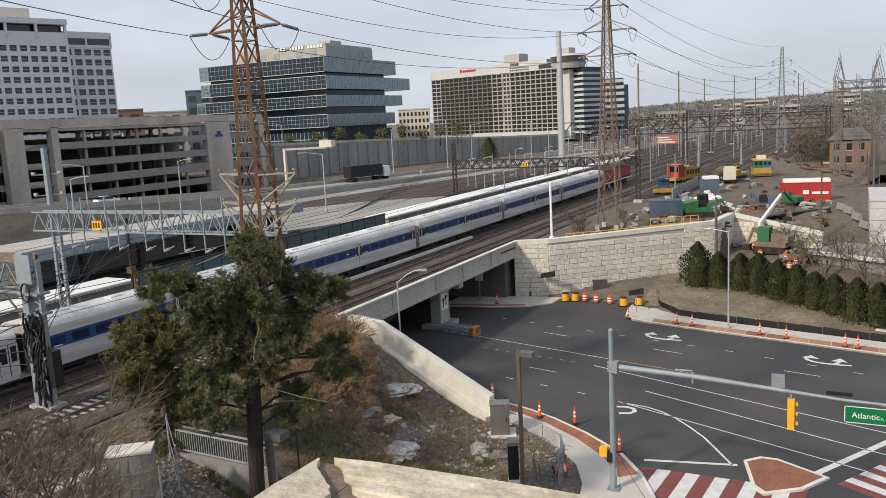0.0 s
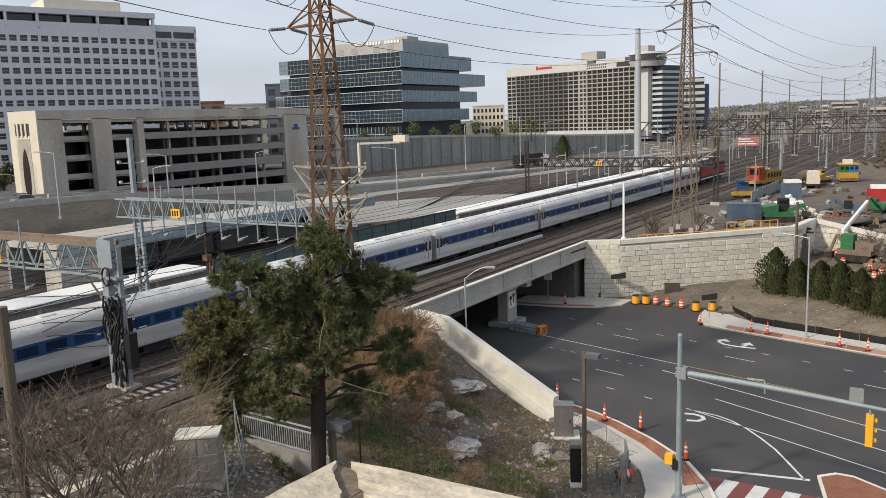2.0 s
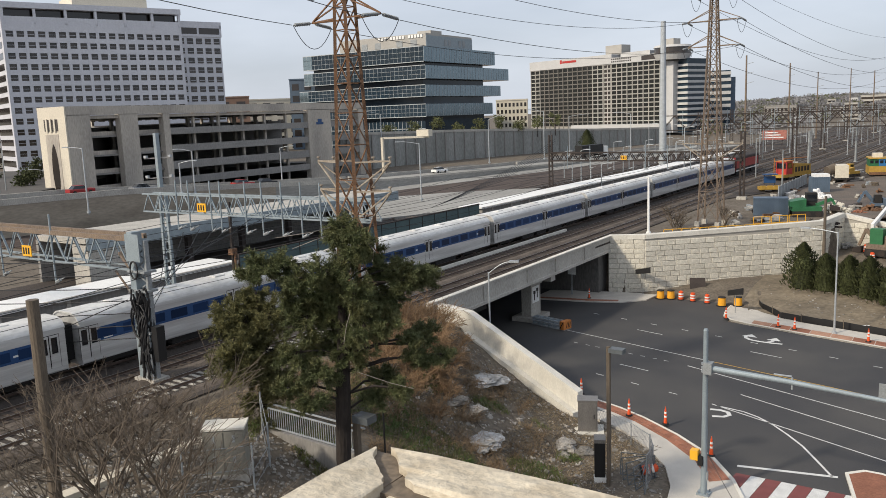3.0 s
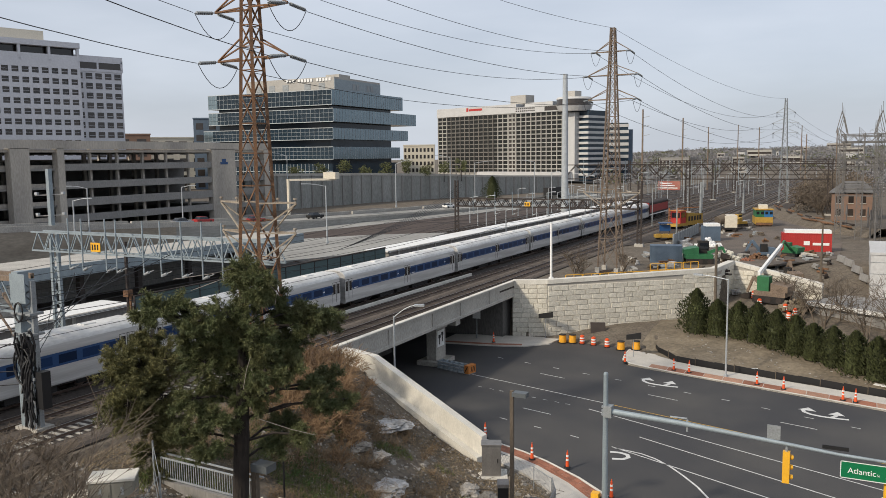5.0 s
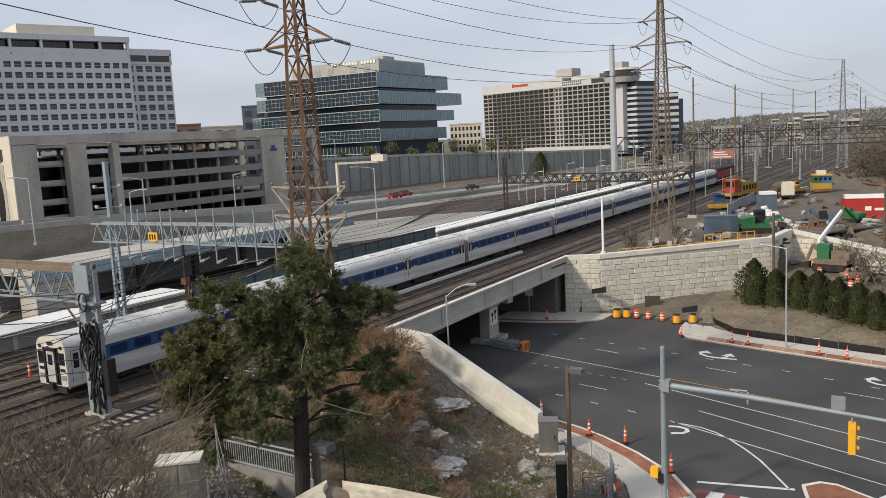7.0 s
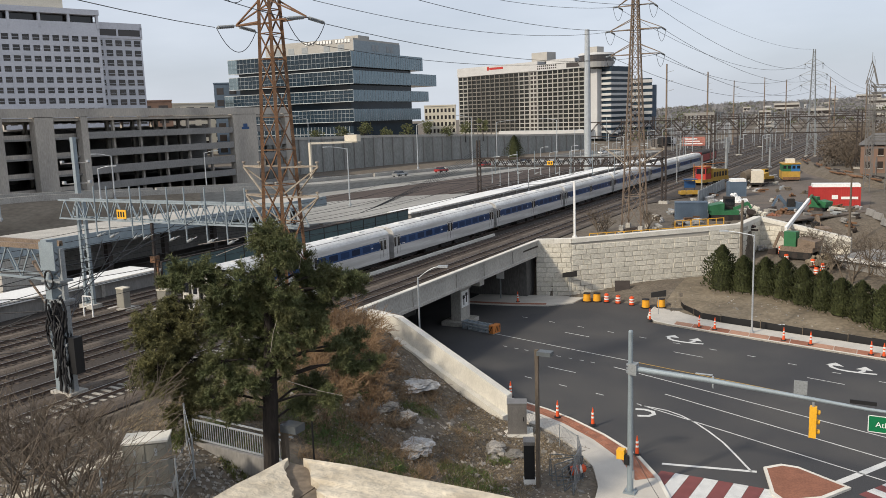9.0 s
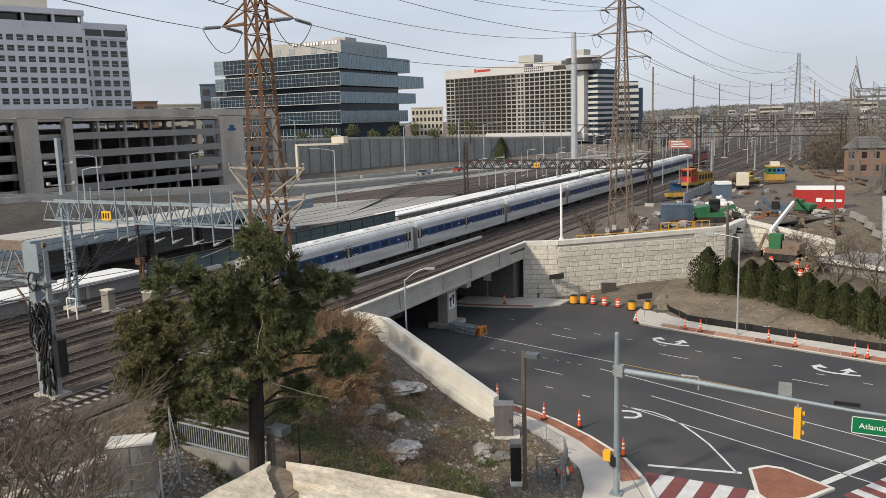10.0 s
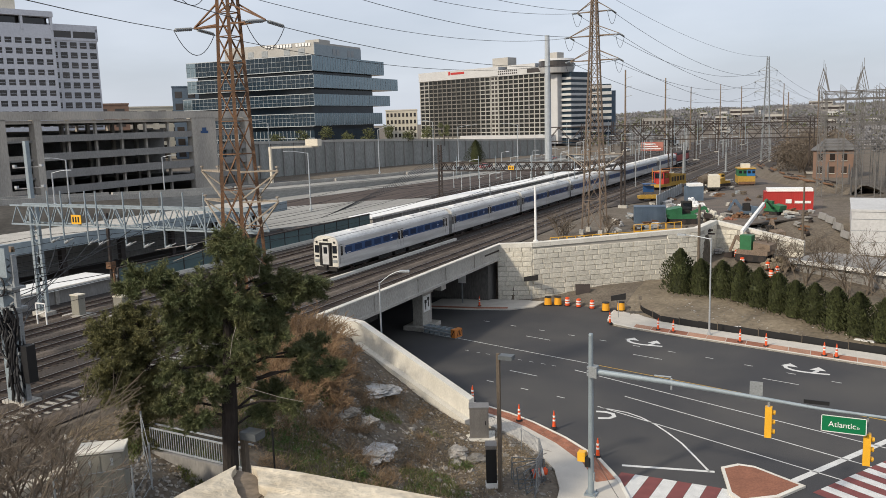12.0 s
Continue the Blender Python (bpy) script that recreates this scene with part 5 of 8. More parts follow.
def city_street():
    """Street and small trees beyond the end of the garage."""
    sheet("street", [(-200, 40), (-128, 40), (-128, 60), (-146, 86), (-170, 120), (-215, 128), (-260, 120)], height(-190, 80) + 0.4, HWAY, "grey asphalt city street", 3.0, category="road")
    for k, (x, y) in enumerate(((-172, 98), (-180, 104), (-190, 112), (-163, 92), (-200, 106))):
        broad_tree(x, y, 9, 5.0 + k % 3, 1.9, HEDGE, "dark green street tree", 700 + k)
    for x, y, h in ((-155, 84, 20), (-168, 88, 17), (-160, 95, 14), (-150, 80, 24), (-178, 94, 15)):
        pole("street_lamp", x, y, 10, h, 0.14, GALVD, "grey lamp post on the city street", "street lamps", (-2.2, -1.4, 0.4))


highway()


# ---- pylons, catenary, poles and wires ----
def lattice_tower(x, y, z0, top, wb, wt, steel, arms, label, lower=(), turn=0.0, leg_t=0.16):
    t = thing("lattice_tower", label, "pylon", "steel pylons along the line")
    t.matrix_basis = pose(x, y, 0, 0, 0, turn)

    def half(z):
        u = (z - z0) / (top - z0)
        return (wb + (wt - wb) * min(1, u)) / 2
    for sx, sy in ((-1, -1), (1, -1), (1, 1), (-1, 1)):
        me = Mesh().bar((sx * half(z0), sy * half(z0), z0), (sx * half(top), sy * half(top), top), leg_t)
        part("leg", me, steel, t)
        part("foot", Mesh().box(sx * half(z0) - 0.3, sx * half(z0) + 0.3, sy * half(z0) - 0.3, sy * half(z0) + 0.3, z0 - 1.0, z0 + 0.3), CONC, t)
    z = z0 + 0.4
    while z < top - 0.8:
        h = half(z)
        zn = min(z + max(1.3, h * 2.9), top)
        k = half(zn)
        for i in range(4):
            (ax, ay), (bx, by) = [((-1, -1), (1, -1), (1, 1), (-1, 1))[j % 4] for j in (i, i + 1)]
            part("brace", Mesh().bar((ax * h, ay * h, z), (bx * k, by * k, zn), 0.06), steel, t)
            part("brace", Mesh().bar((bx * h, by * h, z), (ax * k, ay * k, zn), 0.06), steel, t)
            part("strut", Mesh().bar((ax * k, ay * k, zn), (bx * k, by * k, zn), 0.06), steel, t)
        z = zn
    for az, al in arms:
        h = half(az)
        for s in (-1, 1):
            me = Mesh()
            for dy in (-1, 1):
                me.bar((s * h, dy * h, az), (s * al, 0, az), 0.11)
                me.bar((s * h, dy * h, az + 1.3), (s * al, 0, az + 0.05), 0.09)
            part("crossarm", me, steel, t)
            for dy in (-1, 1):
                ins = Mesh()
                for j in range(9):
                    ins.tube((s * al, dy * (0.3 + j * 0.16), az - 0.05 - j * 0.02), (s * al, dy * (0.38 + j * 0.16), az - 0.05 - j * 0.02), 0.13, 0.11, 8)
                ins.tube((s * al, dy * 0.1, az), (s * al, dy * 1.8, az - 0.26), 0.04)
                part("insulator", ins, GALVD, t, "grey string insulator")
            pts = [(s * al, -1.8 + 3.6 * i / 10, az - 0.26 - 1.5 * (1 - ((i - 5) / 5) ** 2)) for i in range(11)]
            part("jumper", Mesh().path(pts, 0.025, 5), WIRE, t, "slack jumper loop")
    for az, al in lower:
        h = half(az)
        for s in (-1, 1):
            me = Mesh()
            me.bar((s * h, -h, az), (s * al, 0, az + 0.05), 0.1).bar((s * h, h, az), (s * al, 0, az + 0.05), 0.1)
            me.bar((s * h, -h, az - 1.9), (s * al, 0, az), 0.1).bar((s * h, h, az - 1.9), (s * al, 0, az), 0.08)
            for q in (0.55, 0.98):
                me.tube((s * al * q, 0, az), (s * al * q, 0, az + 0.35), 0.04, n=6).tube((s * al * q, 0, az + 0.25), (s * al * q, 0, az + 0.36), 0.13, n=8)
            part("bracket", me, BRACK, t, "pale weathered steel bracket arm")
    return t


T1, T2, T3 = (-36.4, 43.9), (-29.9, 109.8), (-21.2, 283.0)
ARMS = [(28.7, 3.2), (32.0, 3.3), (35.2, 2.3)]
lattice_tower(*T1, 5.6, 38.6, 2.35, 0.44, RUST, ARMS, "rust-red lattice pylon with string insulators", lower=((19.1, 3.5), (17.1, 3.4)), turn=-5, leg_t=0.22)
lattice_tower(*T2, 6.5, 38.9, 2.7, 0.5, TANST, [(29.5, 3.4), (32.7, 3.5), (35.8, 2.4)], "weathered tan lattice pylon beside the tracks", lower=((17.0, 4.0),), turn=-4)
lattice_tower(*T3, 6.3, 39.3, 2.6, 0.6, GALVD, [(28.5, 3.6), (31.6, 3.8), (35.0, 2.6)], "grey lattice pylon far down the line", turn=-3)
lattice_tower(10.0, 640.0, 8, 44, 4.4, 0.9, GALVD, [(33, 3.6), (37, 3.8)], "grey lattice pylon in the distance", turn=-3)


def wire(a, b, sag, r=0.022, name="power_line", label="thin dark overhead wire", group="overhead wires", n=18):
    pts = [Vector(a).lerp(Vector(b), i / n) - Vector((0, 0, sag * 4 * (i / n) * (1 - i / n))) for i in range(n + 1)]
    me = Mesh().path(pts, r, 4)
    return solid(name, me, WIRE, label, "wire", group)


T0 = (10.0, -66.0)
for (z1, a1), (z2, a2), (z3, a3) in zip(ARMS, ((29.5, 3.4), (32.7, 3.5), (35.8, 2.4)), ((28.5, 3.6), (31.6, 3.8), (35.0, 2.6))):
    for s in (-1, 1):
        p1, p2, p3 = (T1[0] + s * a1, T1[1] + 1.8, z1 - 0.26), (T2[0] + s * a2, T2[1] + 1.8, z2 - 0.26), (T3[0] + s * a3, T3[1] + 1.8, z3 - 0.26)
        wire((T0[0] + s * 3, T0[1], z1 + 6), (p1[0], T1[1] - 1.8, p1[2]), 3.0)
        wire(p1, (p2[0], T2[1] - 1.8, p2[2]), 1.6)
        wire(p2, (p3[0], T3[1] - 1.8, p3[2]), 4.2, 0.03)
        wire(p3, (10 + s * 3.6, 640, z3), 8.0, 0.04)
wire((T0[0], T0[1], 40), (*T1, 38.6), 2.0)
wire((*T1, 38.6), (*T2, 38.9), 1.0)
wire((*T2, 38.9), (*T3, 39.3), 2.5, 0.025)


def truss_gantry(x0, x1, y, zb, zt, steel, legs, label, drops=(), depth=0.9, leg_top=None, panel=1.6, leg_w=0.5, sign=None, heavy=1.0, single=False):
    g = thing("catenary_gantry", label, "gantry", "catenary gantries")
    g.matrix_basis = pose(0, y, 0)
    for dy in (-depth / 2, depth / 2):
        part("top_chord", Mesh().bar((x0, dy, zt), (x1, dy, zt), 0.13 * heavy), steel, g)
        part("bottom_chord", Mesh().bar((x0, dy, zb), (x1, dy, zb), 0.13 * heavy), steel, g)
        n = max(4, int(abs(x1 - x0) / panel))
        lat = Mesh()
        for i in range(n):
            a, b, c = x0 + (x1 - x0) * i / n, x0 + (x1 - x0) * (i + 0.5) / n, x0 + (x1 - x0) * (i + 1) / n
            for p, q in (((a, dy, zb), (b, dy, zt)), ((b, dy, zt), (c, dy, zb))):
                if single:
                    part("diagonal", Mesh().bar(p, q, 0.075 * heavy), steel, g)
                else:
                    lat.bar(p, q, 0.075 * heavy)
        if not single:
            tagged(part("lattice", lat, steel, g), kind="stuff")
    for lx in legs:
        me = Mesh()
        lt = leg_top or zt
        for sx in (-leg_w, leg_w):
            me.bar((lx + sx, 0, RZ - 0.4), (lx + sx * 0.8, 0, lt), 0.26)
        z = RZ
        while z < lt - 1:
            me.bar((lx - leg_w, 0, z), (lx + leg_w, 0, z + 0.9), 0.07).bar((lx + leg_w, 0, z), (lx - leg_w, 0, z + 0.9), 0.07)
            z += 0.95
        part("leg", me, steel, g)
        part("leg_base", Mesh().box(lx - leg_w - 0.4, lx + leg_w + 0.4, -0.5, 0.5, RZ - 0.4, RZ + 0.2), CONC, g)
    for dx in drops:
        part("drop_tube", Mesh().tube((dx, -depth / 2 - 0.1, zb - 1.5), (dx, -depth / 2 - 0.1, zt + 1.3), 0.065, n=8), GALVB, g, "blue-grey steel drop tube")
        arm = Mesh().bar((dx, -depth / 2 - 0.1, zb - 1.4), (dx + 1.1, -depth / 2 - 0.1, zb - 1.0), 0.06).tube((dx + 0.1, -depth / 2 - 0.1, zb - 1.4), (dx + 0.55, -depth / 2 - 0.1, zb - 1.2), 0.12, n=8)
        part("cantilever", arm, GALVD, g)
    if sign:
        part("number_plate", Mesh().box(sign - 0.55, sign + 0.55, -depth / 2 - 0.2, -depth / 2 - 0.15, zb + 0.2, zb + 0.95), SIGY, g, "yellow plate with dark bars")
        for k in range(3):
            part("plate_bar", Mesh().box(sign - 0.4 + k * 0.3, sign - 0.25 + k * 0.3, -depth / 2 - 0.22, -depth / 2 - 0.2, zb + 0.35, zb + 0.8), BLACK, g)
    return g


truss_gantry(-64.0, -37.5, 47.6, 14.4, 16.0, GALVB, (-61.9,), "blue-grey galvanized catenary truss over the tracks", [-59.2, -57.6, -54.8, -53.6, -50.6, -48.7, -46.5, -44.4, -42.4], 1.2, sign=-55.9, single=True)
rusty = truss_gantry(-78.0, -43.8, 31.4, 13.3, 15.2, GALVB, (), "catenary truss with a rusty top chord", [-66, -58.5, -52], 1.2, panel=2.2, sign=-55, single=True)
part("chord_cover", Mesh().box(-78.0, -43.8, -0.75, -0.5, 15.12, 15.42).box(-78.0, -43.8, 0.5, 0.75, 15.12, 15.42), TANST, rusty, "rust-stained tan top chord")
for gy, gx0, gx1 in ((141.5, -68.7, -33.5),):
    truss_gantry(gx0, gx1, gy, 12.7, 14.2, DARKST, (gx0, gx1), "dark brown riveted catenary gantry", [-65, -60.5, -57, -53, -50, -46, -42], 0.8, 17.6, 1.8, 0.35, sign=-54, heavy=1.7, single=True)
for gy, gx0, gx1, hb, ht in ((228, -76, -6.2, 15.4, 19.4), (292, -84, -4, 15.0, 18.6), (352, -88, -2, 15.2, 18.8), (430, -92, 6, 15.5, 19), (540, -96, 12, 15.5, 19)):
    truss_gantry(gx0, gx1, gy, hb, ht, DARKST, (gx0, gx0 * 0.5 + gx1 * 0.5, gx1), "dark steel catenary gantry across many tracks", [gx0 + 6 + 6 * k for k in range(9)], 1.0, ht + 1.2, 6.5, 0.6, heavy=1.9)
# running wires above the tracks
for tx in (-40.2, -44.2, -48.1, -52.4, -56.6, -60.8):
    for ya, yb in ((-20, 31.4), (31.4, 47.6), (47.6, 95), (95, 141.5), (141.5, 185), (185, 228), (228, 292)):
        wire((railx(tx, ya), ya, RZ + 6.9), (railx(tx, yb), yb, RZ + 6.9), 0.9 if yb - ya > 20 else 0.2, 0.02, "messenger_wire", "dark catenary messenger wire above the track", n=8)
        wire((railx(tx, ya), ya, RZ + 5.6), (railx(tx, yb), yb, RZ + 5.6), 0.05, 0.016, "contact_wire", "thin dark contact wire above the track", n=4)
for k in range(7):
    wire((-43.2, 31.2, 9.5 + k * 0.75), (-61.5 + k * 2.2, 47.4, 12.2 + 0.4 * k), 0.5, 0.03, "feeder_cable", "black feeder cable strung between masts", n=8)
    wire((-43.4, 30.8, 9.0 + k * 0.8), (-80, 12 + k * 1.5, 10.0 + k * 0.9), 0.9, 0.03, "feeder_cable", "black feeder cable strung between masts", n=8)
for k in range(6):
    wire((-60 + k * 0.3, 88, 10.2 + 0.1 * k), (-68.4 + 0.2 * k, 141.3, 14.2 + 0.55 * k), 0.6, 0.03, "feeder_cable", "black feeder cable strung between masts", n=10)


def catenary_column():
    c = thing("catenary_column", "galvanized steel column wrapped in black cables", "pole")
    c.matrix_basis = pose(-43.25, 30.95, 0)
    part("column", Mesh().box(-0.45, 0.1, -0.35, 0.35, 5.9, 15.7), GALVB, c, "boxed galvanized column")
    part("second_column", Mesh().box(0.75, 0.95, -0.15, 0.15, 5.9, 15.2), GALVD, c)
    me = Mesh()
    for i in range(12):
        z = 6.4 + i * 0.72
        me.bar((0.1, 0, z), (0.8, 0, z + 0.4), 0.08).bar((0.8, 0, z + 0.4), (0.1, 0, z + 0.72), 0.08)
    part("lacing", me, GALVD, c)
    part("head_plate", Mesh().box(-0.55, 0.75, -0.42, -0.36, 13.9, 15.6), GALVB, c)
    rng = random.Random(9)
    for i in range(34):
        x, y = 0.5 + rng.uniform(-0.4, 0.45), -0.3 + rng.uniform(-0.25, 0.2)
        z0, z1 = rng.uniform(5.9, 8.8), rng.uniform(10.8, 12.3)
        pts = [(x + 0.3 * math.sin(k * 0.55 + i), y + 0.15 * math.cos(k * 1.3 + i), z0 + (z1 - z0) * k / 8) for k in range(9)]
        part("cable", Mesh().path(pts, 0.07, 5), WIRE, c, "black cable")
    for i in range(7):
        x = 0.3 + i * 0.11
        pts = [(x, -0.45, 6.0), (x + 0.03, -0.42, 7.6), (x - 0.05, -0.4, 9.2 + 0.1 * i)]
        part("conduit", Mesh().path(pts, 0.04, 6), GALV, c, "grey conduit")
    for zc, rc in ((10.2, 0.75), (10.0, 0.62), (13.4, 0.36)):
        pts = [(0.25 + rc * math.sin(a / 14 * 2 * math.pi), -0.55, zc + 1.5 * rc * math.cos(a / 14 * 2 * math.pi)) for a in range(15)]
        part("cable_coil", Mesh().path(pts, 0.06, 6), WIRE, c)
    part("junction_box", Mesh().box(1.05, 1.6, -0.35, 0.25, 7.7, 9.9), BLACK, c)
    for z in (9.4, 12.0, 13.2):
        part("collar", Mesh().box(-0.6, 1.1, -0.45, 0.45, z, z + 0.14), GALVD, c)
    part("base", Mesh().box(-0.7, 1.2, -0.6, 0.6, 5.6, 6.5), CONC, c)
    strut = Mesh().bar((-0.4, 0, 11.2), (-2.8, 0.3, 13.0), 0.1).bar((-0.4, 0, 13.0), (-2.2, 0.3, 14.2), 0.2)
    part("strut", strut, TANST, c)
    wire((-44.2, 30.6, 11.4), (-55, 24, 6.3), 0.0, 0.03, "guy_wire", "thin steel guy wire to the ground")


catenary_column()


def pole(name, x, y, z0, z1, r, material, label, group="", arm=None, r1=None):
    p = thing(name, label, name.replace("_", " "), group)
    p.matrix_basis = pose(x, y, 0)
    part("shaft", Mesh().tube((0, 0, z0 - 0.3), (0, 0, z1), r, r1 or r * 0.65, 12), material, p)
    part("base", Mesh().tube((0, 0, z0 - 0.1), (0, 0, z0 + 0.25), r * 2.2, r * 2.0, 10), material, p)
    if arm:
        ax, ay, rise = arm
        pts = [(0, 0, z1 - 0.1)] + [(ax * u, ay * u, z1 - 0.1 + rise * math.sin(u * 1.5)) for u in (0.25, 0.5, 0.75, 1.0)]
        part("arm", Mesh().path(pts, r * 0.45, 6), material, p)
        d = Vector((ax, ay, 0)).normalized()
        e = Vector(pts[-1])
        part("lamp_head", Mesh().bar(e - d * 0.1, e + d * 0.75, 0.34, 0.16), GALV, p, "cobra-head lantern")
    return p


pole("street_lamp", -35.4, 60.2, 0.0, 8.4, 0.10, GALV, "grey street lamp with a cobra head by the bridge", "street lamps", (1.9, 0.5, 1.1))
pole("street_lamp", -10.9, 83.0, 0.1, 9.9, 0.10, GALV, "grey street lamp on the far pavement", "street lamps", (-2.6, 0.4, 0.3))
for x, y, z0, z1, a in ((-85.2, 121.7, 7, 17.2, (-3, -2, 0.5)), (-140, 182, 9, 23.0, (-4, -3, 1.0)), (-110.5, 190.3, 9, 20.4, (5, -1, 1.2)), (-102, 206.1, 9, 22, (-3, -2, 0.7)), (-108.3, 236.4, 8, 20.2, (5, 2, 0.6)), (-80.5, 215.5, 8, 20.5, (-3, -2, 0.6)),
                        (-109.1, 87.7, 11, 16.0, (2, 1, 0.4)), (-117, 97, 10, 17.5, (-2, -1.5, 0.5)), (-118.5, 62.0, 10, 19.5, (-2.5, -1, 0.5)), (-117.6, 76.3, 9, 19.1, (-2.0, -1.2, 0.3)), (-126, 128, 9, 16.5, (2, 1, 0.4))):
    pole("highway_lamp", x, y, z0, z1, 0.14, GALV, "pale grey highway lamp post", "highway lamps", a)
pole("steel_pole", -68.4, 205.7, 6.3, 43.0, 1.0, GALV, "very tall thick tapered steel pole", r1=0.62)
for x, y, h, r in ((-68.5, 292, 38, 0.4), (-82.7, 442, 41, 0.5), (-31.6, 164.5, 13.2, 0.16), (-31.8, 193, 15.7, 0.35), (-27.2, 232.2, 16.5, 0.3), (-60, 380, 34, 0.3), (-30, 520, 38, 0.35), (-48, 470, 36, 0.35), (-10, 450, 34, 0.3), (-75, 600, 42, 0.4), (-20, 380, 30, 0.3)):
    p = pole("line_pole", x, y, 6.3, h, r, GALVD if h < 20 else TANST, "slim steel pole beside the tracks", "line poles")
    if h > 25:
        for k in range(3):
            part("crossarm", Mesh().bar((-0.2, 0, h - 3 - 3.2 * k), (2.4, 0, h - 2.4 - 3.2 * k), 0.14), GALVD, p)
pole("sign_pole", -34.3, 97.9, 6.5, 13.6, 0.16, WHITE, "white slim pole above the retaining wall", r1=0.13)
pole("utility_pole", -15.4, 105.9, 1.9, 10.8, 0.22, WOODP, "weathered wooden utility pole by the wall", "utility poles")
pole("utility_pole", -3.9, 119.4, 5.0, 12.7, 0.16, WOODP, "weathered wooden utility pole in the yard", "utility poles")
pole("utility_pole", -31.4, 17.4, 5.0, 15.4, 0.26, WOODP, "weathered wooden utility pole among bare shrubs", "utility poles", r1=0.24)
for k in range(26):
    x, y = -72 + (k * 7) % 66, 240 + k * 13
    pole("catenary_mast", x, y, 6.2, 13 + (k * 3) % 6, 0.16, GALVD, "grey catenary mast far along the line", "catenary masts", (1.6, 0, 0.3))
mast_rng = random.Random(19)
for k in range(46):
    y = mast_rng.uniform(165, 420)
    x = railx(mast_rng.choice((-78, -71, -63, -54, -42, -36)), y)
    pole("catenary_mast", x, y, 6.2, mast_rng.uniform(12, 18), 0.13, (GALV, GALVD)[k % 2], "pale grey catenary mast among the tracks", "catenary masts", (1.6, 0, 0.3))
for k in range(14):
    pole("catenary_mast", -62 - (k * 5) % 22, 150 + k * 6.5, 6.2, 11.5 + (k % 3), 0.12, GALV, "grey catenary mast beside the yard", "catenary masts", (1.4, 0, 0.3))
vm = thing("sign_post", "blue-grey steel post with pale crossarms by the highway", "post")
vm.matrix_basis = pose(-118.6, 91.0, 0)
part("post", Mesh().box(-0.35, 0.35, -0.35, 0.35, 9.5, 20.9), GALVB, vm)
for az in (13.2, 16.6):
    part("crossarm", Mesh().bar((-1.6, -1.6, az), (1.6, 1.6, az + 0.1), 0.16), HOTELC, vm)
    for q in (-1, 1):
        part("lamp_box", Mesh().box(q * 1.4 - 0.3, q * 1.4 + 0.3, q * 1.4 - 0.2, q * 1.4 + 0.2, az + 0.1, az + 0.5), GALV, vm)
# cream sign gantry by the highway
g = thing("sign_gantry", "cream cantilever sign gantry with a yellow box", "sign gantry")
part("post", Mesh().box(-128.5, -127.9, 166.6, 167.2, 8, 17), CREAM, g)
part("arm", Mesh().bar((-128.2, 166.9, 16.8), (-118.5, 174.0, 16.8), 0.5), CREAM, g)
part("box", Mesh().box(-121.5, -117.8, 172.6, 174.4, 16.9, 18.6), CREAM, g, "pale cream cabinet")


def substation():
    s = thing("substation_frame", "aged grey steel lattice substation frame", "substation")
    rng = random.Random(3)
    for ix, x in enumerate((-3.0, 0.4, 3.5, 6.6, 10.0, 17)):
        for iy, y in enumerate((166, 180, 194)):
            me = Mesh()
            for sx in (-0.5, 0.5):
                for sy in (-0.5, 0.5):
                    me.bar((x + sx, y + sy, 6), (x + sx, y + sy, 25.5), 0.12)
            z = 6.5
            while z < 25:
                me.bar((x - 0.5, y - 0.5, z), (x + 0.5, y - 0.5, z + 1), 0.06).bar((x + 0.5, y - 0.5, z + 1), (x - 0.5, y - 0.5, z + 2), 0.06)
                me.bar((x - 0.5, y + 0.5, z), (x - 0.5, y - 0.5, z + 1), 0.06).bar((x - 0.5, y - 0.5, z + 1), (x - 0.5, y + 0.5, z + 2), 0.06)
                z += 2
            part("lattice_leg", me, SUBST, s)
            if ix in (0, 2, 4):
                spike = Mesh()
                for sx in (-0.9, 0.9):
                    spike.bar((x + sx, y, 25.5), (x, y, 29.5), 0.12)
                spike.bar((x, y, 29), (x, y, 31), 0.07)
                part("spire", spike, SUBST, s)
    for z in (25.3, 20.5, 15.5):
        for y in (166, 180, 194):
            me = Mesh().bar((-3, y, z), (17, y, z), 0.16).bar((-3, y, z - 1.3), (17, y, z - 1.3), 0.16)
            for k in range(10):
                me.bar((-3 + 2 * k, y, z), (-2 + 2 * k, y, z - 1.3), 0.07).bar((-2 + 2 * k, y, z - 1.3), (-1 + 2 * k, y, z), 0.07)
            part("beam", me, SUBST, s)
        for x in (-3, 3.5, 10, 17):
            part("beam", Mesh().bar((x, 166, z), (x, 194, z), 0.16).bar((x, 166, z - 1.3), (x, 194, z - 1.3), 0.12), SUBST, s)
    for k in range(16):
        x, y = rng.uniform(-2, 15), rng.uniform(164, 190)
        part("bushing", Mesh().tube((x, y, 6), (x, y, 9.5), 0.2, 0.12, 8).tube((x, y, 9.5), (x, y, 11.5), 0.28, 0.1, 8), SUBST, s)


substation()


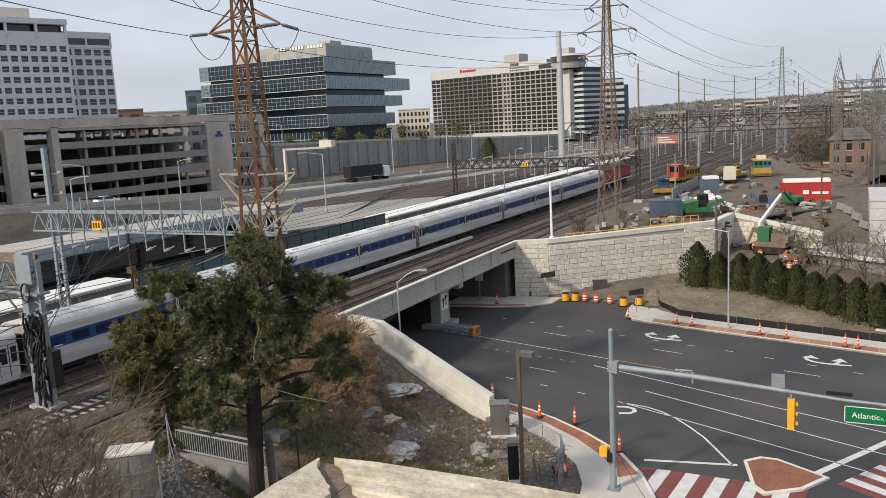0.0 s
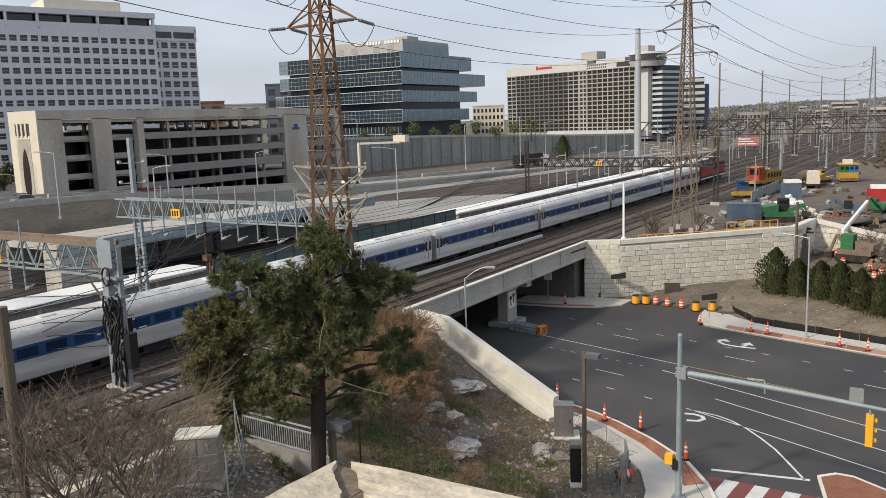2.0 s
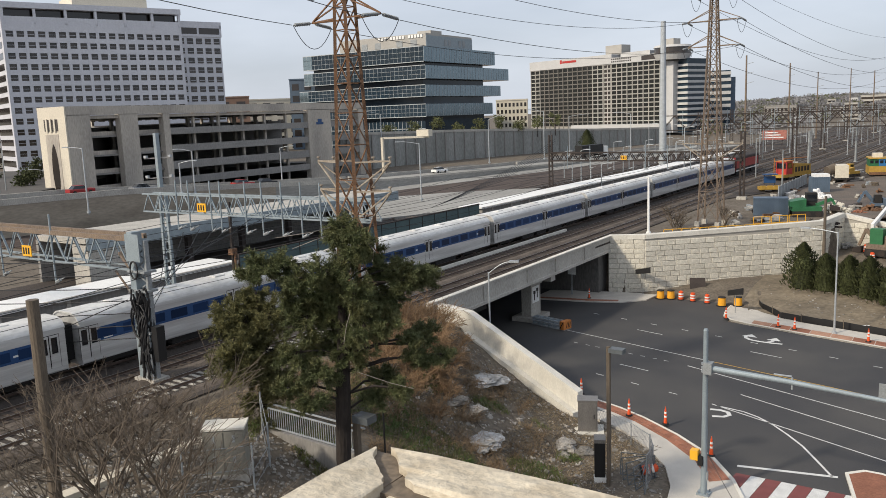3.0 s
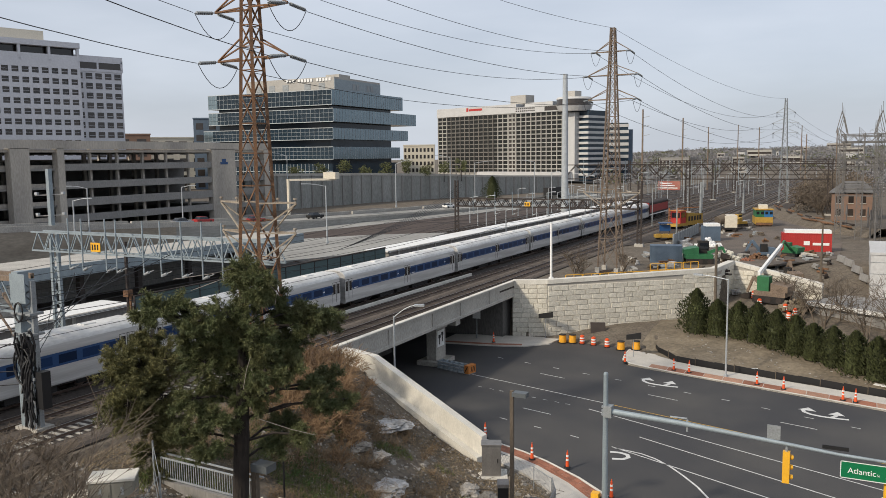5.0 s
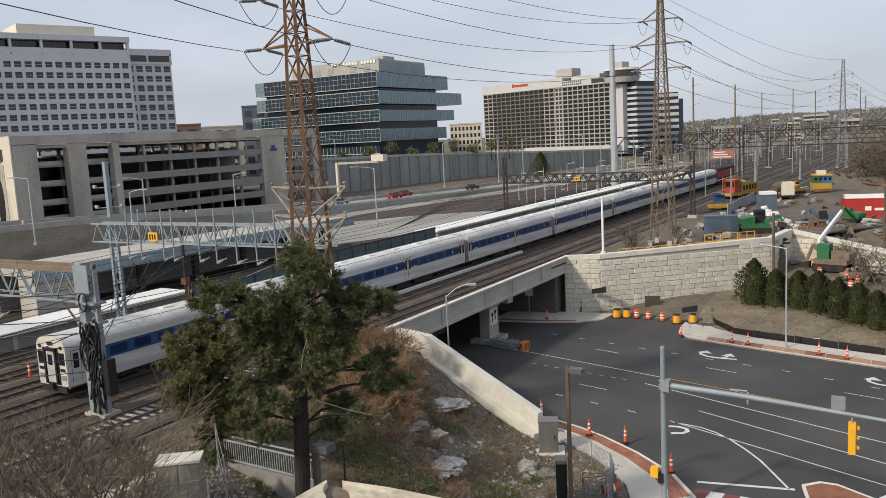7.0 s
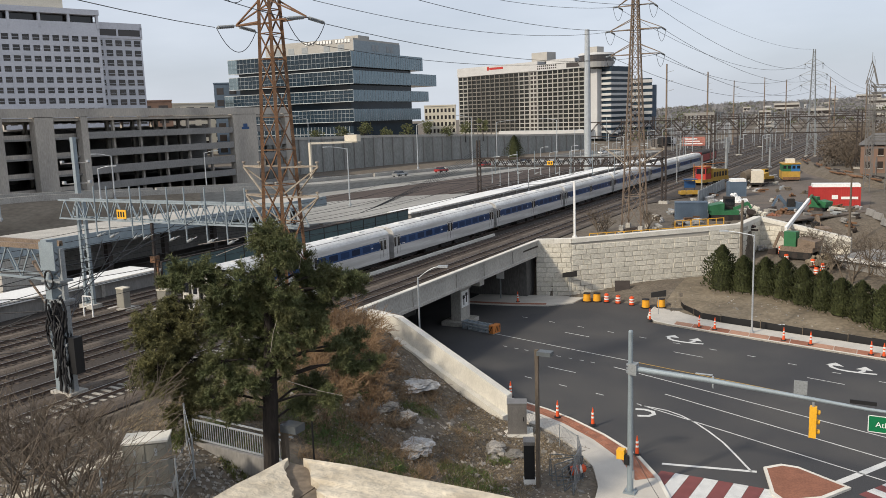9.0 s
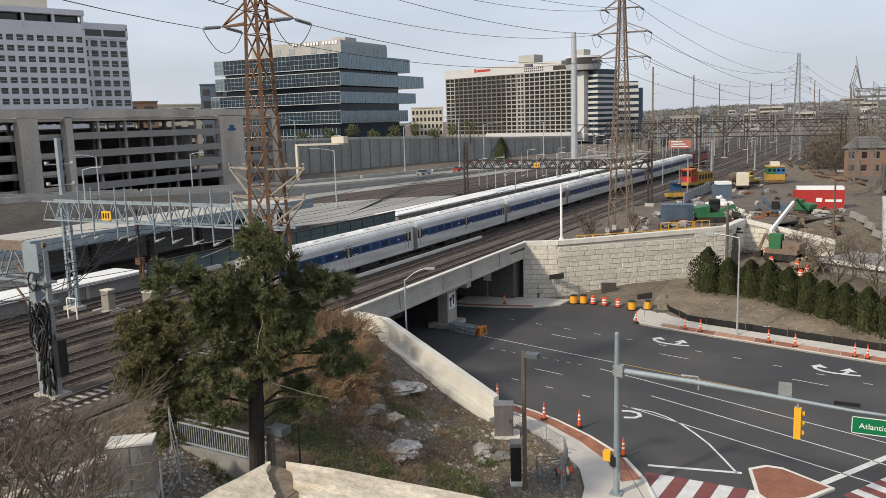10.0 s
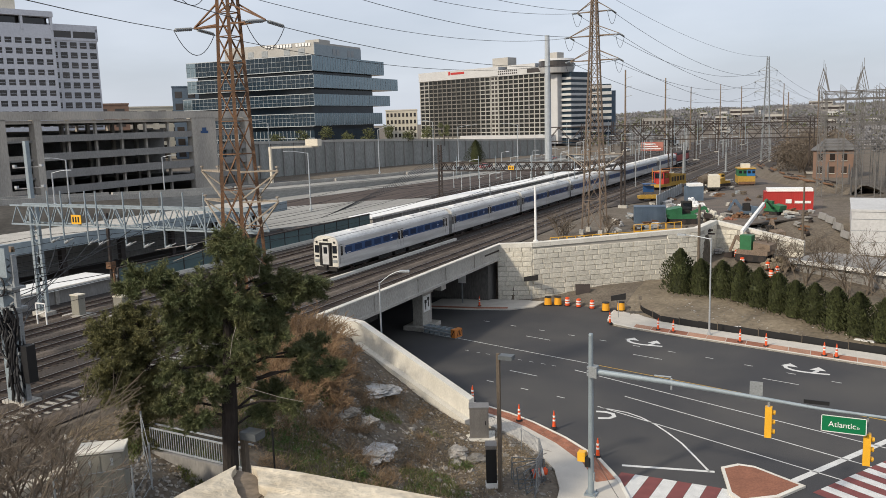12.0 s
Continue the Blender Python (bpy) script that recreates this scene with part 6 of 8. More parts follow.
# ---- plants ----
def twig_bush(name, x, y, z, h, spread, material, label, seed, stems=6, depth=4, thick=0.05, category="shrub", group="bare shrubs", wild=0.8):
    rng = random.Random(seed)
    stem, fine = Mesh(), Mesh()

    def grow(p, d, ln, r, k):
        q = p + d * ln
        r = max(r, 0.014)
        (stem if k >= depth - 1 else fine).tube(p, q, r, r * 0.65, 5 if k >= depth - 1 else 3, cap=False)
        if k == 0:
            return
        for _ in range(rng.choice((2, 2, 3, 3))):
            nd = (d + Vector((rng.uniform(-1, 1), rng.uniform(-1, 1), rng.uniform(-0.6, 0.6))) * wild).normalized()
            grow(p + d * ln * rng.uniform(0.55, 1.0), nd, ln * rng.uniform(0.6, 0.85), r * 0.62, k - 1)
    for _ in range(stems):
        a = rng.uniform(0, 2 * math.pi)
        d = Vector((math.cos(a) * spread, math.sin(a) * spread, 1)).normalized()
        grow(Vector((rng.uniform(-0.4, 0.4), rng.uniform(-0.4, 0.4), -0.2)), d, h * rng.uniform(0.28, 0.4), thick, depth)
    b = thing(name, label, category, group)
    b.matrix_basis = pose(x, y, z)
    part("stem", stem, TWIG if material is not TWIGR else TWIGR, b)
    tagged(part("twig_tangle", fine, material, b), kind="stuff")
    return b


def leaf_cluster(me, rng, c, r, n, size, flat=1.0):
    """Small pointed sprays scattered through an uneven lump."""
    for _ in range(n):
        v = Vector((rng.gauss(0, 1), rng.gauss(0, 1), rng.gauss(0, 1) * flat))
        v = v.normalized() * r * rng.uniform(0.35, 1.0)
        v.z *= flat
        p = c + v
        d = (v.normalized() + Vector((rng.uniform(-0.6, 0.6), rng.uniform(-0.6, 0.6), rng.uniform(-0.7, 0.4)))).normalized()
        s = d.cross(Vector((rng.uniform(-1, 1), rng.uniform(-1, 1), rng.uniform(-1, 1)))).normalized()
        L, w = size * rng.uniform(0.7, 1.4), size * (0.2 if size < 0.3 else 0.3)
        me.add([p - d * L * 0.4, p + s * w, p + d * L * 0.7, p - s * w], [(0, 1, 2, 3)])


def needle_spray(me, rng, p, axis, length, n):
    """A short twig set all round with slender needles that point forward."""
    u = axis.orthogonal().normalized()
    w = axis.cross(u)
    for i in range(n):
        a = rng.uniform(0, 6.28)
        r = u * math.cos(a) + w * math.sin(a)
        q = p + axis * length * rng.uniform(0, 1) + r * rng.uniform(0, 0.03)
        d = (axis * rng.uniform(0.5, 1.1) + r).normalized() * rng.uniform(0.1, 0.19)
        s = d.cross(Vector((rng.uniform(-1, 1), rng.uniform(-1, 1), rng.uniform(-1, 1)))).normalized() * 0.015
        me.add([q - s, q + s, q + d], [(0, 1, 2)])


def conifer(x, y, top, trunk_r, lobes, foliage, label, seed, bare=(), lean=0.0):
    """lobes: sideways metres, height and radius of each mass of sprays."""
    z = height(x, y)
    t = thing("conifer_tree", label, "tree", "conifers on the bank")
    t.matrix_basis = pose(x, y, z)
    H = top - z
    rng = random.Random(seed)
    rgt, dep = Vector((0.76, 0.65, 0)), Vector((-0.65, 0.76, 0))
    foot = rgt * lean
    up = Vector((0, 0, 1))
    part("trunk", Mesh().path([foot - up * 0.4, foot + up * H * 0.2, foot * 0.7 + up * H * 0.45], trunk_r, 14).tube(foot * 0.7 + up * H * 0.44, up * H * 0.98, trunk_r * 0.9, trunk_r * 0.45, 12), BARK, t, "dark bare trunk")
    crown, twigs = Mesh(), Mesh()
    for k, (side, zz, r) in enumerate(lobes):
        c = rgt * side + dep * rng.uniform(-1.2, 1.1) + up * (zz - z)
        base = up * max(0.5, c.z - abs(side) * 0.12 - 0.2)
        base += foot * max(0.0, 1 - base.z / H) * 0.8
        part("limb", Mesh().path([base, base.lerp(c, 0.5) + up * 0.25, c], 0.055, 6), BARK, t)
        # branchlets fan out of the limb and droop; each carries sprays along its outer half
        for _ in range(int(9 + r * r * 20)):
            d = Vector((rng.gauss(0, 1), rng.gauss(0, 1), rng.gauss(0, 0.62))).normalized()
            reach = r * (0.9 + 0.5 * noise.noise(d * 2.1 + Vector((k * 3.1, seed, 0)))) * rng.uniform(0.75, 1.12)
            tip = c + d * reach - up * 0.12 * reach
            twigs.tube(c + d * 0.1, tip, 0.018, 0.007, 3, cap=False)
            for q in range(5):
                u = 0.3 + 0.7 * (q + rng.random()) / 5
                p = c.lerp(tip, u)
                for _ in range(3):
                    ax = (d * 0.9 + Vector((rng.uniform(-0.8, 0.8), rng.uniform(-0.8, 0.8), rng.uniform(-0.45, 0.6)))).normalized()
                    needle_spray(crown, rng, p, ax, rng.uniform(0.22, 0.5), 30)
    tagged(part("branchlet", twigs, BARK, t), kind="stuff")
    tagged(part("crown", crown, foliage, t, "sprays of dark olive-green needles"), kind="stuff")
    for pts in bare:
        part("bare_branch", Mesh().path([rgt * a - dep * 1.6 * (abs(a) > 0.05) + up * (b - z) for a, b in pts], 0.013, 6), DEADW, t, "pale dead branch")


def big_conifers():
    conifer(-24.1, 28.05, 17.7, 0.36,
            [(0.17, 17.27, 0.71), (0.77, 16.84, 0.62), (-0.43, 16.84, 0.53), (-3.78, 15.64, 0.71), (-2.92, 15.64, 0.8), (-4.39, 15.29, 0.44), (-2.24, 15.12, 0.8), (-2.32, 14.17, 0.71), (-0.95, 15.38, 0.97),
             (-0.69, 14.26, 1.2), (0.26, 14.43, 0.97), (0.17, 15.64, 0.71), (-1.89, 12.97, 1.2), (-2.32, 11.51, 1.15), (-1.46, 10.48, 0.76), (-3.01, 9.87, 0.7), (-1.89, 9.36, 0.58), (-0.26, 12.71, 1.24),
             (0.77, 12.71, 1.06), (0.17, 11.42, 0.97), (-0.69, 11.51, 0.97), (-1.12, 13.57, 1.06), (0.77, 13.57, 0.89), (1.89, 15.12, 0.84), (3.01, 15.12, 0.89), (3.78, 14.6, 0.62), (1.81, 13.92, 0.8),
             (1.72, 12.97, 0.66), (2.49, 14.6, 0.62), (2.75, 11.77, 0.62), (3.61, 11.68, 0.75), (4.21, 11.08, 0.44), (3.27, 10.99, 0.53), (1.38, 9.62, 0.75), (1.03, 8.84, 0.58), (2.24, 9.79, 0.44),
             (0.52, 16.24, 0.53), (1.38, 15.98, 0.44)], NEEDLE,
            "dark green conifer with a ragged crown and bare lower trunk", 21,
            [((0.0, 17.01), (0.77, 17.01), (1.29, 16.32), (1.2, 15.81)), ((0.0, 17.36), (-1.29, 17.27), (-2.92, 17.1)), ((0.0, 17.1), (-1.2, 16.93), (-2.24, 16.58)), ((0.09, 13.57), (-0.09, 13.06), (-0.26, 12.2)), ((0.09, 13.06), (0.26, 12.63), (0.43, 12.02)), ((0.34, 10.82), (1.72, 10.22), (2.75, 9.87))], -0.6)
    conifer(-31.6, 29.5, 13.4, 0.15,
            [(-0.5, 11.5, 1.7), (-1.6, 12.2, 0.95), (-1.0, 10.1, 1.5), (0.6, 11.9, 1.4), (-1.7, 9.5, 0.95), (0.4, 10.0, 1.3), (-0.2, 12.9, 0.85), (-0.1, 8.6, 0.9), (-0.2, 7.3, 0.95), (0.9, 8.1, 0.9), (0.5, 6.3, 0.5)], OLIVE,
            "smaller olive-green conifer beside the cabinet", 33)


def arborvitae(x, y, h, r, seed, label, group):
    rng = random.Random(seed)
    z = height(x, y)
    t = thing("arborvitae", label, "hedge tree", group)
    t.matrix_basis = pose(x, y, z)
    part("trunk", Mesh().tube((0, 0, -0.2), (0, 0, h * 0.7), 0.1, 0.04, 6), BARK, t)
    me = Mesh()
    for _ in range(int(430 * h)):
        u = rng.uniform(0, 1) ** 0.8
        rr = r * 1.18 * (1 - u ** 2.6) * rng.uniform(0.62, 1.1) + 0.05
        a = rng.uniform(0, 2 * math.pi)
        rr *= 1 + 0.17 * math.sin(3 * a + seed) + 0.16 * math.sin(8 * u + 2 * a + seed * 1.7)
        p = Vector((rr * math.cos(a), rr * math.sin(a), 0.1 + u * h * 0.97))
        d = Vector((math.cos(a) * 0.5, math.sin(a) * 0.5, 1 + rng.uniform(-0.4, 0.2))).normalized()
        s = Vector((-math.sin(a + rng.uniform(-0.8, 0.8)), math.cos(a), rng.uniform(-0.3, 0.3))).normalized()
        L, w = rng.uniform(0.22, 0.46), rng.uniform(0.06, 0.13)
        me.add([p - d * L * 0.4, p + s * w, p + d * L * 0.6, p - s * w], [(0, 1, 2, 3)])
    core = Mesh().tube((0, 0, 0.1), (0, 0, h * 0.45), r * 0.62, r * 0.62, 9).tube((0, 0, h * 0.45), (0, 0, h * 0.88), r * 0.62, 0.12, 9)
    part("inner_foliage", core, HEDGE, t)
    tagged(part("foliage", me, HEDGE, t), kind="stuff")


def hedge_row():
    pts = [(-16.3, 98.0, 5.2, 1.9), (-13.9, 97.6, 4.1, 1.7), (-11.4, 96.6, 4.2, 1.5), (-9.3, 95.4, 4.5, 1.6), (-7.2, 94.0, 4.2, 1.7), (-5.2, 92.4, 4.1, 1.6), (-3.4, 90.8, 3.8, 1.5), (-1.5, 89.4, 4.0, 1.5), (0.5, 87.9, 4.2, 1.6), (2.4, 86.5, 4.2, 1.6), (4.6, 85.0, 4.1, 1.5)]
    for i, (x, y, h, r) in enumerate(pts):
        arborvitae(x, y, h, r, 50 + i, "tall dark green arborvitae at the end of the hedge" if i == 0 else "dark green arborvitae in a hedge row", "arborvitae hedge")


def broad_tree(x, y, z, h, r, material, label, seed, name="deciduous_tree", group="street trees"):
    rng = random.Random(seed)
    t = thing(name, label, "tree", group)
    t.matrix_basis = pose(x, y, z)
    part("trunk", Mesh().tube((0, 0, -0.3), (0, 0, h * 0.6), 0.16, 0.09, 6), BARK, t)
    me, lb = Mesh(), Mesh()
    for _ in range(8):
        a = rng.uniform(0, 6.28)
        lb.tube((0, 0, h * 0.4), (math.cos(a) * r * 0.7, math.sin(a) * r * 0.7, h * rng.uniform(0.6, 0.95)), 0.06, 0.02, 4)
    part("limb", lb, BARK, t)
    for _ in range(22):
        c = Vector((rng.uniform(-1, 1) * r * 0.75, rng.uniform(-1, 1) * r * 0.75, h * rng.uniform(0.45, 0.95)))
        leaf_cluster(me, rng, c, r * 0.38, 26, 0.5)
    tagged(part("crown", me, material, t), kind="stuff")


big_conifers()
hedge_row()
for i in range(9):
    broad_tree(-160 + i * 2.8, 212 + i * 9.5, 13.0, 6.5 + (i % 3), 2.4, FARGREEN, "young street tree in light spring leaf", 80 + i)
arborvitae(-119, 275, 9.0, 3.0, 99, "dark green pine beside the highway", "pines by the highway")
# bare shrubs: dense brown thicket beside the bridge, grey tangle near the viewer
for i, (x, y, h) in enumerate(((-33.5, 47.5, 4.8), (-31.5, 44.5, 4.6), (-35.2, 46.5, 4.2), (-30.4, 42.0, 2.8), (-34.0, 49.6, 3.4), (-32.6, 46.4, 3.0), (-29.6, 40.0, 2.2), (-35.8, 50.0, 3.2), (-32.0, 40.5, 3.4), (-34.4, 43.0, 3.8), (-30.8, 45.8, 3.0), (-31.8, 48.3, 2.4), (-28.6, 42.6, 1.8), (-29.8, 44.0, 2.2), (-33.0, 42.0, 3.6), (-27.6, 40.0, 1.6))):
    twig_bush("brown_shrub", x, y, height(x, y), h, 0.75, TWIGR, "leafless rust-brown shrub on the bank", 300 + i, 14, 4, 0.04)
for i, (x, y, h) in enumerate(((-25.5, 17.0, 7.0), (-27.6, 19.2, 6.5), (-29.5, 18.8, 6.0), (-26.8, 15.6, 6.2), (-31.8, 20.4, 5.0), (-33.0, 22.5, 4.2), (-35.0, 22.0, 4.6), (-36.5, 25.0, 3.2), (-34.6, 26.4, 3.0), (-24.2, 18.6, 5.0), (-30.6, 21.8, 4.0), (-37.0, 20.2, 4.6))):
    twig_bush("bare_shrub", x, y, height(x, y), h * 1.25, 0.6, TWIG, "tangled leafless grey-brown shrub", 400 + i, 5, 4, 0.06, wild=0.65)
for i, (x, y, h) in enumerate(((-3.2, 103.6, 7.5), (1.6, 97.8, 8.0), (-5.6, 106, 6.0), (3.6, 101, 8.5), (-0.8, 106.5, 6.5), (5.2, 95.5, 7.0), (-8.6, 113.5, 4.5))):
    twig_bush("bare_tree", x, y, height(x, y), h, 0.4, TWIG, "bare brown tree with fine branches", 500 + i, 4, 5, 0.10, "tree", "bare trees behind the hedge")
for i, (x, y, h) in enumerate(((-33.6, 106.5, 4.5), (-32.6, 104.5, 3.4), (-27.6, 108.5, 4.0), (-8.8, 232, 10), (-5, 240, 11), (-9, 250, 12), (-4, 262, 12), (-11, 270, 11), (0, 250, 12), (-7, 222, 8), (-12, 240, 8), (-10, 258, 9), (-3, 234, 9), (-6, 274, 11), (-2, 268, 10), (-14, 286, 8))):
    twig_bush("bare_shrub", x, y, 6.3, h, 0.5, TWIG, "bare grey-brown shrub near the yard", 600 + i, 5, 4, 0.09)


def grass():
    rng = random.Random(5)
    me = Mesh()
    for _ in range(60000):
        x, y = rng.uniform(-33, -19), rng.uniform(27, 48)
        if noise.noise((x * 0.35, y * 0.35, 7)) < (-0.05 if y < 39 else 0.2) or y > wing_line(x) - 1 or x > -18 - (y < 36) * 2:
            continue
        z = height(x, y)
        h, a = rng.uniform(0.1, 0.36), rng.uniform(0, 6.28)
        dx, dy = math.cos(a) * 0.022, math.sin(a) * 0.022
        lx, ly = rng.uniform(-0.15, 0.15), rng.uniform(-0.15, 0.15)
        me.add([(x - dx, y - dy, z - 0.03), (x + dx, y + dy, z - 0.03), (x + lx, y + ly, z + h)], [(0, 1, 2)])
    solid("grass", me, GRASSM, "patches of rough green grass on the bank", "grass", kind="stuff")
    dry = Mesh()
    for _ in range(70000):
        x, y = rng.uniform(-37, -15), rng.uniform(28, 52)
        if noise.noise((x * 0.28, y * 0.28, 2)) < -0.12 or y > wing_line(x) - 0.5 or x > -15 - (y < 40) * 4:
            continue
        z = height(x, y)
        h, a = rng.uniform(0.03, 0.2), rng.uniform(0, 6.28)
        dx, dy = math.cos(a) * 0.025, math.sin(a) * 0.025
        lx, ly = rng.uniform(-0.35, 0.35), rng.uniform(-0.35, 0.35)
        dry.add([(x - dx, y - dy, z - 0.02), (x + dx, y + dy, z - 0.02), (x + lx, y + ly, z + h)], [(0, 1, 2)])
    solid("dry_grass", dry, DRYG, "thin matted straw on the dry bank", "grass", kind="stuff")
    lit = Mesh()
    for _ in range(4200):
        x, y = rng.uniform(-36, -14), rng.uniform(36, 52)
        if y > wing_line(x) - 0.4 or x > -14.6 - (y - 44) * 0.3:
            continue
        z = height(x, y)
        s = rng.uniform(0.02, 0.08) * (2.6 if rng.random() < 0.05 else 1)
        lit.at(pose(x, y, z, rng.uniform(0, 60), rng.uniform(0, 60), rng.uniform(0, 180)), -s, s, -s * 0.8, s * 0.8, -s * 0.5, s * 0.6)
    for _ in range(2600):
        x, y = rng.uniform(-37, -26), rng.uniform(17, 29)
        z = height(x, y)
        s = rng.uniform(0.03, 0.1)
        lit.at(pose(x, y, z, rng.uniform(0, 60), rng.uniform(0, 60), rng.uniform(0, 180)), -s, s, -s * 0.8, s * 0.8, -s * 0.5, s * 0.6)
    for _ in range(260):
        x, y = rng.uniform(-21, 3), rng.uniform(84, 98)
        if y < curb_far(x) + 5 or y > wall_line(x):
            continue
        s = rng.uniform(0.04, 0.12)
        lit.at(pose(x, y, height(x, y), rng.uniform(0, 60), 0, rng.uniform(0, 180)), -s, s, -s, s, -s * 0.4, s * 0.5)
    solid("gravel_litter", lit, LITTER, "scattered pale stones and litter", "stones", kind="stuff")
    sticks = Mesh()
    for _ in range(420):
        x, y = rng.uniform(-36, -18), rng.uniform(34, 51)
        if y > wing_line(x) - 0.6:
            continue
        a, L = rng.uniform(0, 6.28), rng.uniform(0.5, 2.2)
        z = height(x, y) + 0.06
        x2, y2 = x + math.cos(a) * L, y + math.sin(a) * L
        if y2 < wing_line(x2) - 0.5:
            sticks.tube((x, y, z), (x2, y2, height(x2, y2) + rng.uniform(0.05, 0.5)), 0.025, 0.01, 4)
    solid("fallen_sticks", sticks, TWIG, "fallen dry sticks on the bank", "sticks", kind="stuff")


def undergrowth():
    """Dead bramble over the upper bank and green weeds low down."""
    rng = random.Random(15)
    dead, green = Mesh(), Mesh()
    for k in range(230):
        x, y = rng.uniform(-36, -22.5), rng.uniform(33, 50)
        if y > wing_line(x) - 1.2 or noise.noise((x * 0.3, y * 0.3, 11)) < -0.1 - (x < -28) * 0.25:
            continue
        z = height(x, y)
        r = rng.uniform(0.3, 0.75)
        for _ in range(44):
            a, b = rng.uniform(0, 6.28), rng.uniform(0.2, 1.3)
            d = Vector((math.cos(a) * math.cos(b), math.sin(a) * math.cos(b), math.sin(b)))
            p = Vector((x + rng.gauss(0, r * 0.5), y + rng.gauss(0, r * 0.5), z - 0.03))
            q = p + d * r * rng.uniform(0.5, 1.2)
            dead.tube(p, q, 0.014, 0.007, 3, cap=False)
            dead.tube(q, q + (d + Vector((rng.uniform(-1, 1), rng.uniform(-1, 1), rng.uniform(-0.9, 0.2)))).normalized() * r * 0.5, 0.009, 0.005, 3, cap=False)
    for k in range(300):
        x, y = rng.uniform(-32, -19), rng.uniform(28, 46)
        if y > wing_line(x) - 1.5 or noise.noise((x * 0.35, y * 0.35, 7)) < (-0.02 if y < 38 else 0.22):
            continue
        leaf_cluster(green, rng, Vector((x, y, height(x, y) + 0.12)), rng.uniform(0.25, 0.6), 60, 0.13, 0.6)
    solid("dead_bramble", dead, BRAMBLE, "tangled dead brown bramble on the bank", "undergrowth", kind="stuff")
    solid("green_weeds", green, WEED, "low leafy green weeds on the bank", "undergrowth", kind="stuff")


undergrowth()
grass()
city_street()


def far_woods():
    rng = random.Random(8)
    me, gr = Mesh(), Mesh()
    for _ in range(6500):
        y = 330 + 1250 * rng.random() ** 0.8
        x = rng.uniform(-0.30 * y - 60, 0.30 * y + 60)
        if (-94 < x < -6 and y < 700) or (x < -130 and y < 600) or (-200 < x < -94 and y < 430) or (x > 20 and y < 380):
            continue
        h = rng.uniform(3, 6) + 4 * rng.random() ** 5
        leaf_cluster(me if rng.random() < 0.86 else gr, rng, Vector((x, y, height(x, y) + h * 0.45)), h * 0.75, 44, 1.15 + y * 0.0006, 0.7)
    # aerial haze over the bare woods comes from their paled colour
    solid("woodland", me, HAZETREE, "distant bare woodland with haze in its pale grey", "woodland", kind="stuff")
    solid("woodland", gr, FARGREEN, "distant trees in early green leaf", "woodland", kind="stuff")


far_woods()


def rocks():
    for i, (x, y, r, mt, lb) in enumerate(((-24.96, 40.9, 1.25, TARP, "crumpled white plastic sheet on the bank"), (-29.0, 48.3, 1.3, TARP, "crumpled pale plastic sheet under the wing wall"), (-22.0, 46.7, 0.75, LITTER, "low heap of pale grey rubble"), (-20.6, 46.6, 0.6, LITTER, "low heap of pale grey rubble"), (-32.2, 50.0, 0.6, LITTER, "grey boulder under the wing wall"), (-28.2, 43.1, 0.7, LITTER, "broken grey concrete lump"), (-27.1, 43.9, 0.6, LITTER, "broken grey concrete lump"), (-21.5, 45.4, 0.35, LITTER, "broken grey concrete lump"))):
        bm = bmesh.new()
        bmesh.ops.create_icosphere(bm, subdivisions=4, radius=1)
        for v in bm.verts:
            k = 1 + 0.6 * noise.noise(v.co * 1.4 + Vector((i * 9, 0, 0))) + 0.34 * (1 - 2 * abs(noise.noise(v.co * 2.6 + Vector((0, i, 0))))) + 0.12 * noise.noise(v.co * 7)
            v.co = Vector((v.co.x * r * k, v.co.y * r * 0.8 * k, v.co.z * r * (0.2 if mt is TARP else 0.3) * k))
        me = bpy.data.meshes.new("rock")
        bm.to_mesh(me)
        bm.free()
        me.materials.append(mt)
        ob = tagged(new("plastic_sheet" if mt is TARP else "rock", me), lb, "debris" if mt is TARP else "rock", "rubble on the bank")
        ob.matrix_basis = pose(x, y, height(x, y) + r * 0.08, 0, 0, i * 47)


rocks()


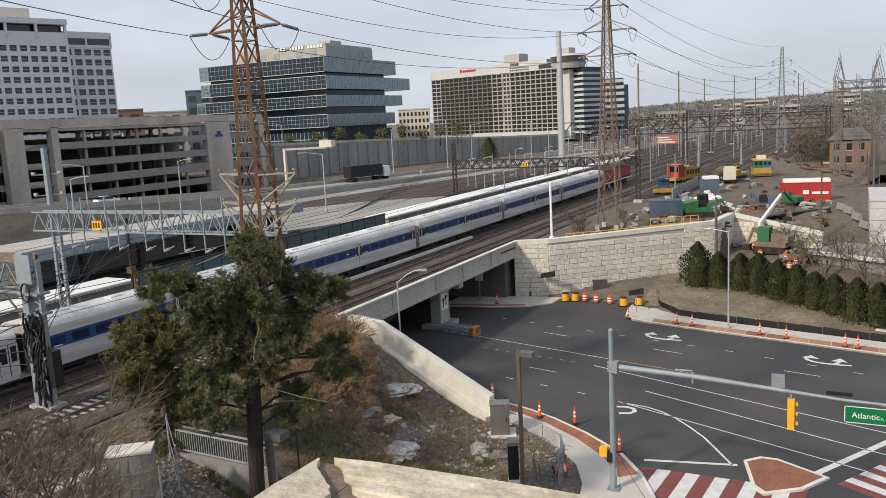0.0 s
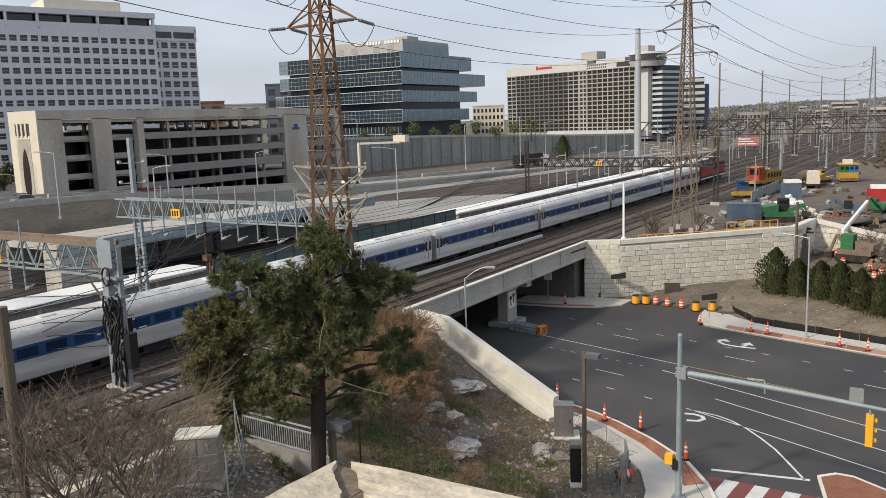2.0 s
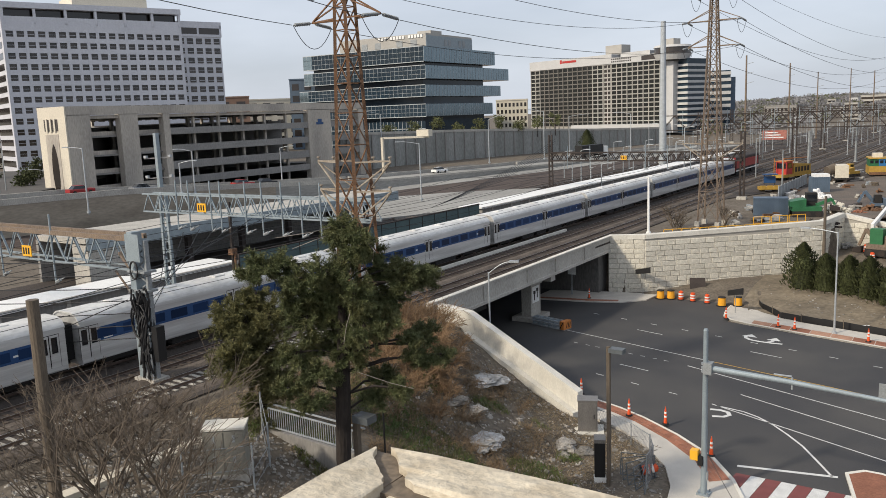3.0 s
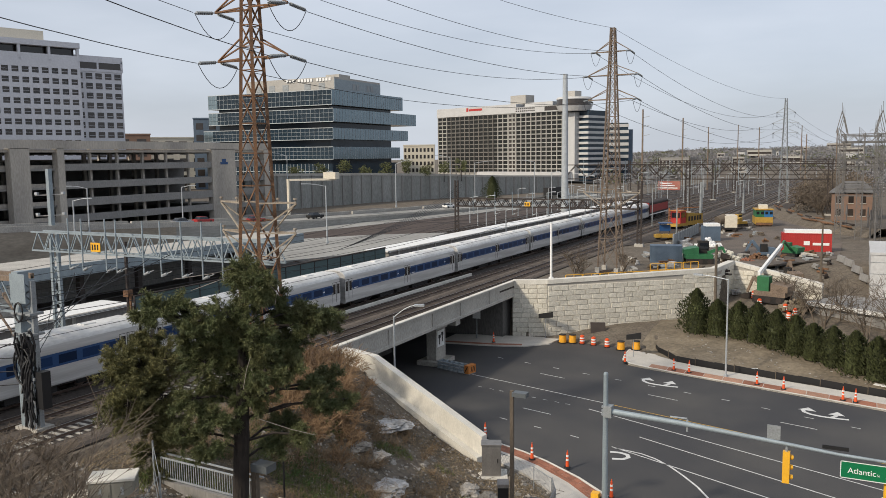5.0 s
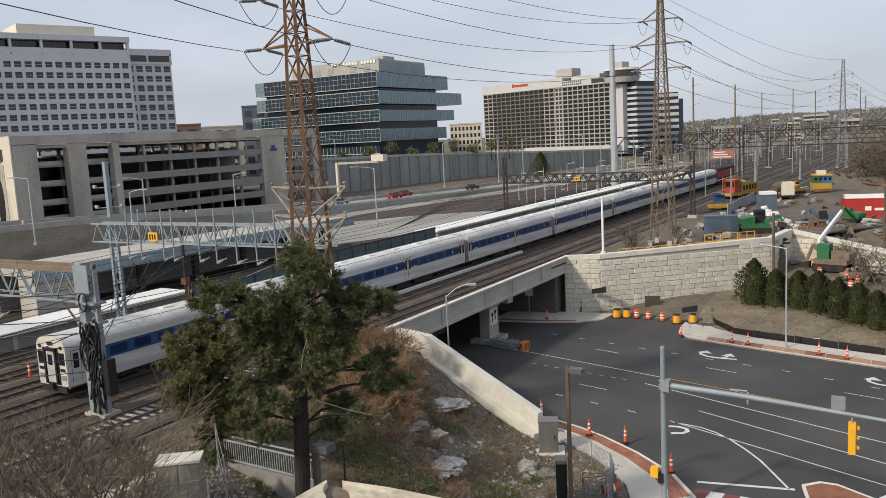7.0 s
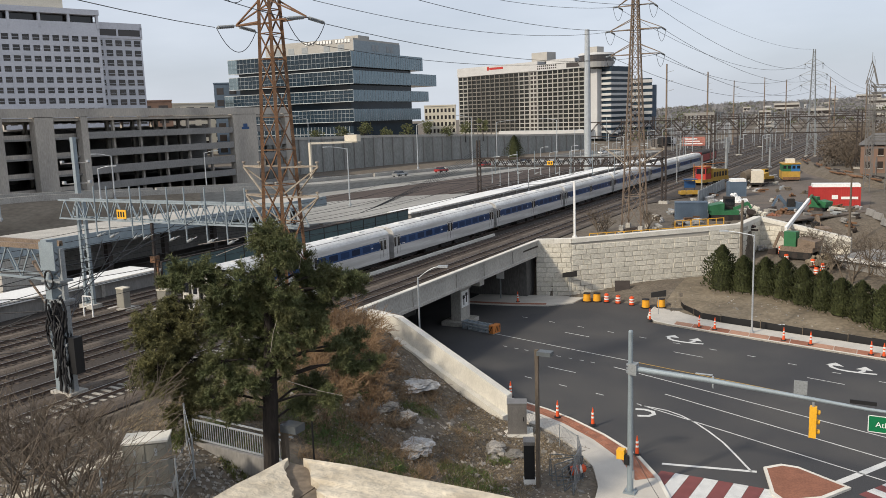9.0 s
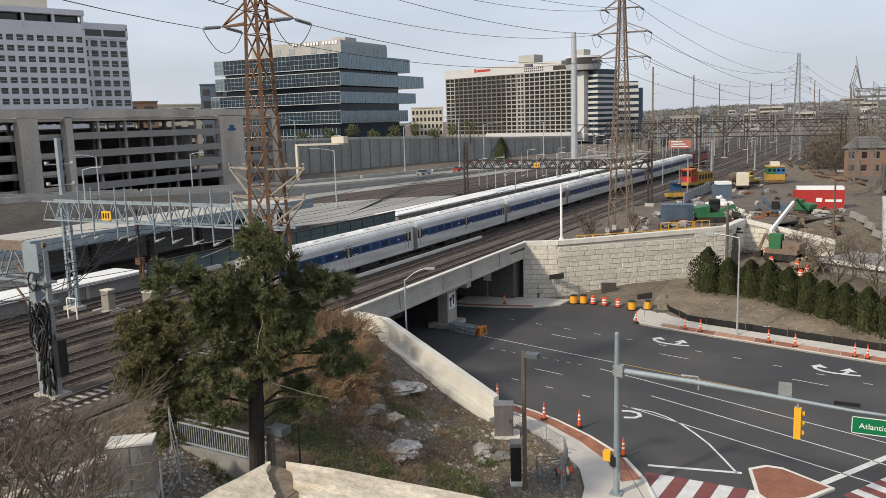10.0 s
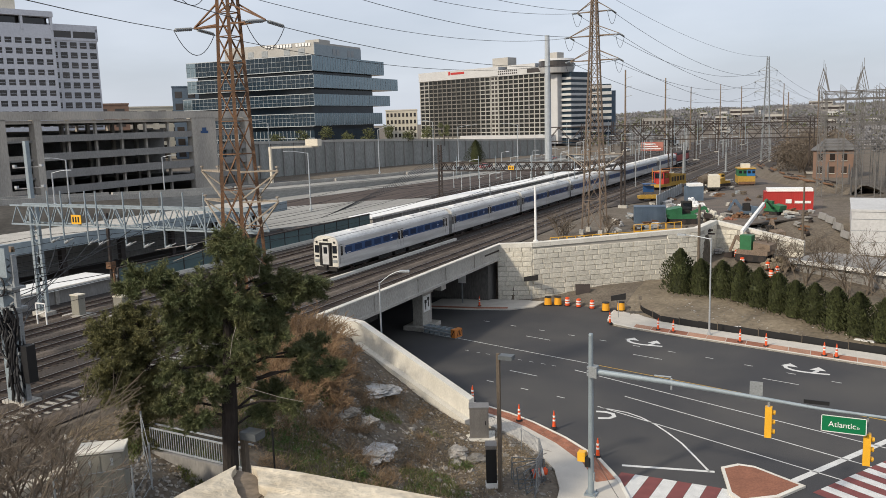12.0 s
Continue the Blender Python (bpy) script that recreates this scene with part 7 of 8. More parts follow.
# ---- roof edge under the viewer ----
def coping_stone(name, poly, z0, z1, parent, seed):
    """A rough-faced stone slab over a plan outline, with worn edges."""
    bm = bmesh.new()
    n = 26
    (ax, ay), (bx, by), (cx, cy), (dx, dy) = poly
    grid = []
    for j in range(9):
        for i in range(n + 1):
            u, w = i / n, j / 8
            x = (ax + (bx - ax) * u) * (1 - w) + (dx + (cx - dx) * u) * w
            y = (ay + (by - ay) * u) * (1 - w) + (dy + (cy - dy) * u) * w
            edge = min(u * n, (1 - u) * n, w * 8, (1 - w) * 8)
            p = Vector((x, y, 0)) * 9 + Vector((seed, 0, 0))
            drop = 0.012 * max(0, 1 - edge) + 0.006 * noise.noise(p * 2)
            if edge < 0.5:
                x += 0.022 * noise.noise(p * 2.1)
                y += 0.022 * noise.noise(p * 1.9 + Vector((5, 5, 0)))
            grid.append(bm.verts.new((x, y, z1 - drop)))
    for j in range(8):
        for i in range(n):
            k = j * (n + 1) + i
            bm.faces.new((grid[k], grid[k + 1], grid[k + n + 2], grid[k + n + 1]))
    ring = [grid[i] for i in range(n + 1)] + [grid[j * (n + 1) + n] for j in range(1, 9)] + [grid[8 * (n + 1) + i] for i in range(n - 1, -1, -1)] + [grid[j * (n + 1)] for j in range(7, 0, -1)]
    low = [bm.verts.new((v.co.x, v.co.y, z0)) for v in ring]
    for i in range(len(ring)):
        k = (i + 1) % len(ring)
        bm.faces.new((ring[i], low[i], low[k], ring[k]))
    bmesh.ops.recalc_face_normals(bm, faces=bm.faces)
    me = bpy.data.meshes.new(name)
    bm.to_mesh(me)
    bm.free()
    me.materials.append(STONE)
    ob = new(name, me)
    ob.parent = parent
    return ob


def parapet():
    p = thing("parapet", "rough buff stone roof parapet with open dark joints", "parapet", kind="structure")
    zt = 20.8
    ox, oy, w = -1.90, 2.24, 0.235
    part("wall", Mesh().box(ox + 0.01, ox + w - 0.01, -3.0, oy - 0.01, 18.9, zt - 0.035).box(ox + w - 0.012, 6.0, oy - w - 0.05, oy - 0.01, 18.9, zt - 0.038), JOINT, p, "dark mortar bed")
    coping_stone("coping_stone", [(ox, 0.2), (ox + w, 0.2), (ox + w, oy - 0.255), (ox - 0.0, oy - 0.035)], zt - 0.11, zt, p, 1)
    coping_stone("coping_stone", [(ox, -1.6), (ox + w, -1.6), (ox + w, 0.18), (ox, 0.18)], zt - 0.11, zt, p, 2)
    coping_stone("coping_stone", [(ox + 0.075, oy), (ox + 0.325, oy - w), (-0.2, oy - w), (-0.2, oy + 0.02)], zt - 0.11, zt + 0.003, p, 3)
    coping_stone("coping_stone", [(-0.18, oy + 0.02), (-0.18, oy - w), (1.6, oy - w), (1.6, oy + 0.02)], zt - 0.11, zt, p, 4)
    coping_stone("inner_stone", [(ox + w + 0.03, 0.2), (ox + w + 0.4, 0.2), (ox + w + 0.4, oy - w - 0.04), (ox + w + 0.03, oy - w - 0.04)], zt - 0.14, zt - 0.03, p, 5)
    b = thing("near_building", "buff stone building under the viewer", "building", kind="structure")
    part("wall", Mesh().box(ox + 0.06, 26, -30, oy - 0.06, -0.1, 18.95), CREAM, b)
    part("roof", Mesh().box(ox + w, 26, -30, oy - w, 18.9, 19.2), HWAY, b, "dark flat roof")


parapet()


# ---- street things ----
def traffic_mast():
    m = thing("traffic_signal_mast", "galvanized traffic signal mast arm over the road", "traffic signal")
    m.matrix_basis = pose(-12.25, 44.3, 0)
    part("pole", Mesh().tube((0, 0, 0.1), (0, 0, 9.75), 0.19, 0.13, 16), GALVB, m, "round galvanized pole")
    part("pole_cap", Mesh().tube((0, 0, 9.75), (0, 0, 9.85), 0.14, 0.1, 12), GALVB, m)
    part("base_plate", Mesh().box(-0.35, 0.35, -0.35, 0.35, 0.1, 0.22), GALVB, m)
    for sx in (-0.27, 0.27):
        for sy in (-0.27, 0.27):
            part("bolt", Mesh().tube((sx, sy, 0.2), (sx, sy, 0.36), 0.035, n=6), GALVD, m)
    part("arm_flange", Mesh().box(-0.05, 0.4, -0.28, 0.28, 7.3, 7.95), GALVD, m, "bolted arm flange")
    for z in (7.4, 7.62, 7.84):
        part("clamp_band", Mesh().tube((0, 0, z - 0.04), (0, 0, z + 0.04), 0.24, n=14), GALVD, m)
    arm = [(0.2, 0, 7.62), (4.2, -0.15, 7.52), (8.2, -0.3, 7.3), (12.0, -0.45, 7.08), (17.5, -0.65, 7.0)]
    a = Mesh()
    for i, (p, q) in enumerate(zip(arm, arm[1:])):
        a.tube(p, q, 0.17 - i * 0.028, 0.17 - (i + 1) * 0.028, 14)
    part("arm", a, GALVB, m, "long tapered arm")
    for x, z in ((9.55, 6.95), (14.15, 6.15)):
        s = part("signal_head", Mesh().box(x - 0.16, x + 0.18, -0.52, -0.2, z - 1.75, z - 0.1), SIGY, m, "yellow three-lamp signal head seen from behind")
        part("hanger", Mesh().box(x - 0.05, x + 0.05, -0.42, -0.3, z - 0.15, max(z + 0.15, 7.05)), GALVD, s)
        for k in range(3):
            part("visor", Mesh().tube((x + 0.16, -0.3, z - 0.4 - k * 0.52), (x + 0.3, -0.25, z - 0.42 - k * 0.52), 0.13, 0.13, 10, cap=False), SIGY, s)
    sg = part("street_sign", Mesh().box(12.05, 14.1, -0.78, -0.74, 6.05, 6.92), GREENS, m, "green street name sign with white border")
    for x0, x1, z0, z1 in ((12.05, 14.1, 6.05, 6.09), (12.05, 14.1, 6.88, 6.92), (12.05, 12.09, 6.05, 6.92), (14.06, 14.1, 6.05, 6.92)):
        part("sign_border", Mesh().box(x0, x1, -0.785, -0.78, z0, z1), WHITE, sg)
    for words, size, x, z in (("Atlantic", 0.40, 12.38, 6.34), ("St", 0.17, 13.66, 6.34)):
        cu = bpy.data.curves.new("sign_text", "FONT")
        cu.body, cu.size, cu.extrude = words, size, 0.003
        cu.materials.append(WHITE)
        ob = new("sign_lettering", cu)
        ob.parent = sg
        ob.matrix_basis = pose(x, -0.79, z, 90, 0, 0)
    part("sign_back", Mesh().box(8.55, 9.2, 0.2, 0.24, 7.2, 7.95), GALVD, m, "back of a square regulatory sign")
    part("camera_box", Mesh().box(3.6, 4.5, -0.05, 0.05, 7.75, 7.8).tube((4.55, -0.15, 7.1), (4.55, -0.15, 7.75), 0.05, n=8), GALV, m, "small detector bracket")
    part("bracket_bar", Mesh().box(11.2, 12.4, -0.35, -0.28, 7.25, 7.45), BLACK, m)
    part("walk_signal", Mesh().box(-0.72, -0.28, -0.35, 0.1, 2.2, 2.75), SIGY, m, "yellow pedestrian signal box")
    part("walk_signal_face", Mesh().box(-0.3, -0.02, -0.3, 0.14, 1.9, 2.45), BLACK, m)
    part("hand_hole", Mesh().box(0.14, 0.22, -0.1, 0.1, 1.0, 1.5), GALVD, m)
    wire((-12.0, 44.2, 2.6), (-9.2, 42.0, 0.12), 0.2, 0.02, "loose_cable", "loose grey cable hanging to the pavement")


traffic_mast()


def channelizer():
    c = thing("channelizer_cone", "slim orange channelizer cone with white bands on a black foot", "traffic cone", "traffic cones")
    part("foot", Mesh().tube((0, 0, 0), (0, 0, 0.09), 0.26, 0.22, 8), BLACK, c)
    part("cone", Mesh().tube((0, 0, 0.08), (0, 0, 1.12), 0.13, 0.06, 12), ORANGE, c)
    for z in (0.5, 0.78):
        part("band", Mesh().tube((0, 0, z), (0, 0, z + 0.13), 0.118 - z * 0.03, 0.112 - z * 0.03, 12), WHITE, c)
    part("handle", Mesh().tube((0, 0, 1.1), (0, 0, 1.26), 0.035, n=8), ORANGE, c)
    return c


cone = channelizer()
cone.matrix_basis = pose(-17.5, 53.5, 0.15)
for i, (x, y) in enumerate(((-20.3, 53.9), (-13.3, 49.7), (-25.2, 56.6), (-16.0, 83.3), (-14.4, 82.9), (-7.8, 81.2), (-5.4, 80.5), (-0.4, 79.0), (0.6, 78.7), (-21.3, 84.4), (-37.8, 87.5))):
    copy_thing(cone, pose(x, y, 0.15, 0, 0, i * 40))
copy_thing(cone, pose(-55.6, 34.4, RZ - 0.2))


def drum(color, label, group, squat=False):
    d = thing("traffic_drum", label, "traffic drum", group)
    h, r = (0.95, 0.45) if squat else (1.0, 0.29)
    part("body", Mesh().tube((0, 0, 0.08), (0, 0, h), r, r * 0.85, 16), color, d)
    part("foot", Mesh().tube((0, 0, 0), (0, 0, 0.1), r * 1.3, n=12), BLACK, d)
    if squat:
        part("lid", Mesh().tube((0, 0, h), (0, 0, h + 0.08), r * 0.95, r * 0.9, 14), BLACK, d)
    else:
        for z in (0.35, 0.65):
            part("band", Mesh().tube((0, 0, z), (0, 0, z + 0.15), r * 0.97, r * 0.94, 16), WHITE, d)
        part("handle", Mesh().box(-0.12, 0.12, -0.03, 0.03, h, h + 0.08), ORANGE, d)
    return d


yd = drum(YELLOW, "yellow crash barrel with a black lid", "crash barrels", True)
yd.matrix_basis = pose(-30.5, 91.2, 0)
for x, y in ((-29.4, 91.6), (-23.3, 90.4), (-21.6, 90.6)):
    copy_thing(yd, pose(x, y, 0.14 if x > -22 else 0))
od = drum(ORANGE, "orange and white traffic drum", "traffic drums")
od.matrix_basis = pose(-28.2, 91.5, 0)
for x, y in ((-26.8, 91.4), (-25.1, 91.1), (-11.6, 113.0), (-7.4, 108.5), (-6.2, 107.0), (-6.8, 105.6), (-10.6, 110.2)):
    copy_thing(od, pose(x, y, height(x, y) + 0.02, 0, 0, x * 30))
cd = copy_thing(od, pose(-16.2, 44.9, 0.42, 0, 78, 30))
tagged(cd, "toppled orange traffic drum by the fence")


def street_bits():
    # crash cushion before the pier
    a = thing("crash_cushion", "steel crash cushion with an orange chevron nose", "crash cushion")
    a.matrix_basis = pose(-38.6, 75.0, 0, 0, 0, -14)
    part("ground_plate", Mesh().box(0, 4.4, -0.55, 0.55, 0.02, 0.08), GALVD, a)
    for y in (-0.45, 0.45):
        for z in (0.45, 0.75):
            part("side_rail", Mesh().bar((0, y, z), (3.9, y, z), 0.1, 0.14), GALV, a)
    for k in range(6):
        part("diaphragm", Mesh().box(0.1 + k * 0.7, 0.2 + k * 0.7, -0.45, 0.45, 0.1, 0.85), GALVB, a)
    part("nose", Mesh().box(3.85, 4.4, -0.6, 0.6, 0.1, 0.95), ORP, a, "orange nose with dark chevrons")
    for k in range(4):
        part("chevron", Mesh().bar((3.9, -0.62 + 0.0, 0.2 + 0.0), (4.3, -0.62, 0.85), 0.03, 0.08) if k == 0 else Mesh().bar((4.41, -0.45 + k * 0.25, 0.25), (4.41, -0.3 + k * 0.25, 0.8), 0.02, 0.08), BLACK, a)
    # steel cabinet by the wing wall
    c = thing("utility_cabinet", "brushed steel roadside cabinet on a concrete pad", "cabinet")
    c.matrix_basis = pose(-21.9, 50.2, 0, 0, 0, 24)
    part("pad", Mesh().box(-1.1, 1.1, -0.9, 0.9, -0.05, 0.14), CONCN, c)
    part("body", Mesh().box(-0.66, 0.66, -0.5, 0.5, 0.14, 2.3), STEELC, c)
    part("lid", Mesh().box(-0.7, 0.7, -0.54, 0.54, 2.3, 2.38), STEELC, c)
    part("door", Mesh().box(-0.58, 0.58, -0.525, -0.5, 0.3, 2.15), STEELC, c)
    part("handle", Mesh().box(0.4, 0.46, -0.56, -0.525, 1.1, 1.4), BLACK, c)
    # tall brown lamp with a flat head
    p = thing("area_lamp", "brown square post with a flat shoebox lamp", "street lamp")
    p.matrix_basis = pose(-17.4, 42.9, 0)
    part("post", Mesh().box(-0.1, 0.1, -0.1, 0.1, 0, 8.55), WOODP, p)
    part("lamp_head", Mesh().box(0.1, 0.95, -0.28, 0.28, 8.25, 8.5), FINE, p)
    k = thing("bollard_sign", "black panel signal case with a white foot", "signal case")
    k.matrix_basis = pose(-18.1, 43.2, 0, 0, 0, 25)
    part("case", Mesh().box(-0.32, 0.32, -0.2, 0.2, 0.3, 2.5), BLACK, k)
    part("top", Mesh().prism([(-0.34, -0.22), (0.34, -0.22), (0.34, 0.22), (-0.34, 0.22)], 2.5, [2.72, 2.72, 2.9, 2.9]), STEELC, k)
    part("foot", Mesh().box(-0.36, 0.36, -0.24, 0.24, 0.0, 0.35), WHITE, k)
    # leaning chain-link panels round a pile of frames
    f = thing("chain_link_fence", "sagging chain-link fence on thin steel posts", "fence")
    pts = [(-22.4, 51.0, 1.6), (-20.3, 50.4, 1.5), (-18.4, 49.2, 1.6), (-16.6, 47.6, 1.7), (-15.6, 45.4, 2.0), (-15.3, 43.4, 2.2)]
    for x, y, h in pts:
        part("post", Mesh().tube((x, y, 0), (x, y, h), 0.035, n=6), GALVD, f)
    for (x0, y0, h0), (x1, y1, h1) in zip(pts, pts[1:]):
        part("top_rail", Mesh().tube((x0, y0, h0 - 0.05), (x1, y1, h1 - 0.05), 0.025, n=5), GALVD, f)
        me = Mesh()
        n = 16
        for j in range(n):
            u, w = j / n, (j + 4) / n
            for s in (0, 1):
                a0, b0 = (0.05, 1.0) if s else (1.0, 0.05)
                if w <= 1.0:
                    me.bar((x0 + (x1 - x0) * u, y0 + (y1 - y0) * u, h0 * a0), (x0 + (x1 - x0) * w, y0 + (y1 - y0) * w, h1 * b0), 0.008)
        tagged(part("mesh", me, FENCEM, f), kind="stuff")
    rng = random.Random(12)
    for k in range(5):
        g = thing("fence_panel", "leaning steel fence frame", "fence panel", "stacked fence panels")
        g.matrix_basis = pose(-16.4 + k * 0.25, 44.9 - k * 0.3, 0.05, 74 + k * 3, 0, 15 + k * 22)
        part("frame", Mesh().bar((-1, 0, 0), (1, 0, 0), 0.05).bar((-1, 1.3, 0), (1, 1.3, 0), 0.05).bar((-1, 0, 0), (-1, 1.3, 0), 0.05).bar((1, 0, 0), (1, 1.3, 0), 0.05).bar((-1, 0, 0), (1, 1.3, 0), 0.035), FINE, g)
    # black-bagged signs on bent posts
    for x, y, z, w in ((-33.0, 92.3, 2.9, 0.9), (-21.1, 87.3, 2.4, 0.8)):
        s = thing("covered_sign", "sign covered with a black bag on a post", "sign", "covered signs")
        s.matrix_basis = pose(x, y, 0)
        part("post", Mesh().tube((0, 0, 0.1), (0, 0, z), 0.04, n=6), GALVD, s)
        part("bag", Mesh().prism([(-w, -0.08), (w, -0.08), (w, 0.08), (-w, 0.08)], [z - 0.45, z - 0.2, z - 0.2, z - 0.45], [z + 0.1, z + 0.5, z + 0.5, z + 0.1]), BLACK, s)
    b = solid("fallen_board", Mesh().at(pose(0, 0, 0, 62, 0, 20), -0.9, 0.9, -0.7, 0.7, -0.03, 0.03), DARKST, "dark board leaning on the block wall", "board", m=pose(-27.6, 96.0, 1.1))
    # silt fence behind the far pavement
    s = thing("silt_fence", "black silt fence on wooden stakes along the pavement", "fence")
    n = 14
    base = [(-19.6, 91.5), (-18.9, 90.0), (-17.6, 88.6)] + [(-16.4 + 2.0 * i, curb_far(-16.4 + 2.0 * i) + 4.35) for i in range(16)]
    for (x0, y0), (x1, y1) in zip(base, base[1:]):
        part("fabric", Mesh().prism([(x0, y0), (x1, y1), (x1 + 0.02, y1 + 0.04), (x0 + 0.02, y0 + 0.04)], 0.0, [0.78, 0.72, 0.72, 0.78]), BLACK, s)
    for x, y in base[::2]:
        part("stake", Mesh().box(x - 0.03, x + 0.03, y - 0.07, y - 0.02, 0, 0.95), WOODP, s)
    for x, y, ln, a in ((-9.5, 86.6, 1.3, 20), (3.0, 85.0, 0.9, -20)):
        solid("board", Mesh().box(-ln, ln, -0.25, 0.25, 0, 0.08), WHITE, "white plank lying on the soil", "board", m=pose(x, y, height(x, y) + 0.03, 0, 0, a))


street_bits()


# ---- left foreground ----
def near_left():
    z = height(-29.0, 24.5)
    c = thing("signal_cabinet", "tall grey-green equipment cabinet with pale top", "cabinet")
    c.matrix_basis = pose(-29.0, 24.5, z, 0, 0, 38)
    part("body", Mesh().box(-0.95, 0.95, -0.6, 0.6, 0.1, 2.3), CABG, c, "weathered grey-green body")
    part("top", Mesh().box(-1.0, 1.0, -0.65, 0.65, 2.3, 2.4), CONCN, c)
    part("plinth", Mesh().box(-1.05, 1.05, -0.7, 0.7, -0.4, 0.12), CONC, c)
    for x in (-0.46, 0.46):
        d = part("door", Mesh().box(x - 0.43, x + 0.43, -0.625, -0.6, 0.25, 2.2), CABG, c)
        for zz in (0.9, 1.9):
            part("vent", Mesh().box(x - 0.06, x + 0.06, -0.64, -0.625, zz - 0.2, zz + 0.15), GALV, d)
    r = thing("steel_railing", "galvanized picket railing on a low wall", "railing")
    a, b = Vector((-30.6, 28.8)), Vector((-24.6, 28.9))
    za, zb = height(*a), height(*b)
    zt = max(za, zb)
    n = 40
    for dz in (1.35, 0.35):
        part("rail", Mesh().bar((a.x, a.y, zt + dz), (b.x, b.y, zt - 0.25 + dz), 0.07), GALV, r)
    part("rail", Mesh().bar((a.x - 0.1, a.y + 0.5, zt + 1.35), (b.x, b.y + 0.5, zt + 1.1), 0.07), GALV, r)
    for i in range(n + 1):
        p = a.lerp(b, i / n)
        part("picket", Mesh().bar((p.x, p.y, zt + 0.3 - 0.25 * i / n), (p.x, p.y, zt + 1.35 - 0.25 * i / n), 0.03), GALV, r)
    part("wall", Mesh().prism([(a.x, a.y), (b.x, b.y), (b.x, b.y + 0.3), (a.x, a.y + 0.3)], min(za, zb) - 1.2, [zt + 0.15, zt - 0.1, zt - 0.1, zt + 0.15]), CONCD, r)
    f = thing("wire_fence", "slack chain-link fence with steel posts", "fence")
    pts = [(-30.7, 28.4), (-28.2, 26.4), (-27.2, 24.4), (-28.6, 21.6)]
    for x, y in pts:
        part("post", Mesh().tube((x, y, height(x, y) - 0.2), (x, y, height(x, y) + 2.3), 0.045, n=6), GALV, f)
    for (x0, y0), (x1, y1) in zip(pts, pts[1:]):
        for h in (0.3, 1.1, 2.2):
            part("strand", Mesh().tube((x0, y0, height(x0, y0) + h), (x1, y1, height(x1, y1) + h - 0.15), 0.018, n=4), GALVD, f)
    k = solid("kerb_strip", Mesh().at(pose(-32.85, 21.9, height(-32.85, 21.9) + 0.15, 0, 0, 86), -4.4, 4.2, -0.35, 0.35, -0.5, 0.15), CREAM, "low pale yellow concrete kerb", "kerb", kind="structure")
    # small post lamp
    p = thing("post_lamp", "wooden post with a flat grey lamp head", "street lamp")
    p.matrix_basis = pose(-24.1, 28.2, height(-24.1, 28.2))
    zt = 8.3 - height(-24.1, 28.2)
    part("post", Mesh().box(-0.13, 0.13, -0.13, 0.13, -0.3, zt), WOODP, p)
    part("lamp_head", Mesh().box(0.05, 0.95, -0.35, 0.35, zt - 0.35, zt), FINE, p)
    q = thing("thin_post", "thin black steel post on the bank", "post")
    q.matrix_basis = pose(-25.0, 31.4, height(-25.0, 31.4))
    part("post", Mesh().tube((0, 0, -0.3), (0, 0, 8.6 - height(-25.0, 31.4)), 0.05, n=8), BLACK, q)


near_left()


def trackside():
    c = thing("relay_case", "tan relay case on a concrete base beside the track", "cabinet", "relay cases")
    c.matrix_basis = pose(-58.8, 48.6, RZ - 0.3)
    part("body", Mesh().box(-0.45, 0.45, -0.35, 0.35, 0.2, 1.9), CABG, c)
    part("lid", Mesh().box(-0.5, 0.5, -0.4, 0.4, 1.9, 2.0), CREAM, c, "pale lid")
    part("base", Mesh().box(-1.2, 1.2, -0.8, 0.8, 0, 0.22), CONC, c)
    copy_thing(c, pose(-54.6, 49.4, RZ - 0.3, 0, 0, 10))
    f = thing("track_bench", "small white steel bench frame beside the track", "frame")
    f.matrix_basis = pose(-58.6, 44.8, RZ - 0.2)
    part("frame", Mesh().bar((-0.6, 0, 0), (-0.6, 0, 1.9), 0.09).bar((0.5, 0, 0), (0.5, 0, 1.9), 0.09).bar((-0.6, 0, 1.9), (0.5, 0, 1.9), 0.09).bar((-0.6, 0, 0.9), (0.5, 0, 1.3), 0.07), WHITE, f)
    p = thing("signal_post", "slim dark red signal post between tracks", "signal post")
    p.matrix_basis = pose(-58.7, 52.4, RZ - 0.3)
    part("post", Mesh().bar((0, 0, 0), (0, 0, 8.6), 0.22), DARKST, p)
    part("post_band", Mesh().bar((0.3, 0, 0), (0.3, 0, 4.0), 0.16), RUST, p)
    part("box", Mesh().box(-0.3, 0.3, -0.3, 0.3, 3.6, 4.2), RUST, p)


trackside()


# ---- building site ----
def barricade():
    b = thing("barricade", "yellow tubular steel barricade", "barricade", "yellow barricades")
    me = Mesh()
    for z in (0.2, 1.05):
        me.bar((-1.1, 0, z), (1.1, 0, z), 0.07)
    me.bar((-1.1, 0, 0), (-1.1, 0, 1.05), 0.07).bar((1.1, 0, 0), (1.1, 0, 1.05), 0.07).bar((0, 0, 0.2), (0, 0, 1.05), 0.06)
    part("frame", me, SIGY, b)
    for x in (-0.9, 0.9):
        part("foot", Mesh().bar((x, -0.3, 0.04), (x, 0.3, 0.04), 0.07), SIGY, b)
    return b


bar0 = barricade()
YZ = RZ - 0.3
bar0.matrix_basis = pose(-31.0, 97.0, YZ + 0.1, 0, 0, 41)
for i in range(1, 9):
    copy_thing(bar0, pose(-31.0 + i * 1.75, 97.0 + i * 1.52, YZ + 0.1, 0, 0, 41))
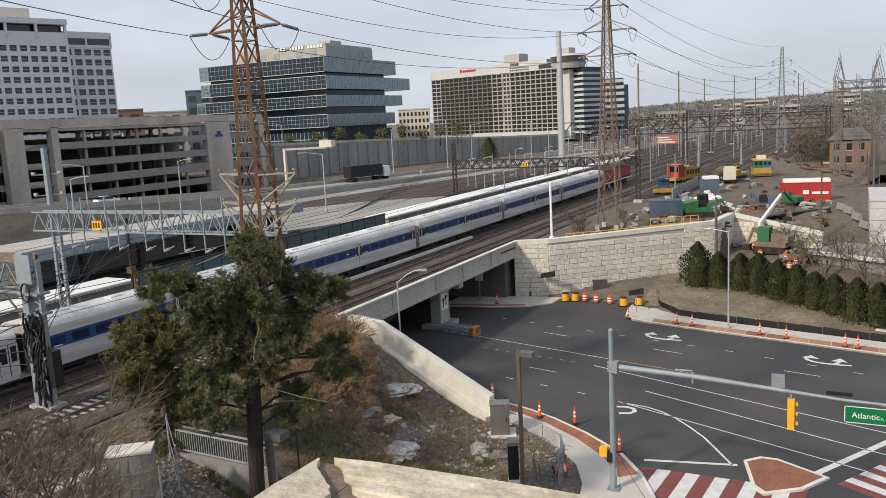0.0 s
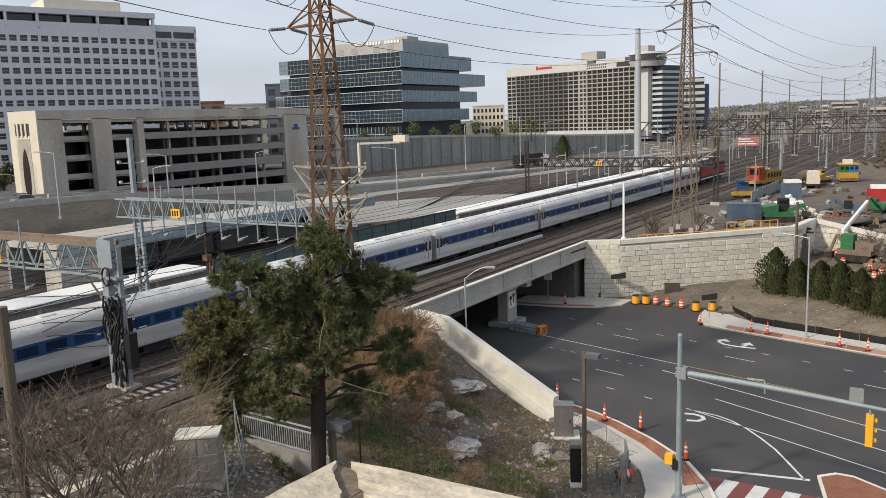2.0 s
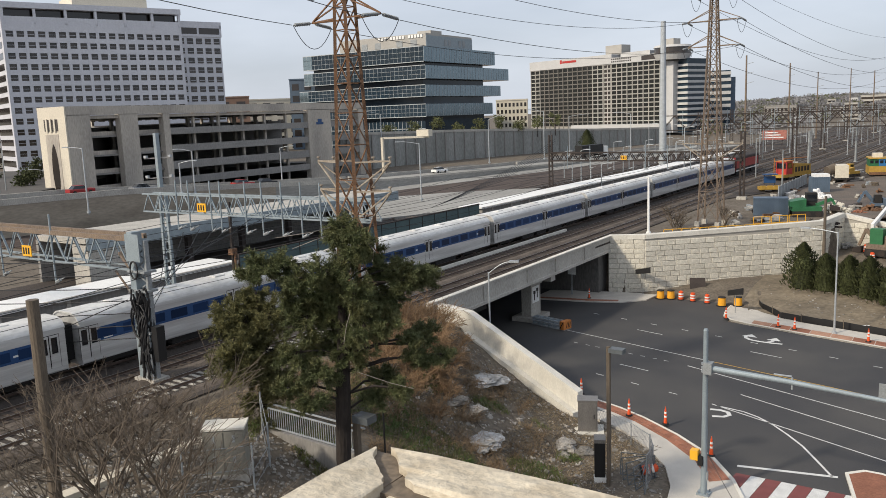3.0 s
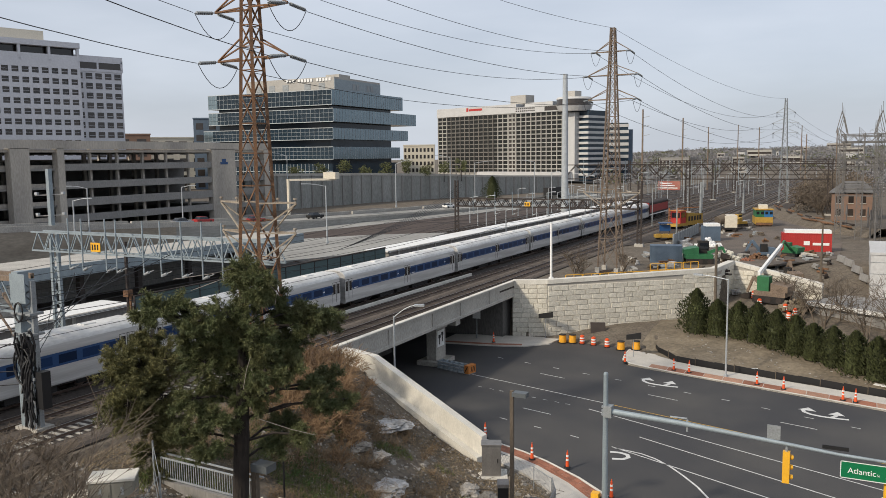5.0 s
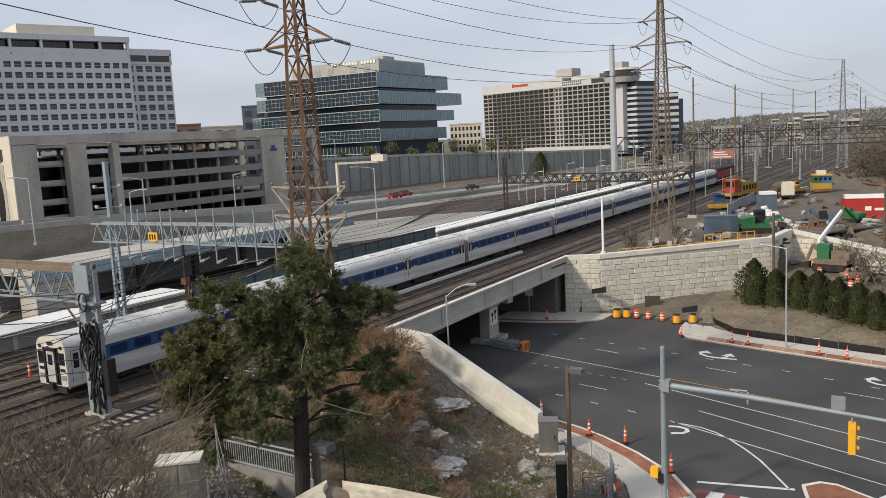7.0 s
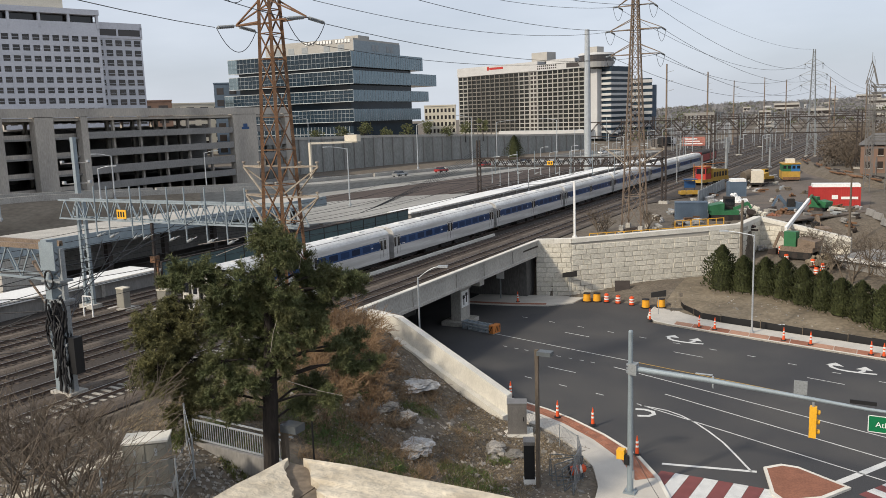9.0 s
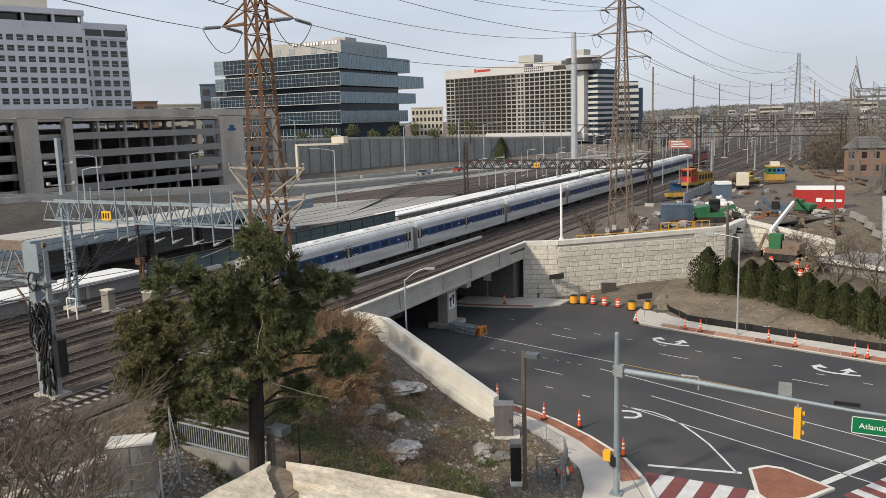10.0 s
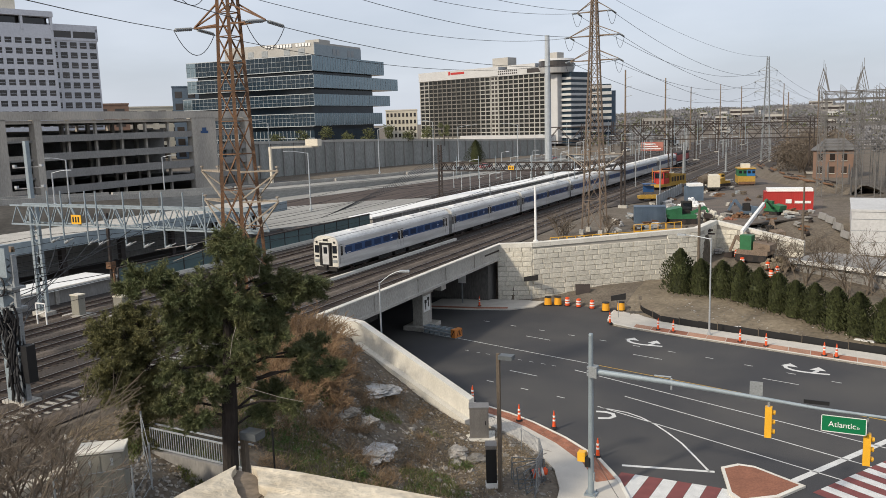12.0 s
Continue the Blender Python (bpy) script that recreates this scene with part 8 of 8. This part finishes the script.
for i in range(3):
    copy_thing(bar0, pose(-22.8 + i * 1.8, 106.8 + i * 1.6, YZ + 0.7, 0, 0, 41))


def container(x, y, ang, color, label, L=6.1, H=2.6, roof=None, lettering=False):
    c = thing("shipping_container", label, "container", "containers in the yard")
    c.matrix_basis = pose(x, y, height(x, y), 0, 0, ang)
    part("body", Mesh().box(0, L, 0, 2.44, 0.05, H), color, c)
    n = int(L / 0.35)
    for i in range(n):
        part("rib", Mesh().box(i * 0.35 + 0.05, i * 0.35 + 0.2, -0.04, 0.0, 0.2, H - 0.15), color, c)
    for z in (0.05, H - 0.12):
        part("edge_beam", Mesh().box(-0.02, L + 0.02, -0.06, 0.0, z, z + 0.14), color, c)
    if roof:
        part("tarpaulin", Mesh().box(0.4, L - 0.1, -0.05, 2.5, H, H + 0.5), roof, c, "white sheet over the top")
    if lettering:
        part("name_bar", Mesh().box(L * 0.44, L * 0.56, -0.07, -0.05, 1.1, 1.75), WHITE, c)
        part("name_bar", Mesh().box(L * 0.62, L * 0.95, -0.07, -0.05, 1.1, 1.5), WHITE, c)
    return c


container(-10.6, 142.6, 9, REDC, "red shipping container with white name bars", 7.4, 3.0, WHITE, True)
container(-27.0, 121.0, 14, BLUEC, "blue-grey shipping container behind the wall", 4.6, 2.5)
container(-24.8, 154.6, 22, BLUEC, "blue-grey shipping container behind the fence", 3.0, 2.7, WHITE)


def machine(x, y, ang, color, cab, label, kind, boom=None, scale=1.0):
    m = thing(kind, label, "machine", "site machines")
    m.matrix_basis = pose(x, y, height(x, y), 0, 0, ang)
    s = scale
    for sy in (-1, 1):
        t = part("track", Mesh().box(-1.6 * s, 1.6 * s, sy * 0.95 * s - 0.25 * s, sy * 0.95 * s + 0.25 * s, 0, 0.7 * s), UNDER, m)
        for k in range(3):
            part("wheel", Mesh().tube(((-1 + k) * 1.1 * s, sy * 0.95 * s - 0.28 * s, 0.35 * s), ((-1 + k) * 1.1 * s, sy * 0.95 * s + 0.28 * s, 0.35 * s), 0.3 * s, n=12), DARKST, t)
    part("deck", Mesh().box(-1.7 * s, 1.5 * s, -1.15 * s, 1.15 * s, 0.7 * s, 1.2 * s), color, m)
    part("engine_hood", Mesh().prism([(-1.9 * s, -1.1 * s), (-0.2 * s, -1.1 * s), (-0.2 * s, 1.1 * s), (-1.9 * s, 1.1 * s)], 1.2 * s, [1.8 * s, 2.1 * s, 2.1 * s, 1.8 * s]), color, m)
    cb = part("cab", Mesh().box(0.0, 1.2 * s, 0.1 * s, 1.05 * s, 1.2 * s, 2.7 * s), cab, m)
    part("cab_window", Mesh().box(0.1 * s, 1.1 * s, 0.06 * s, 0.1 * s, 1.7 * s, 2.5 * s), DGLASS, cb)
    part("cab_window", Mesh().box(1.2 * s, 1.24 * s, 0.2 * s, 0.95 * s, 1.7 * s, 2.5 * s), DGLASS, cb)
    if boom:
        (ax, az), (bx, bz) = boom
        part("boom", Mesh().bar((1.0 * s, -0.4, 1.3 * s), (ax, -0.4, az), 0.32, 0.45), color, m)
        part("stick", Mesh().bar((ax, -0.4, az), (bx, -0.4, bz), 0.24, 0.32), color, m)
        part("bucket", Mesh().prism([(bx - 0.5, -0.9), (bx + 0.6, -0.9), (bx + 0.6, 0.1), (bx - 0.5, 0.1)], bz - 0.8, [bz, bz - 0.3, bz - 0.3, bz]), DARKST, m)
    return m


machine(-9.3, 112.3, 165, TANST, GREENM, "rusty tracked machine with a green cab below the wall", "excavator", ((2.6, 3.0), (3.4, 0.9)), 1.25)
machine(-20.3, 122.6, 20, GREENM, UNDER, "green tracked machine with a dark bucket in the yard", "crawler", ((3.2, 2.4), (3.6, 1.6)), 1.2)
machine(-22.9, 188.2, 60, MACHY, MACHY, "yellow loader in the yard", "loader", None, 1.0)
machine(-8.6, 136.5, 150, GREENM, GREENM, "green boom lift base in the yard", "boom_lift", None, 0.8)
machine(-12.1, 133.1, 200, BLUEC, UNDER, "dark blue skid loader in the yard", "loader", ((2.0, 2.6), (2.9, 1.0)), 0.8)
machine(-7.6, 122.6, 120, TANST, UNDER, "dark mud-stained small digger in the yard", "excavator", ((1.8, 2.8), (2.9, 1.2)), 0.8)
b = thing("lift_boom", "white telescopic boom leaning across the yard", "boom")
part("boom", Mesh().bar((-11.0, 112.6, 6.5), (-9.7, 130.0, 8.5), 0.34, 0.5), WHITE, b)
part("boom_tip", Mesh().bar((-9.7, 130.0, 8.5), (-9.5, 132.2, 8.9), 0.26, 0.34), GREENM, b)
part("boom_knuckle", Mesh().bar((-9.5, 132.2, 8.9), (-8.6, 136.5, 6.9), 0.25, 0.3), GREENM, b)


def rail_crane():
    m = thing("rail_machine", "long yellow rail machine with a red cab beside the tracks", "machine", "site machines")
    m.matrix_basis = pose(-33.0, 181.5, height(-33, 181), 0, 0, 74)
    part("chassis", Mesh().box(-6, 6, -1.2, 1.2, 0.7, 1.3), MACHY, m)
    part("engine_hood", Mesh().prism([(-1.5, -1.15), (5.8, -1.15), (5.8, 1.15), (-1.5, 1.15)], 1.3, [3.4, 2.9, 2.9, 3.4]), MACHY, m, "yellow engine hood with grilles")
    for k in range(5):
        part("grille", Mesh().box(-1.0 + k * 1.3, -0.2 + k * 1.3, -1.2, -1.15, 1.6, 2.6), DARKST, m)
    cb = part("cab", Mesh().box(-4.6, -2.2, -1.15, 1.15, 1.3, 3.9), REDC, m, "red cab")
    part("cab_window", Mesh().box(-4.3, -2.5, -1.19, -1.15, 2.5, 3.6), DGLASS, cb)
    part("cab_window", Mesh().box(-4.65, -4.6, -0.95, 0.95, 2.5, 3.6), DGLASS, cb)
    part("roof_rack", Mesh().box(-4.8, -1.9, -1.25, 1.25, 3.9, 4.05).bar((-5.6, -1.0, 1.3), (-5.6, -1.0, 4.6), 0.12).bar((-5.6, 1.0, 1.3), (-5.6, 1.0, 4.6), 0.12).bar((-5.6, -1.0, 4.6), (5.0, -0.6, 4.3), 0.16), ORP, m)
    for x in (-4.6, -3.2, 3.2, 4.6):
        part("wheelset", Mesh().tube((x, -0.85, 0.45), (x, 0.85, 0.45), 0.45, n=14), UNDER, m)


def ballast_machine():
    m = thing("track_machine", "yellow track machine with green and blue cab panels", "machine", "site machines")
    m.matrix_basis = pose(-18.4, 192.5, height(-18.4, 192), 0, 0, 12)
    part("base", Mesh().box(-1.8, 1.8, -2.5, 3.5, 0.5, 2.1), MACHY, m)
    part("skirt", Mesh().box(-1.7, 1.7, -2.56, -2.5, 0.3, 0.9), RUST, m)
    part("green_panel", Mesh().box(-1.75, 0.0, -2.5, 2.5, 2.1, 3.6), GREENM, m, "green cab half")
    part("blue_panel", Mesh().box(0.0, 1.75, -2.5, 2.5, 2.1, 3.6), mat("bright_blue_paint", (0.03, 0.16, 0.38), 0.5), m, "blue cab half")
    for x in (-1.3, -0.4, 0.5, 1.4):
        part("cab_window", Mesh().box(x - 0.3, x + 0.3, -2.55, -2.5, 2.7, 3.3), DGLASS, m)
    part("roof", Mesh().box(-1.9, 1.9, -2.7, 2.7, 3.6, 3.85), MACHY, m)
    part("roof_box", Mesh().box(-1.0, 0.8, -1.5, 1.0, 3.85, 4.7), CREAM, m)
    for x in (-1.2, 1.2):
        part("crawler_track", Mesh().box(x - 0.4, x + 0.4, -2.4, 3.2, 0.0, 0.6), UNDER, m)


def yard_cart():
    m = thing("rail_cart", "low yellow rail cart with a blue canopy", "machine", "site machines")
    m.matrix_basis = pose(-31.9, 154.2, height(-31.9, 154), 0, 0, 24)
    part("bed", Mesh().box(-1.7, 1.7, -1.0, 1.0, 0.5, 1.05), MACHY, m)
    for x in (-1.2, 0.0, 1.2):
        part("side_panel", Mesh().box(x - 0.5, x + 0.5, -1.06, -1.0, 0.6, 1.3), MACHY, m)
    for x in (-1.1, 1.1):
        part("wheelset", Mesh().tube((x, -0.8, 0.35), (x, 0.8, 0.35), 0.35, n=12), UNDER, m)
    part("canopy_post", Mesh().bar((-0.6, 0.8, 1.05), (-0.6, 0.8, 3.1), 0.09).bar((1.2, 0.8, 1.05), (1.2, 0.8, 3.1), 0.09), DARKST, m)
    part("canopy", Mesh().box(-0.9, 1.5, -0.3, 1.1, 3.1, 3.25).box(-0.7, 1.3, 0.6, 0.8, 1.6, 2.8), BLUE, m, "dark blue canopy")


def mixer_truck():
    m = thing("truck", "cream truck with a dark drum parked in the yard", "truck")
    m.matrix_basis = pose(-23.8, 175.0, height(-23.8, 175), 0, 0, 14)
    part("box", Mesh().box(-0.2, 2.2, -0.5, 4.5, 0.9, 3.3), CREAM, m)
    part("drum", Mesh().tube((-1.6, 0.0, 2.2), (-0.2, 1.0, 2.6), 0.9, 1.1, 16), WOODP, m, "dark brown drum")
    part("chassis", Mesh().box(-2.0, 2.2, -0.6, 4.6, 0.5, 0.9), UNDER, m)
    for x in (-1.6, 1.8):
        for y in (0.2, 3.4):
            part("wheel", Mesh().tube((x - 0.2, y, 0.5), (x + 0.2, y, 0.5), 0.5, n=12), UNDER, m)


def heap(name, label, x, y, r, h, material, seed, n=70):
    """A heap of broken lumps."""
    rng = random.Random(seed)
    me = Mesh()
    for _ in range(n):
        a, q = rng.uniform(0, 6.28), rng.random() ** 0.6
        px, py = r * q * math.cos(a), r * q * math.sin(a)
        sz = rng.uniform(0.12, 0.42)
        me.at(pose(px, py, h * (1 - q) * rng.uniform(0.3, 1.0), rng.uniform(0, 90), rng.uniform(0, 90), rng.uniform(0, 180)), -sz, sz, -sz * 0.7, sz * 0.7, -sz * 0.5, sz * 0.5)
    ob = thing(name, label, "debris", "yard clutter", pose(x, y, height(x, y)))
    part("lump", me, material, ob)
    tagged(ob.children[0], kind="stuff")


def earth_berm():
    """A long low bank of dark earth and old pipes beside the tracks."""
    line = [(-20.5, 246), (-17.0, 228), (-13.6, 213), (-10.2, 202), (-5.5, 190), (-1.0, 180), (5.0, 172)]
    rng = random.Random(23)
    me = Mesh()
    n, m = 60, 9
    for i in range(n + 1):
        u = i / n * (len(line) - 1)
        k = min(int(u), len(line) - 2)
        p = Vector(line[k]).lerp(Vector(line[k + 1]), u - k)
        for j in range(m):
            w = (j / (m - 1) - 0.5) * 7
            x, y = p.x + w * 0.9, p.y + w * 0.45
            hh = 1.5 * math.cos(w / 3.5 * math.pi / 2) * (1 + 0.5 * noise.noise((x * 0.4, y * 0.4, 1)))
            me.v.append((x, y, YZ - 0.05 + max(0, hh) + 0.15 * noise.noise((x, y, 5))))
    me.f = [(i * m + j, i * m + j + 1, (i + 1) * m + j + 1, (i + 1) * m + j) for i in range(n) for j in range(m - 1)]
    solid("earth_berm", me, SOIL, "long low berm of dark brown earth", "ground", kind="structure")
    for i in range(26):
        k = rng.randrange(len(line) - 1)
        a, b = Vector(line[k]), Vector(line[k + 1])
        p = a.lerp(b, rng.random())
        d = (b - a).normalized() * rng.uniform(3, 6)
        o = rng.uniform(-1.6, 1.6)
        z = YZ + 1.5 * math.cos(o / 3.5 * math.pi / 2) + 0.2
        solid("pipe", Mesh().tube((p.x + o, p.y + o * 0.5, z), (p.x + o + d.x, p.y + o * 0.5 + d.y, z), 0.2, n=8), RUST if i % 3 else DARKST, "rusty brown pipe lying on the berm", "pipe", "pipes on the berm")


def dark_bank():
    rng = random.Random(41)
    me = Mesh()
    for _ in range(330):
        x, y = rng.uniform(-15, 2), rng.uniform(236, 330)
        if x < -15 + (y - 236) * 0.03:
            continue
        h = rng.uniform(5, 11)
        leaf_cluster(me, rng, Vector((x, y, YZ + h * 0.5)), h * 0.45, 70, 0.55, 1.1)
    solid("bare_thicket", me, TWIG, "dense dark brown bare thicket beside the line", "thicket", kind="stuff")


rail_crane()
ballast_machine()
yard_cart()
mixer_truck()
heap("rock_pile", "pile of tan broken rock in the yard", -17.4, 127.6, 2.2, 1.9, BLOCK, 1)
heap("rubble_pile", "reddish rubble and broken boards in the yard", -14.4, 128.6, 1.8, 1.0, BRICKP, 2)
heap("rubble_pile", "reddish rubble and broken boards in the yard", -13.2, 131.4, 1.4, 0.9, RUST, 3, 50)
heap("sheet_pile", "heap of white plastic sheets behind the fence", -22.8, 146.6, 2.2, 1.3, WHITE, 4)
heap("sheet_pile", "heap of white plastic sheets behind the fence", -25.4, 141.5, 1.5, 0.9, TARP, 5)
heap("rubble_pile", "grey rubble heap beside the green machine", -23.8, 128.0, 1.8, 1.0, CONC, 6)
heap("rubble_pile", "tan rubble heap near the tracks", -28.0, 133.0, 1.6, 0.9, SOILT, 7)
heap("rubble_pile", "brown spoil heap below the wall", -5.8, 110.0, 2.4, 1.5, SOILT, 8, 110)
earth_berm()
dark_bank()


def yard_clutter():
    rng = random.Random(31)
    for k in range(120):
        if k >= 70:
            x, y = rng.uniform(-29, -5), rng.uniform(134, 205)
            if x > -7 - (y - 134) * 0.15:
                continue
        elif k < 46:
            x, y = rng.uniform(-30, -14), rng.uniform(99, 132)
            if y < wall_line(x) + 2.0 or math.hypot(x + 29.9, y - 109.8) < 3:
                continue
        else:
            x, y = rng.uniform(-12, -3), rng.uniform(124, 140)
        h = height(x, y)
        mt, nm, lb = rng.choice(((TARP, "plastic_sheet", "crumpled white sheet in the yard"), (WOODP, "timber_stack", "stack of weathered timber"), (GALVD, "steel_plate", "grey steel plates laid flat"), (CONC, "concrete_block", "broken grey concrete block in the yard"), (DARKST, "timber_stack", "dark stack of old sleepers"), (CONCD, "debris_pile", "grey rubble and debris heap"), (RUST, "scrap_pile", "rusty scrap steel heap in the yard")))
        s = rng.uniform(0.3, 0.85)
        pile = thing(nm, lb, "debris", "yard clutter")
        pile.matrix_basis = pose(x, y, h)
        piece = {"timber_stack": "plank", "plastic_sheet": "fold", "steel_plate": "plate", "concrete_block": "block", "debris_pile": "scrap", "scrap_pile": "bar"}[nm]
        thin = 0.45 if nm in ("timber_stack", "scrap_pile") else 1.0
        for q in range(4):
            part(piece, Mesh().at(pose(rng.uniform(-0.5, 0.5) * s, rng.uniform(-0.5, 0.5) * s, 0.1 + q * 0.16, rng.uniform(-10, 10), rng.uniform(-10, 10), rng.uniform(0, 180)), -s, s, -s * 0.4 * thin, s * 0.4 * thin, -0.12, 0.12), mt, pile)
    for k in range(5):
        solid("steel_plate", Mesh().at(pose(0, 0, 0.1, 3, 2, 15 * k), -1.5, 1.5, -0.8, 0.8, -0.03, 0.03), GALV, "grey sheet panels lying behind the coping", "debris", "yard clutter", m=pose(-32.4 + k * 2.0, 97.8 + k * 1.6, YZ + 0.15))
    f = thing("yard_fence", "grey slatted yard fence along the tracks", "fence")
    for k in range(11):
        y = 144 + k * 2.4
        part("panel", Mesh().box(-28.3, -28.22, y, y + 2.3, YZ, YZ + 2.0), GALVD, f)
        part("post", Mesh().tube((-28.2, y, YZ), (-28.2, y, YZ + 2.2), 0.05, n=6), GALV, f)
    # sunlit jersey blocks on the ramp
    for k in range(4):
        solid("concrete_barrier", Mesh().extrude([(-0.3, 0), (0.3, 0), (0.12, 0.9), (-0.12, 0.9)], 0, 2.9), CONCD, "pale concrete barrier block on the ramp", "barrier", "barrier blocks", m=pose(-2.1 + k * 1.0, 133.6 - k * 2.8, height(-2.1 + k, 133.6 - k * 2.8) - 0.05, 0, 0, 200))
    w = thing("white_warehouse", "white low warehouse with a flat roof", "building")
    part("wall", Mesh().box(1.9, 22, 118.2, 134, 2, 8.9), HOTELW, w)
    for q in range(4):
        part("cladding_joint", Mesh().box(1.86, 22.0, 118.16, 118.2, 3.4 + q * 1.5, 3.46 + q * 1.5), GALVD, w)
    part("parapet", Mesh().box(1.8, 22, 118.1, 134, 8.9, 9.2), HOTELW, w)
    s = thing("low_shed", "low grey shed with a pale roof edge", "building")
    part("wall", Mesh().prism([(-4.5, 108.6), (9, 100.5), (13, 108), (-1, 115)], 1.0, 3.6), CONCD, s)
    part("roof", Mesh().prism([(-5.0, 108.5), (9.0, 100.0), (13.4, 108), (-1, 115.5)], 3.6, 3.9), CONCD, s, "dull flat roof")
    part("fascia", Mesh().bar((-5.05, 108.4, 3.75), (9.0, 99.9, 3.75), 0.12, 0.5), WHITE, s)
    h = thing("brick_house", "old red brick house beside the substation", "house")
    part("wall", Mesh().box(-5.4, 3.4, 215, 226, 6, 12.4), BRICKH, h)
    part("roof", Mesh().add([(-6, 214.5, 12.6), (4.0, 214.5, 12.6), (4.0, 226.5, 12.6), (-6, 226.5, 12.6), (-3, 220.5, 15.2), (1.4, 220.5, 15.2)], [(0, 1, 5, 4), (1, 2, 5), (2, 3, 4, 5), (3, 0, 4), (3, 2, 1, 0)]), SUBST, h)
    for i in range(3):
        for zz in (7.2, 10.2):
            part("window", Mesh().box(-4.4 + i * 2.6, -3.3 + i * 2.6, 214.9, 215.02, zz, zz + 1.6), BROWNG, h)
            part("sill", Mesh().box(-4.5 + i * 2.6, -3.2 + i * 2.6, 214.8, 215.0, zz - 0.15, zz), CONC, h)
    bb = thing("billboard", "orange-red billboard on posts beside the line", "billboard")
    part("panel", Mesh().box(-69.5, -61.0, 322.9, 323.1, 8.4, 11.8), mat("faded_red_poster", (0.36, 0.11, 0.085), 0.7, scale=3, vary=0.4, dirt=(0.4, 0.25, 0.2)), bb)
    for k in range(3):
        part("bar", Mesh().box(-68.5, -62.0 - k, 322.8, 322.9, 9.0 + k * 0.9, 9.4 + k * 0.9), WHITE, bb)
    for x in (-68, -62.5):
        part("post", Mesh().box(x - 0.15, x + 0.15, 322.95, 323.05, 6, 8.4), DARKST, bb)


yard_clutter()
sheet("yard_surface", [(-24, 122), (-13, 121), (-2, 136), (-2, 160), (-14, 235), (-24, 235), (-28.5, 150)], RZ - 0.27, YGRAV, "trodden grey-brown gravel yard", 0.2, category="pavement")


# ---- road vehicles ----
def car(color, label):
    c = thing("car", label, "car", "cars on the highway")
    part("body", Mesh().extrude([(-0.88, 0.35), (0.88, 0.35), (0.9, 0.75), (0.82, 0.92), (-0.82, 0.92), (-0.9, 0.75)], -2.2, 2.2), color, c)
    part("cabin", Mesh().add([(-0.8, -1.7, 0.9), (0.8, -1.7, 0.9), (0.8, 1.0, 0.9), (-0.8, 1.0, 0.9), (-0.65, -1.2, 1.45), (0.65, -1.2, 1.45), (0.65, 0.4, 1.45), (-0.65, 0.4, 1.45)], [(0, 1, 5, 4), (1, 2, 6, 5), (2, 3, 7, 6), (3, 0, 4, 7)]), DGLASS, c)
    part("roof", Mesh().box(-0.64, 0.64, -1.2, 0.4, 1.44, 1.5), color, c)
    for x in (-0.8, 0.8):
        for y in (-1.35, 1.35):
            part("wheel", Mesh().tube((x - 0.1, y, 0.33), (x + 0.1, y, 0.33), 0.33, n=12), UNDER, c)
    return c


def lorry():
    c = thing("truck", "black box truck with a white cab", "truck")
    part("box", Mesh().box(-1.25, 1.25, -13, 0, 1.2, 4.1), BLACK, c, "black trailer box")
    part("cab", Mesh().box(-1.2, 1.2, 0.8, 3.2, 0.7, 3.4), WHITE, c)
    part("windscreen", Mesh().box(-1.1, 1.1, 3.2, 3.24, 2.0, 3.1), DGLASS, c)
    for y in (-12, -10.7, -1.5, 2.2):
        part("wheel", Mesh().tube((-1.15, y, 0.5), (1.15, y, 0.5), 0.5, n=12), UNDER, c)
    return c


HWY = [(40, -124, 12.4), (83, -119, 12.0), (115, -115, 10.4), (147, -111.5, 8.9), (180, -106, 8.4), (210, -101, 8.0), (260, -94, 7.6), (330, -84, 7.3), (500, -60, 7.0)]


def on_highway(y, off):
    """A pose on the carriageway, off metres behind the near barrier."""
    k = max(0, min(len(HWY) - 2, sum(1 for h in HWY if h[0] <= y) - 1))
    (y0, x0, z0), (y1, x1, z1) = HWY[k], HWY[k + 1]
    u = (y - y0) / (y1 - y0)
    return pose(x0 + (x1 - x0) * u - off, y, z0 + (z1 - z0) * u - 0.88, math.degrees(math.atan2(z1 - z0, y1 - y0)) * 0.9, 0, -7.5)


SILVER = mat("silver_car_paint", (0.35, 0.36, 0.37), 0.3, 0.5, bump=0)
cars = [(lorry(), 9.0, 188.0, 21.0), (car(SILVER, "silver estate car on the highway"), 4.0, 45.0, 15.0), (car(REDL, "red car on the highway"), 5.0, 68.0, 14.5), (car(WHITE, "white car on the highway"), 8.0, 107.0, 22.0), (car(REDL, "small red car on the highway"), 9.0, 10.0, 24.0), (car(BLACK, "black car on the highway"), 6.0, 55.0, 21.0)]


def motions():
    for i, one in enumerate(train):
        walk(one, [(t, on_track(-48.1, y + i * PITCH)) for t, y in REAR])
    for one, off, y, speed in cars:
        walk(one, [(t, on_highway(y + speed * t, off)) for t in (0, 1, 2, 3, 4, 5, 6, 7, 8, 9, 10, 11, 12)])


motions()
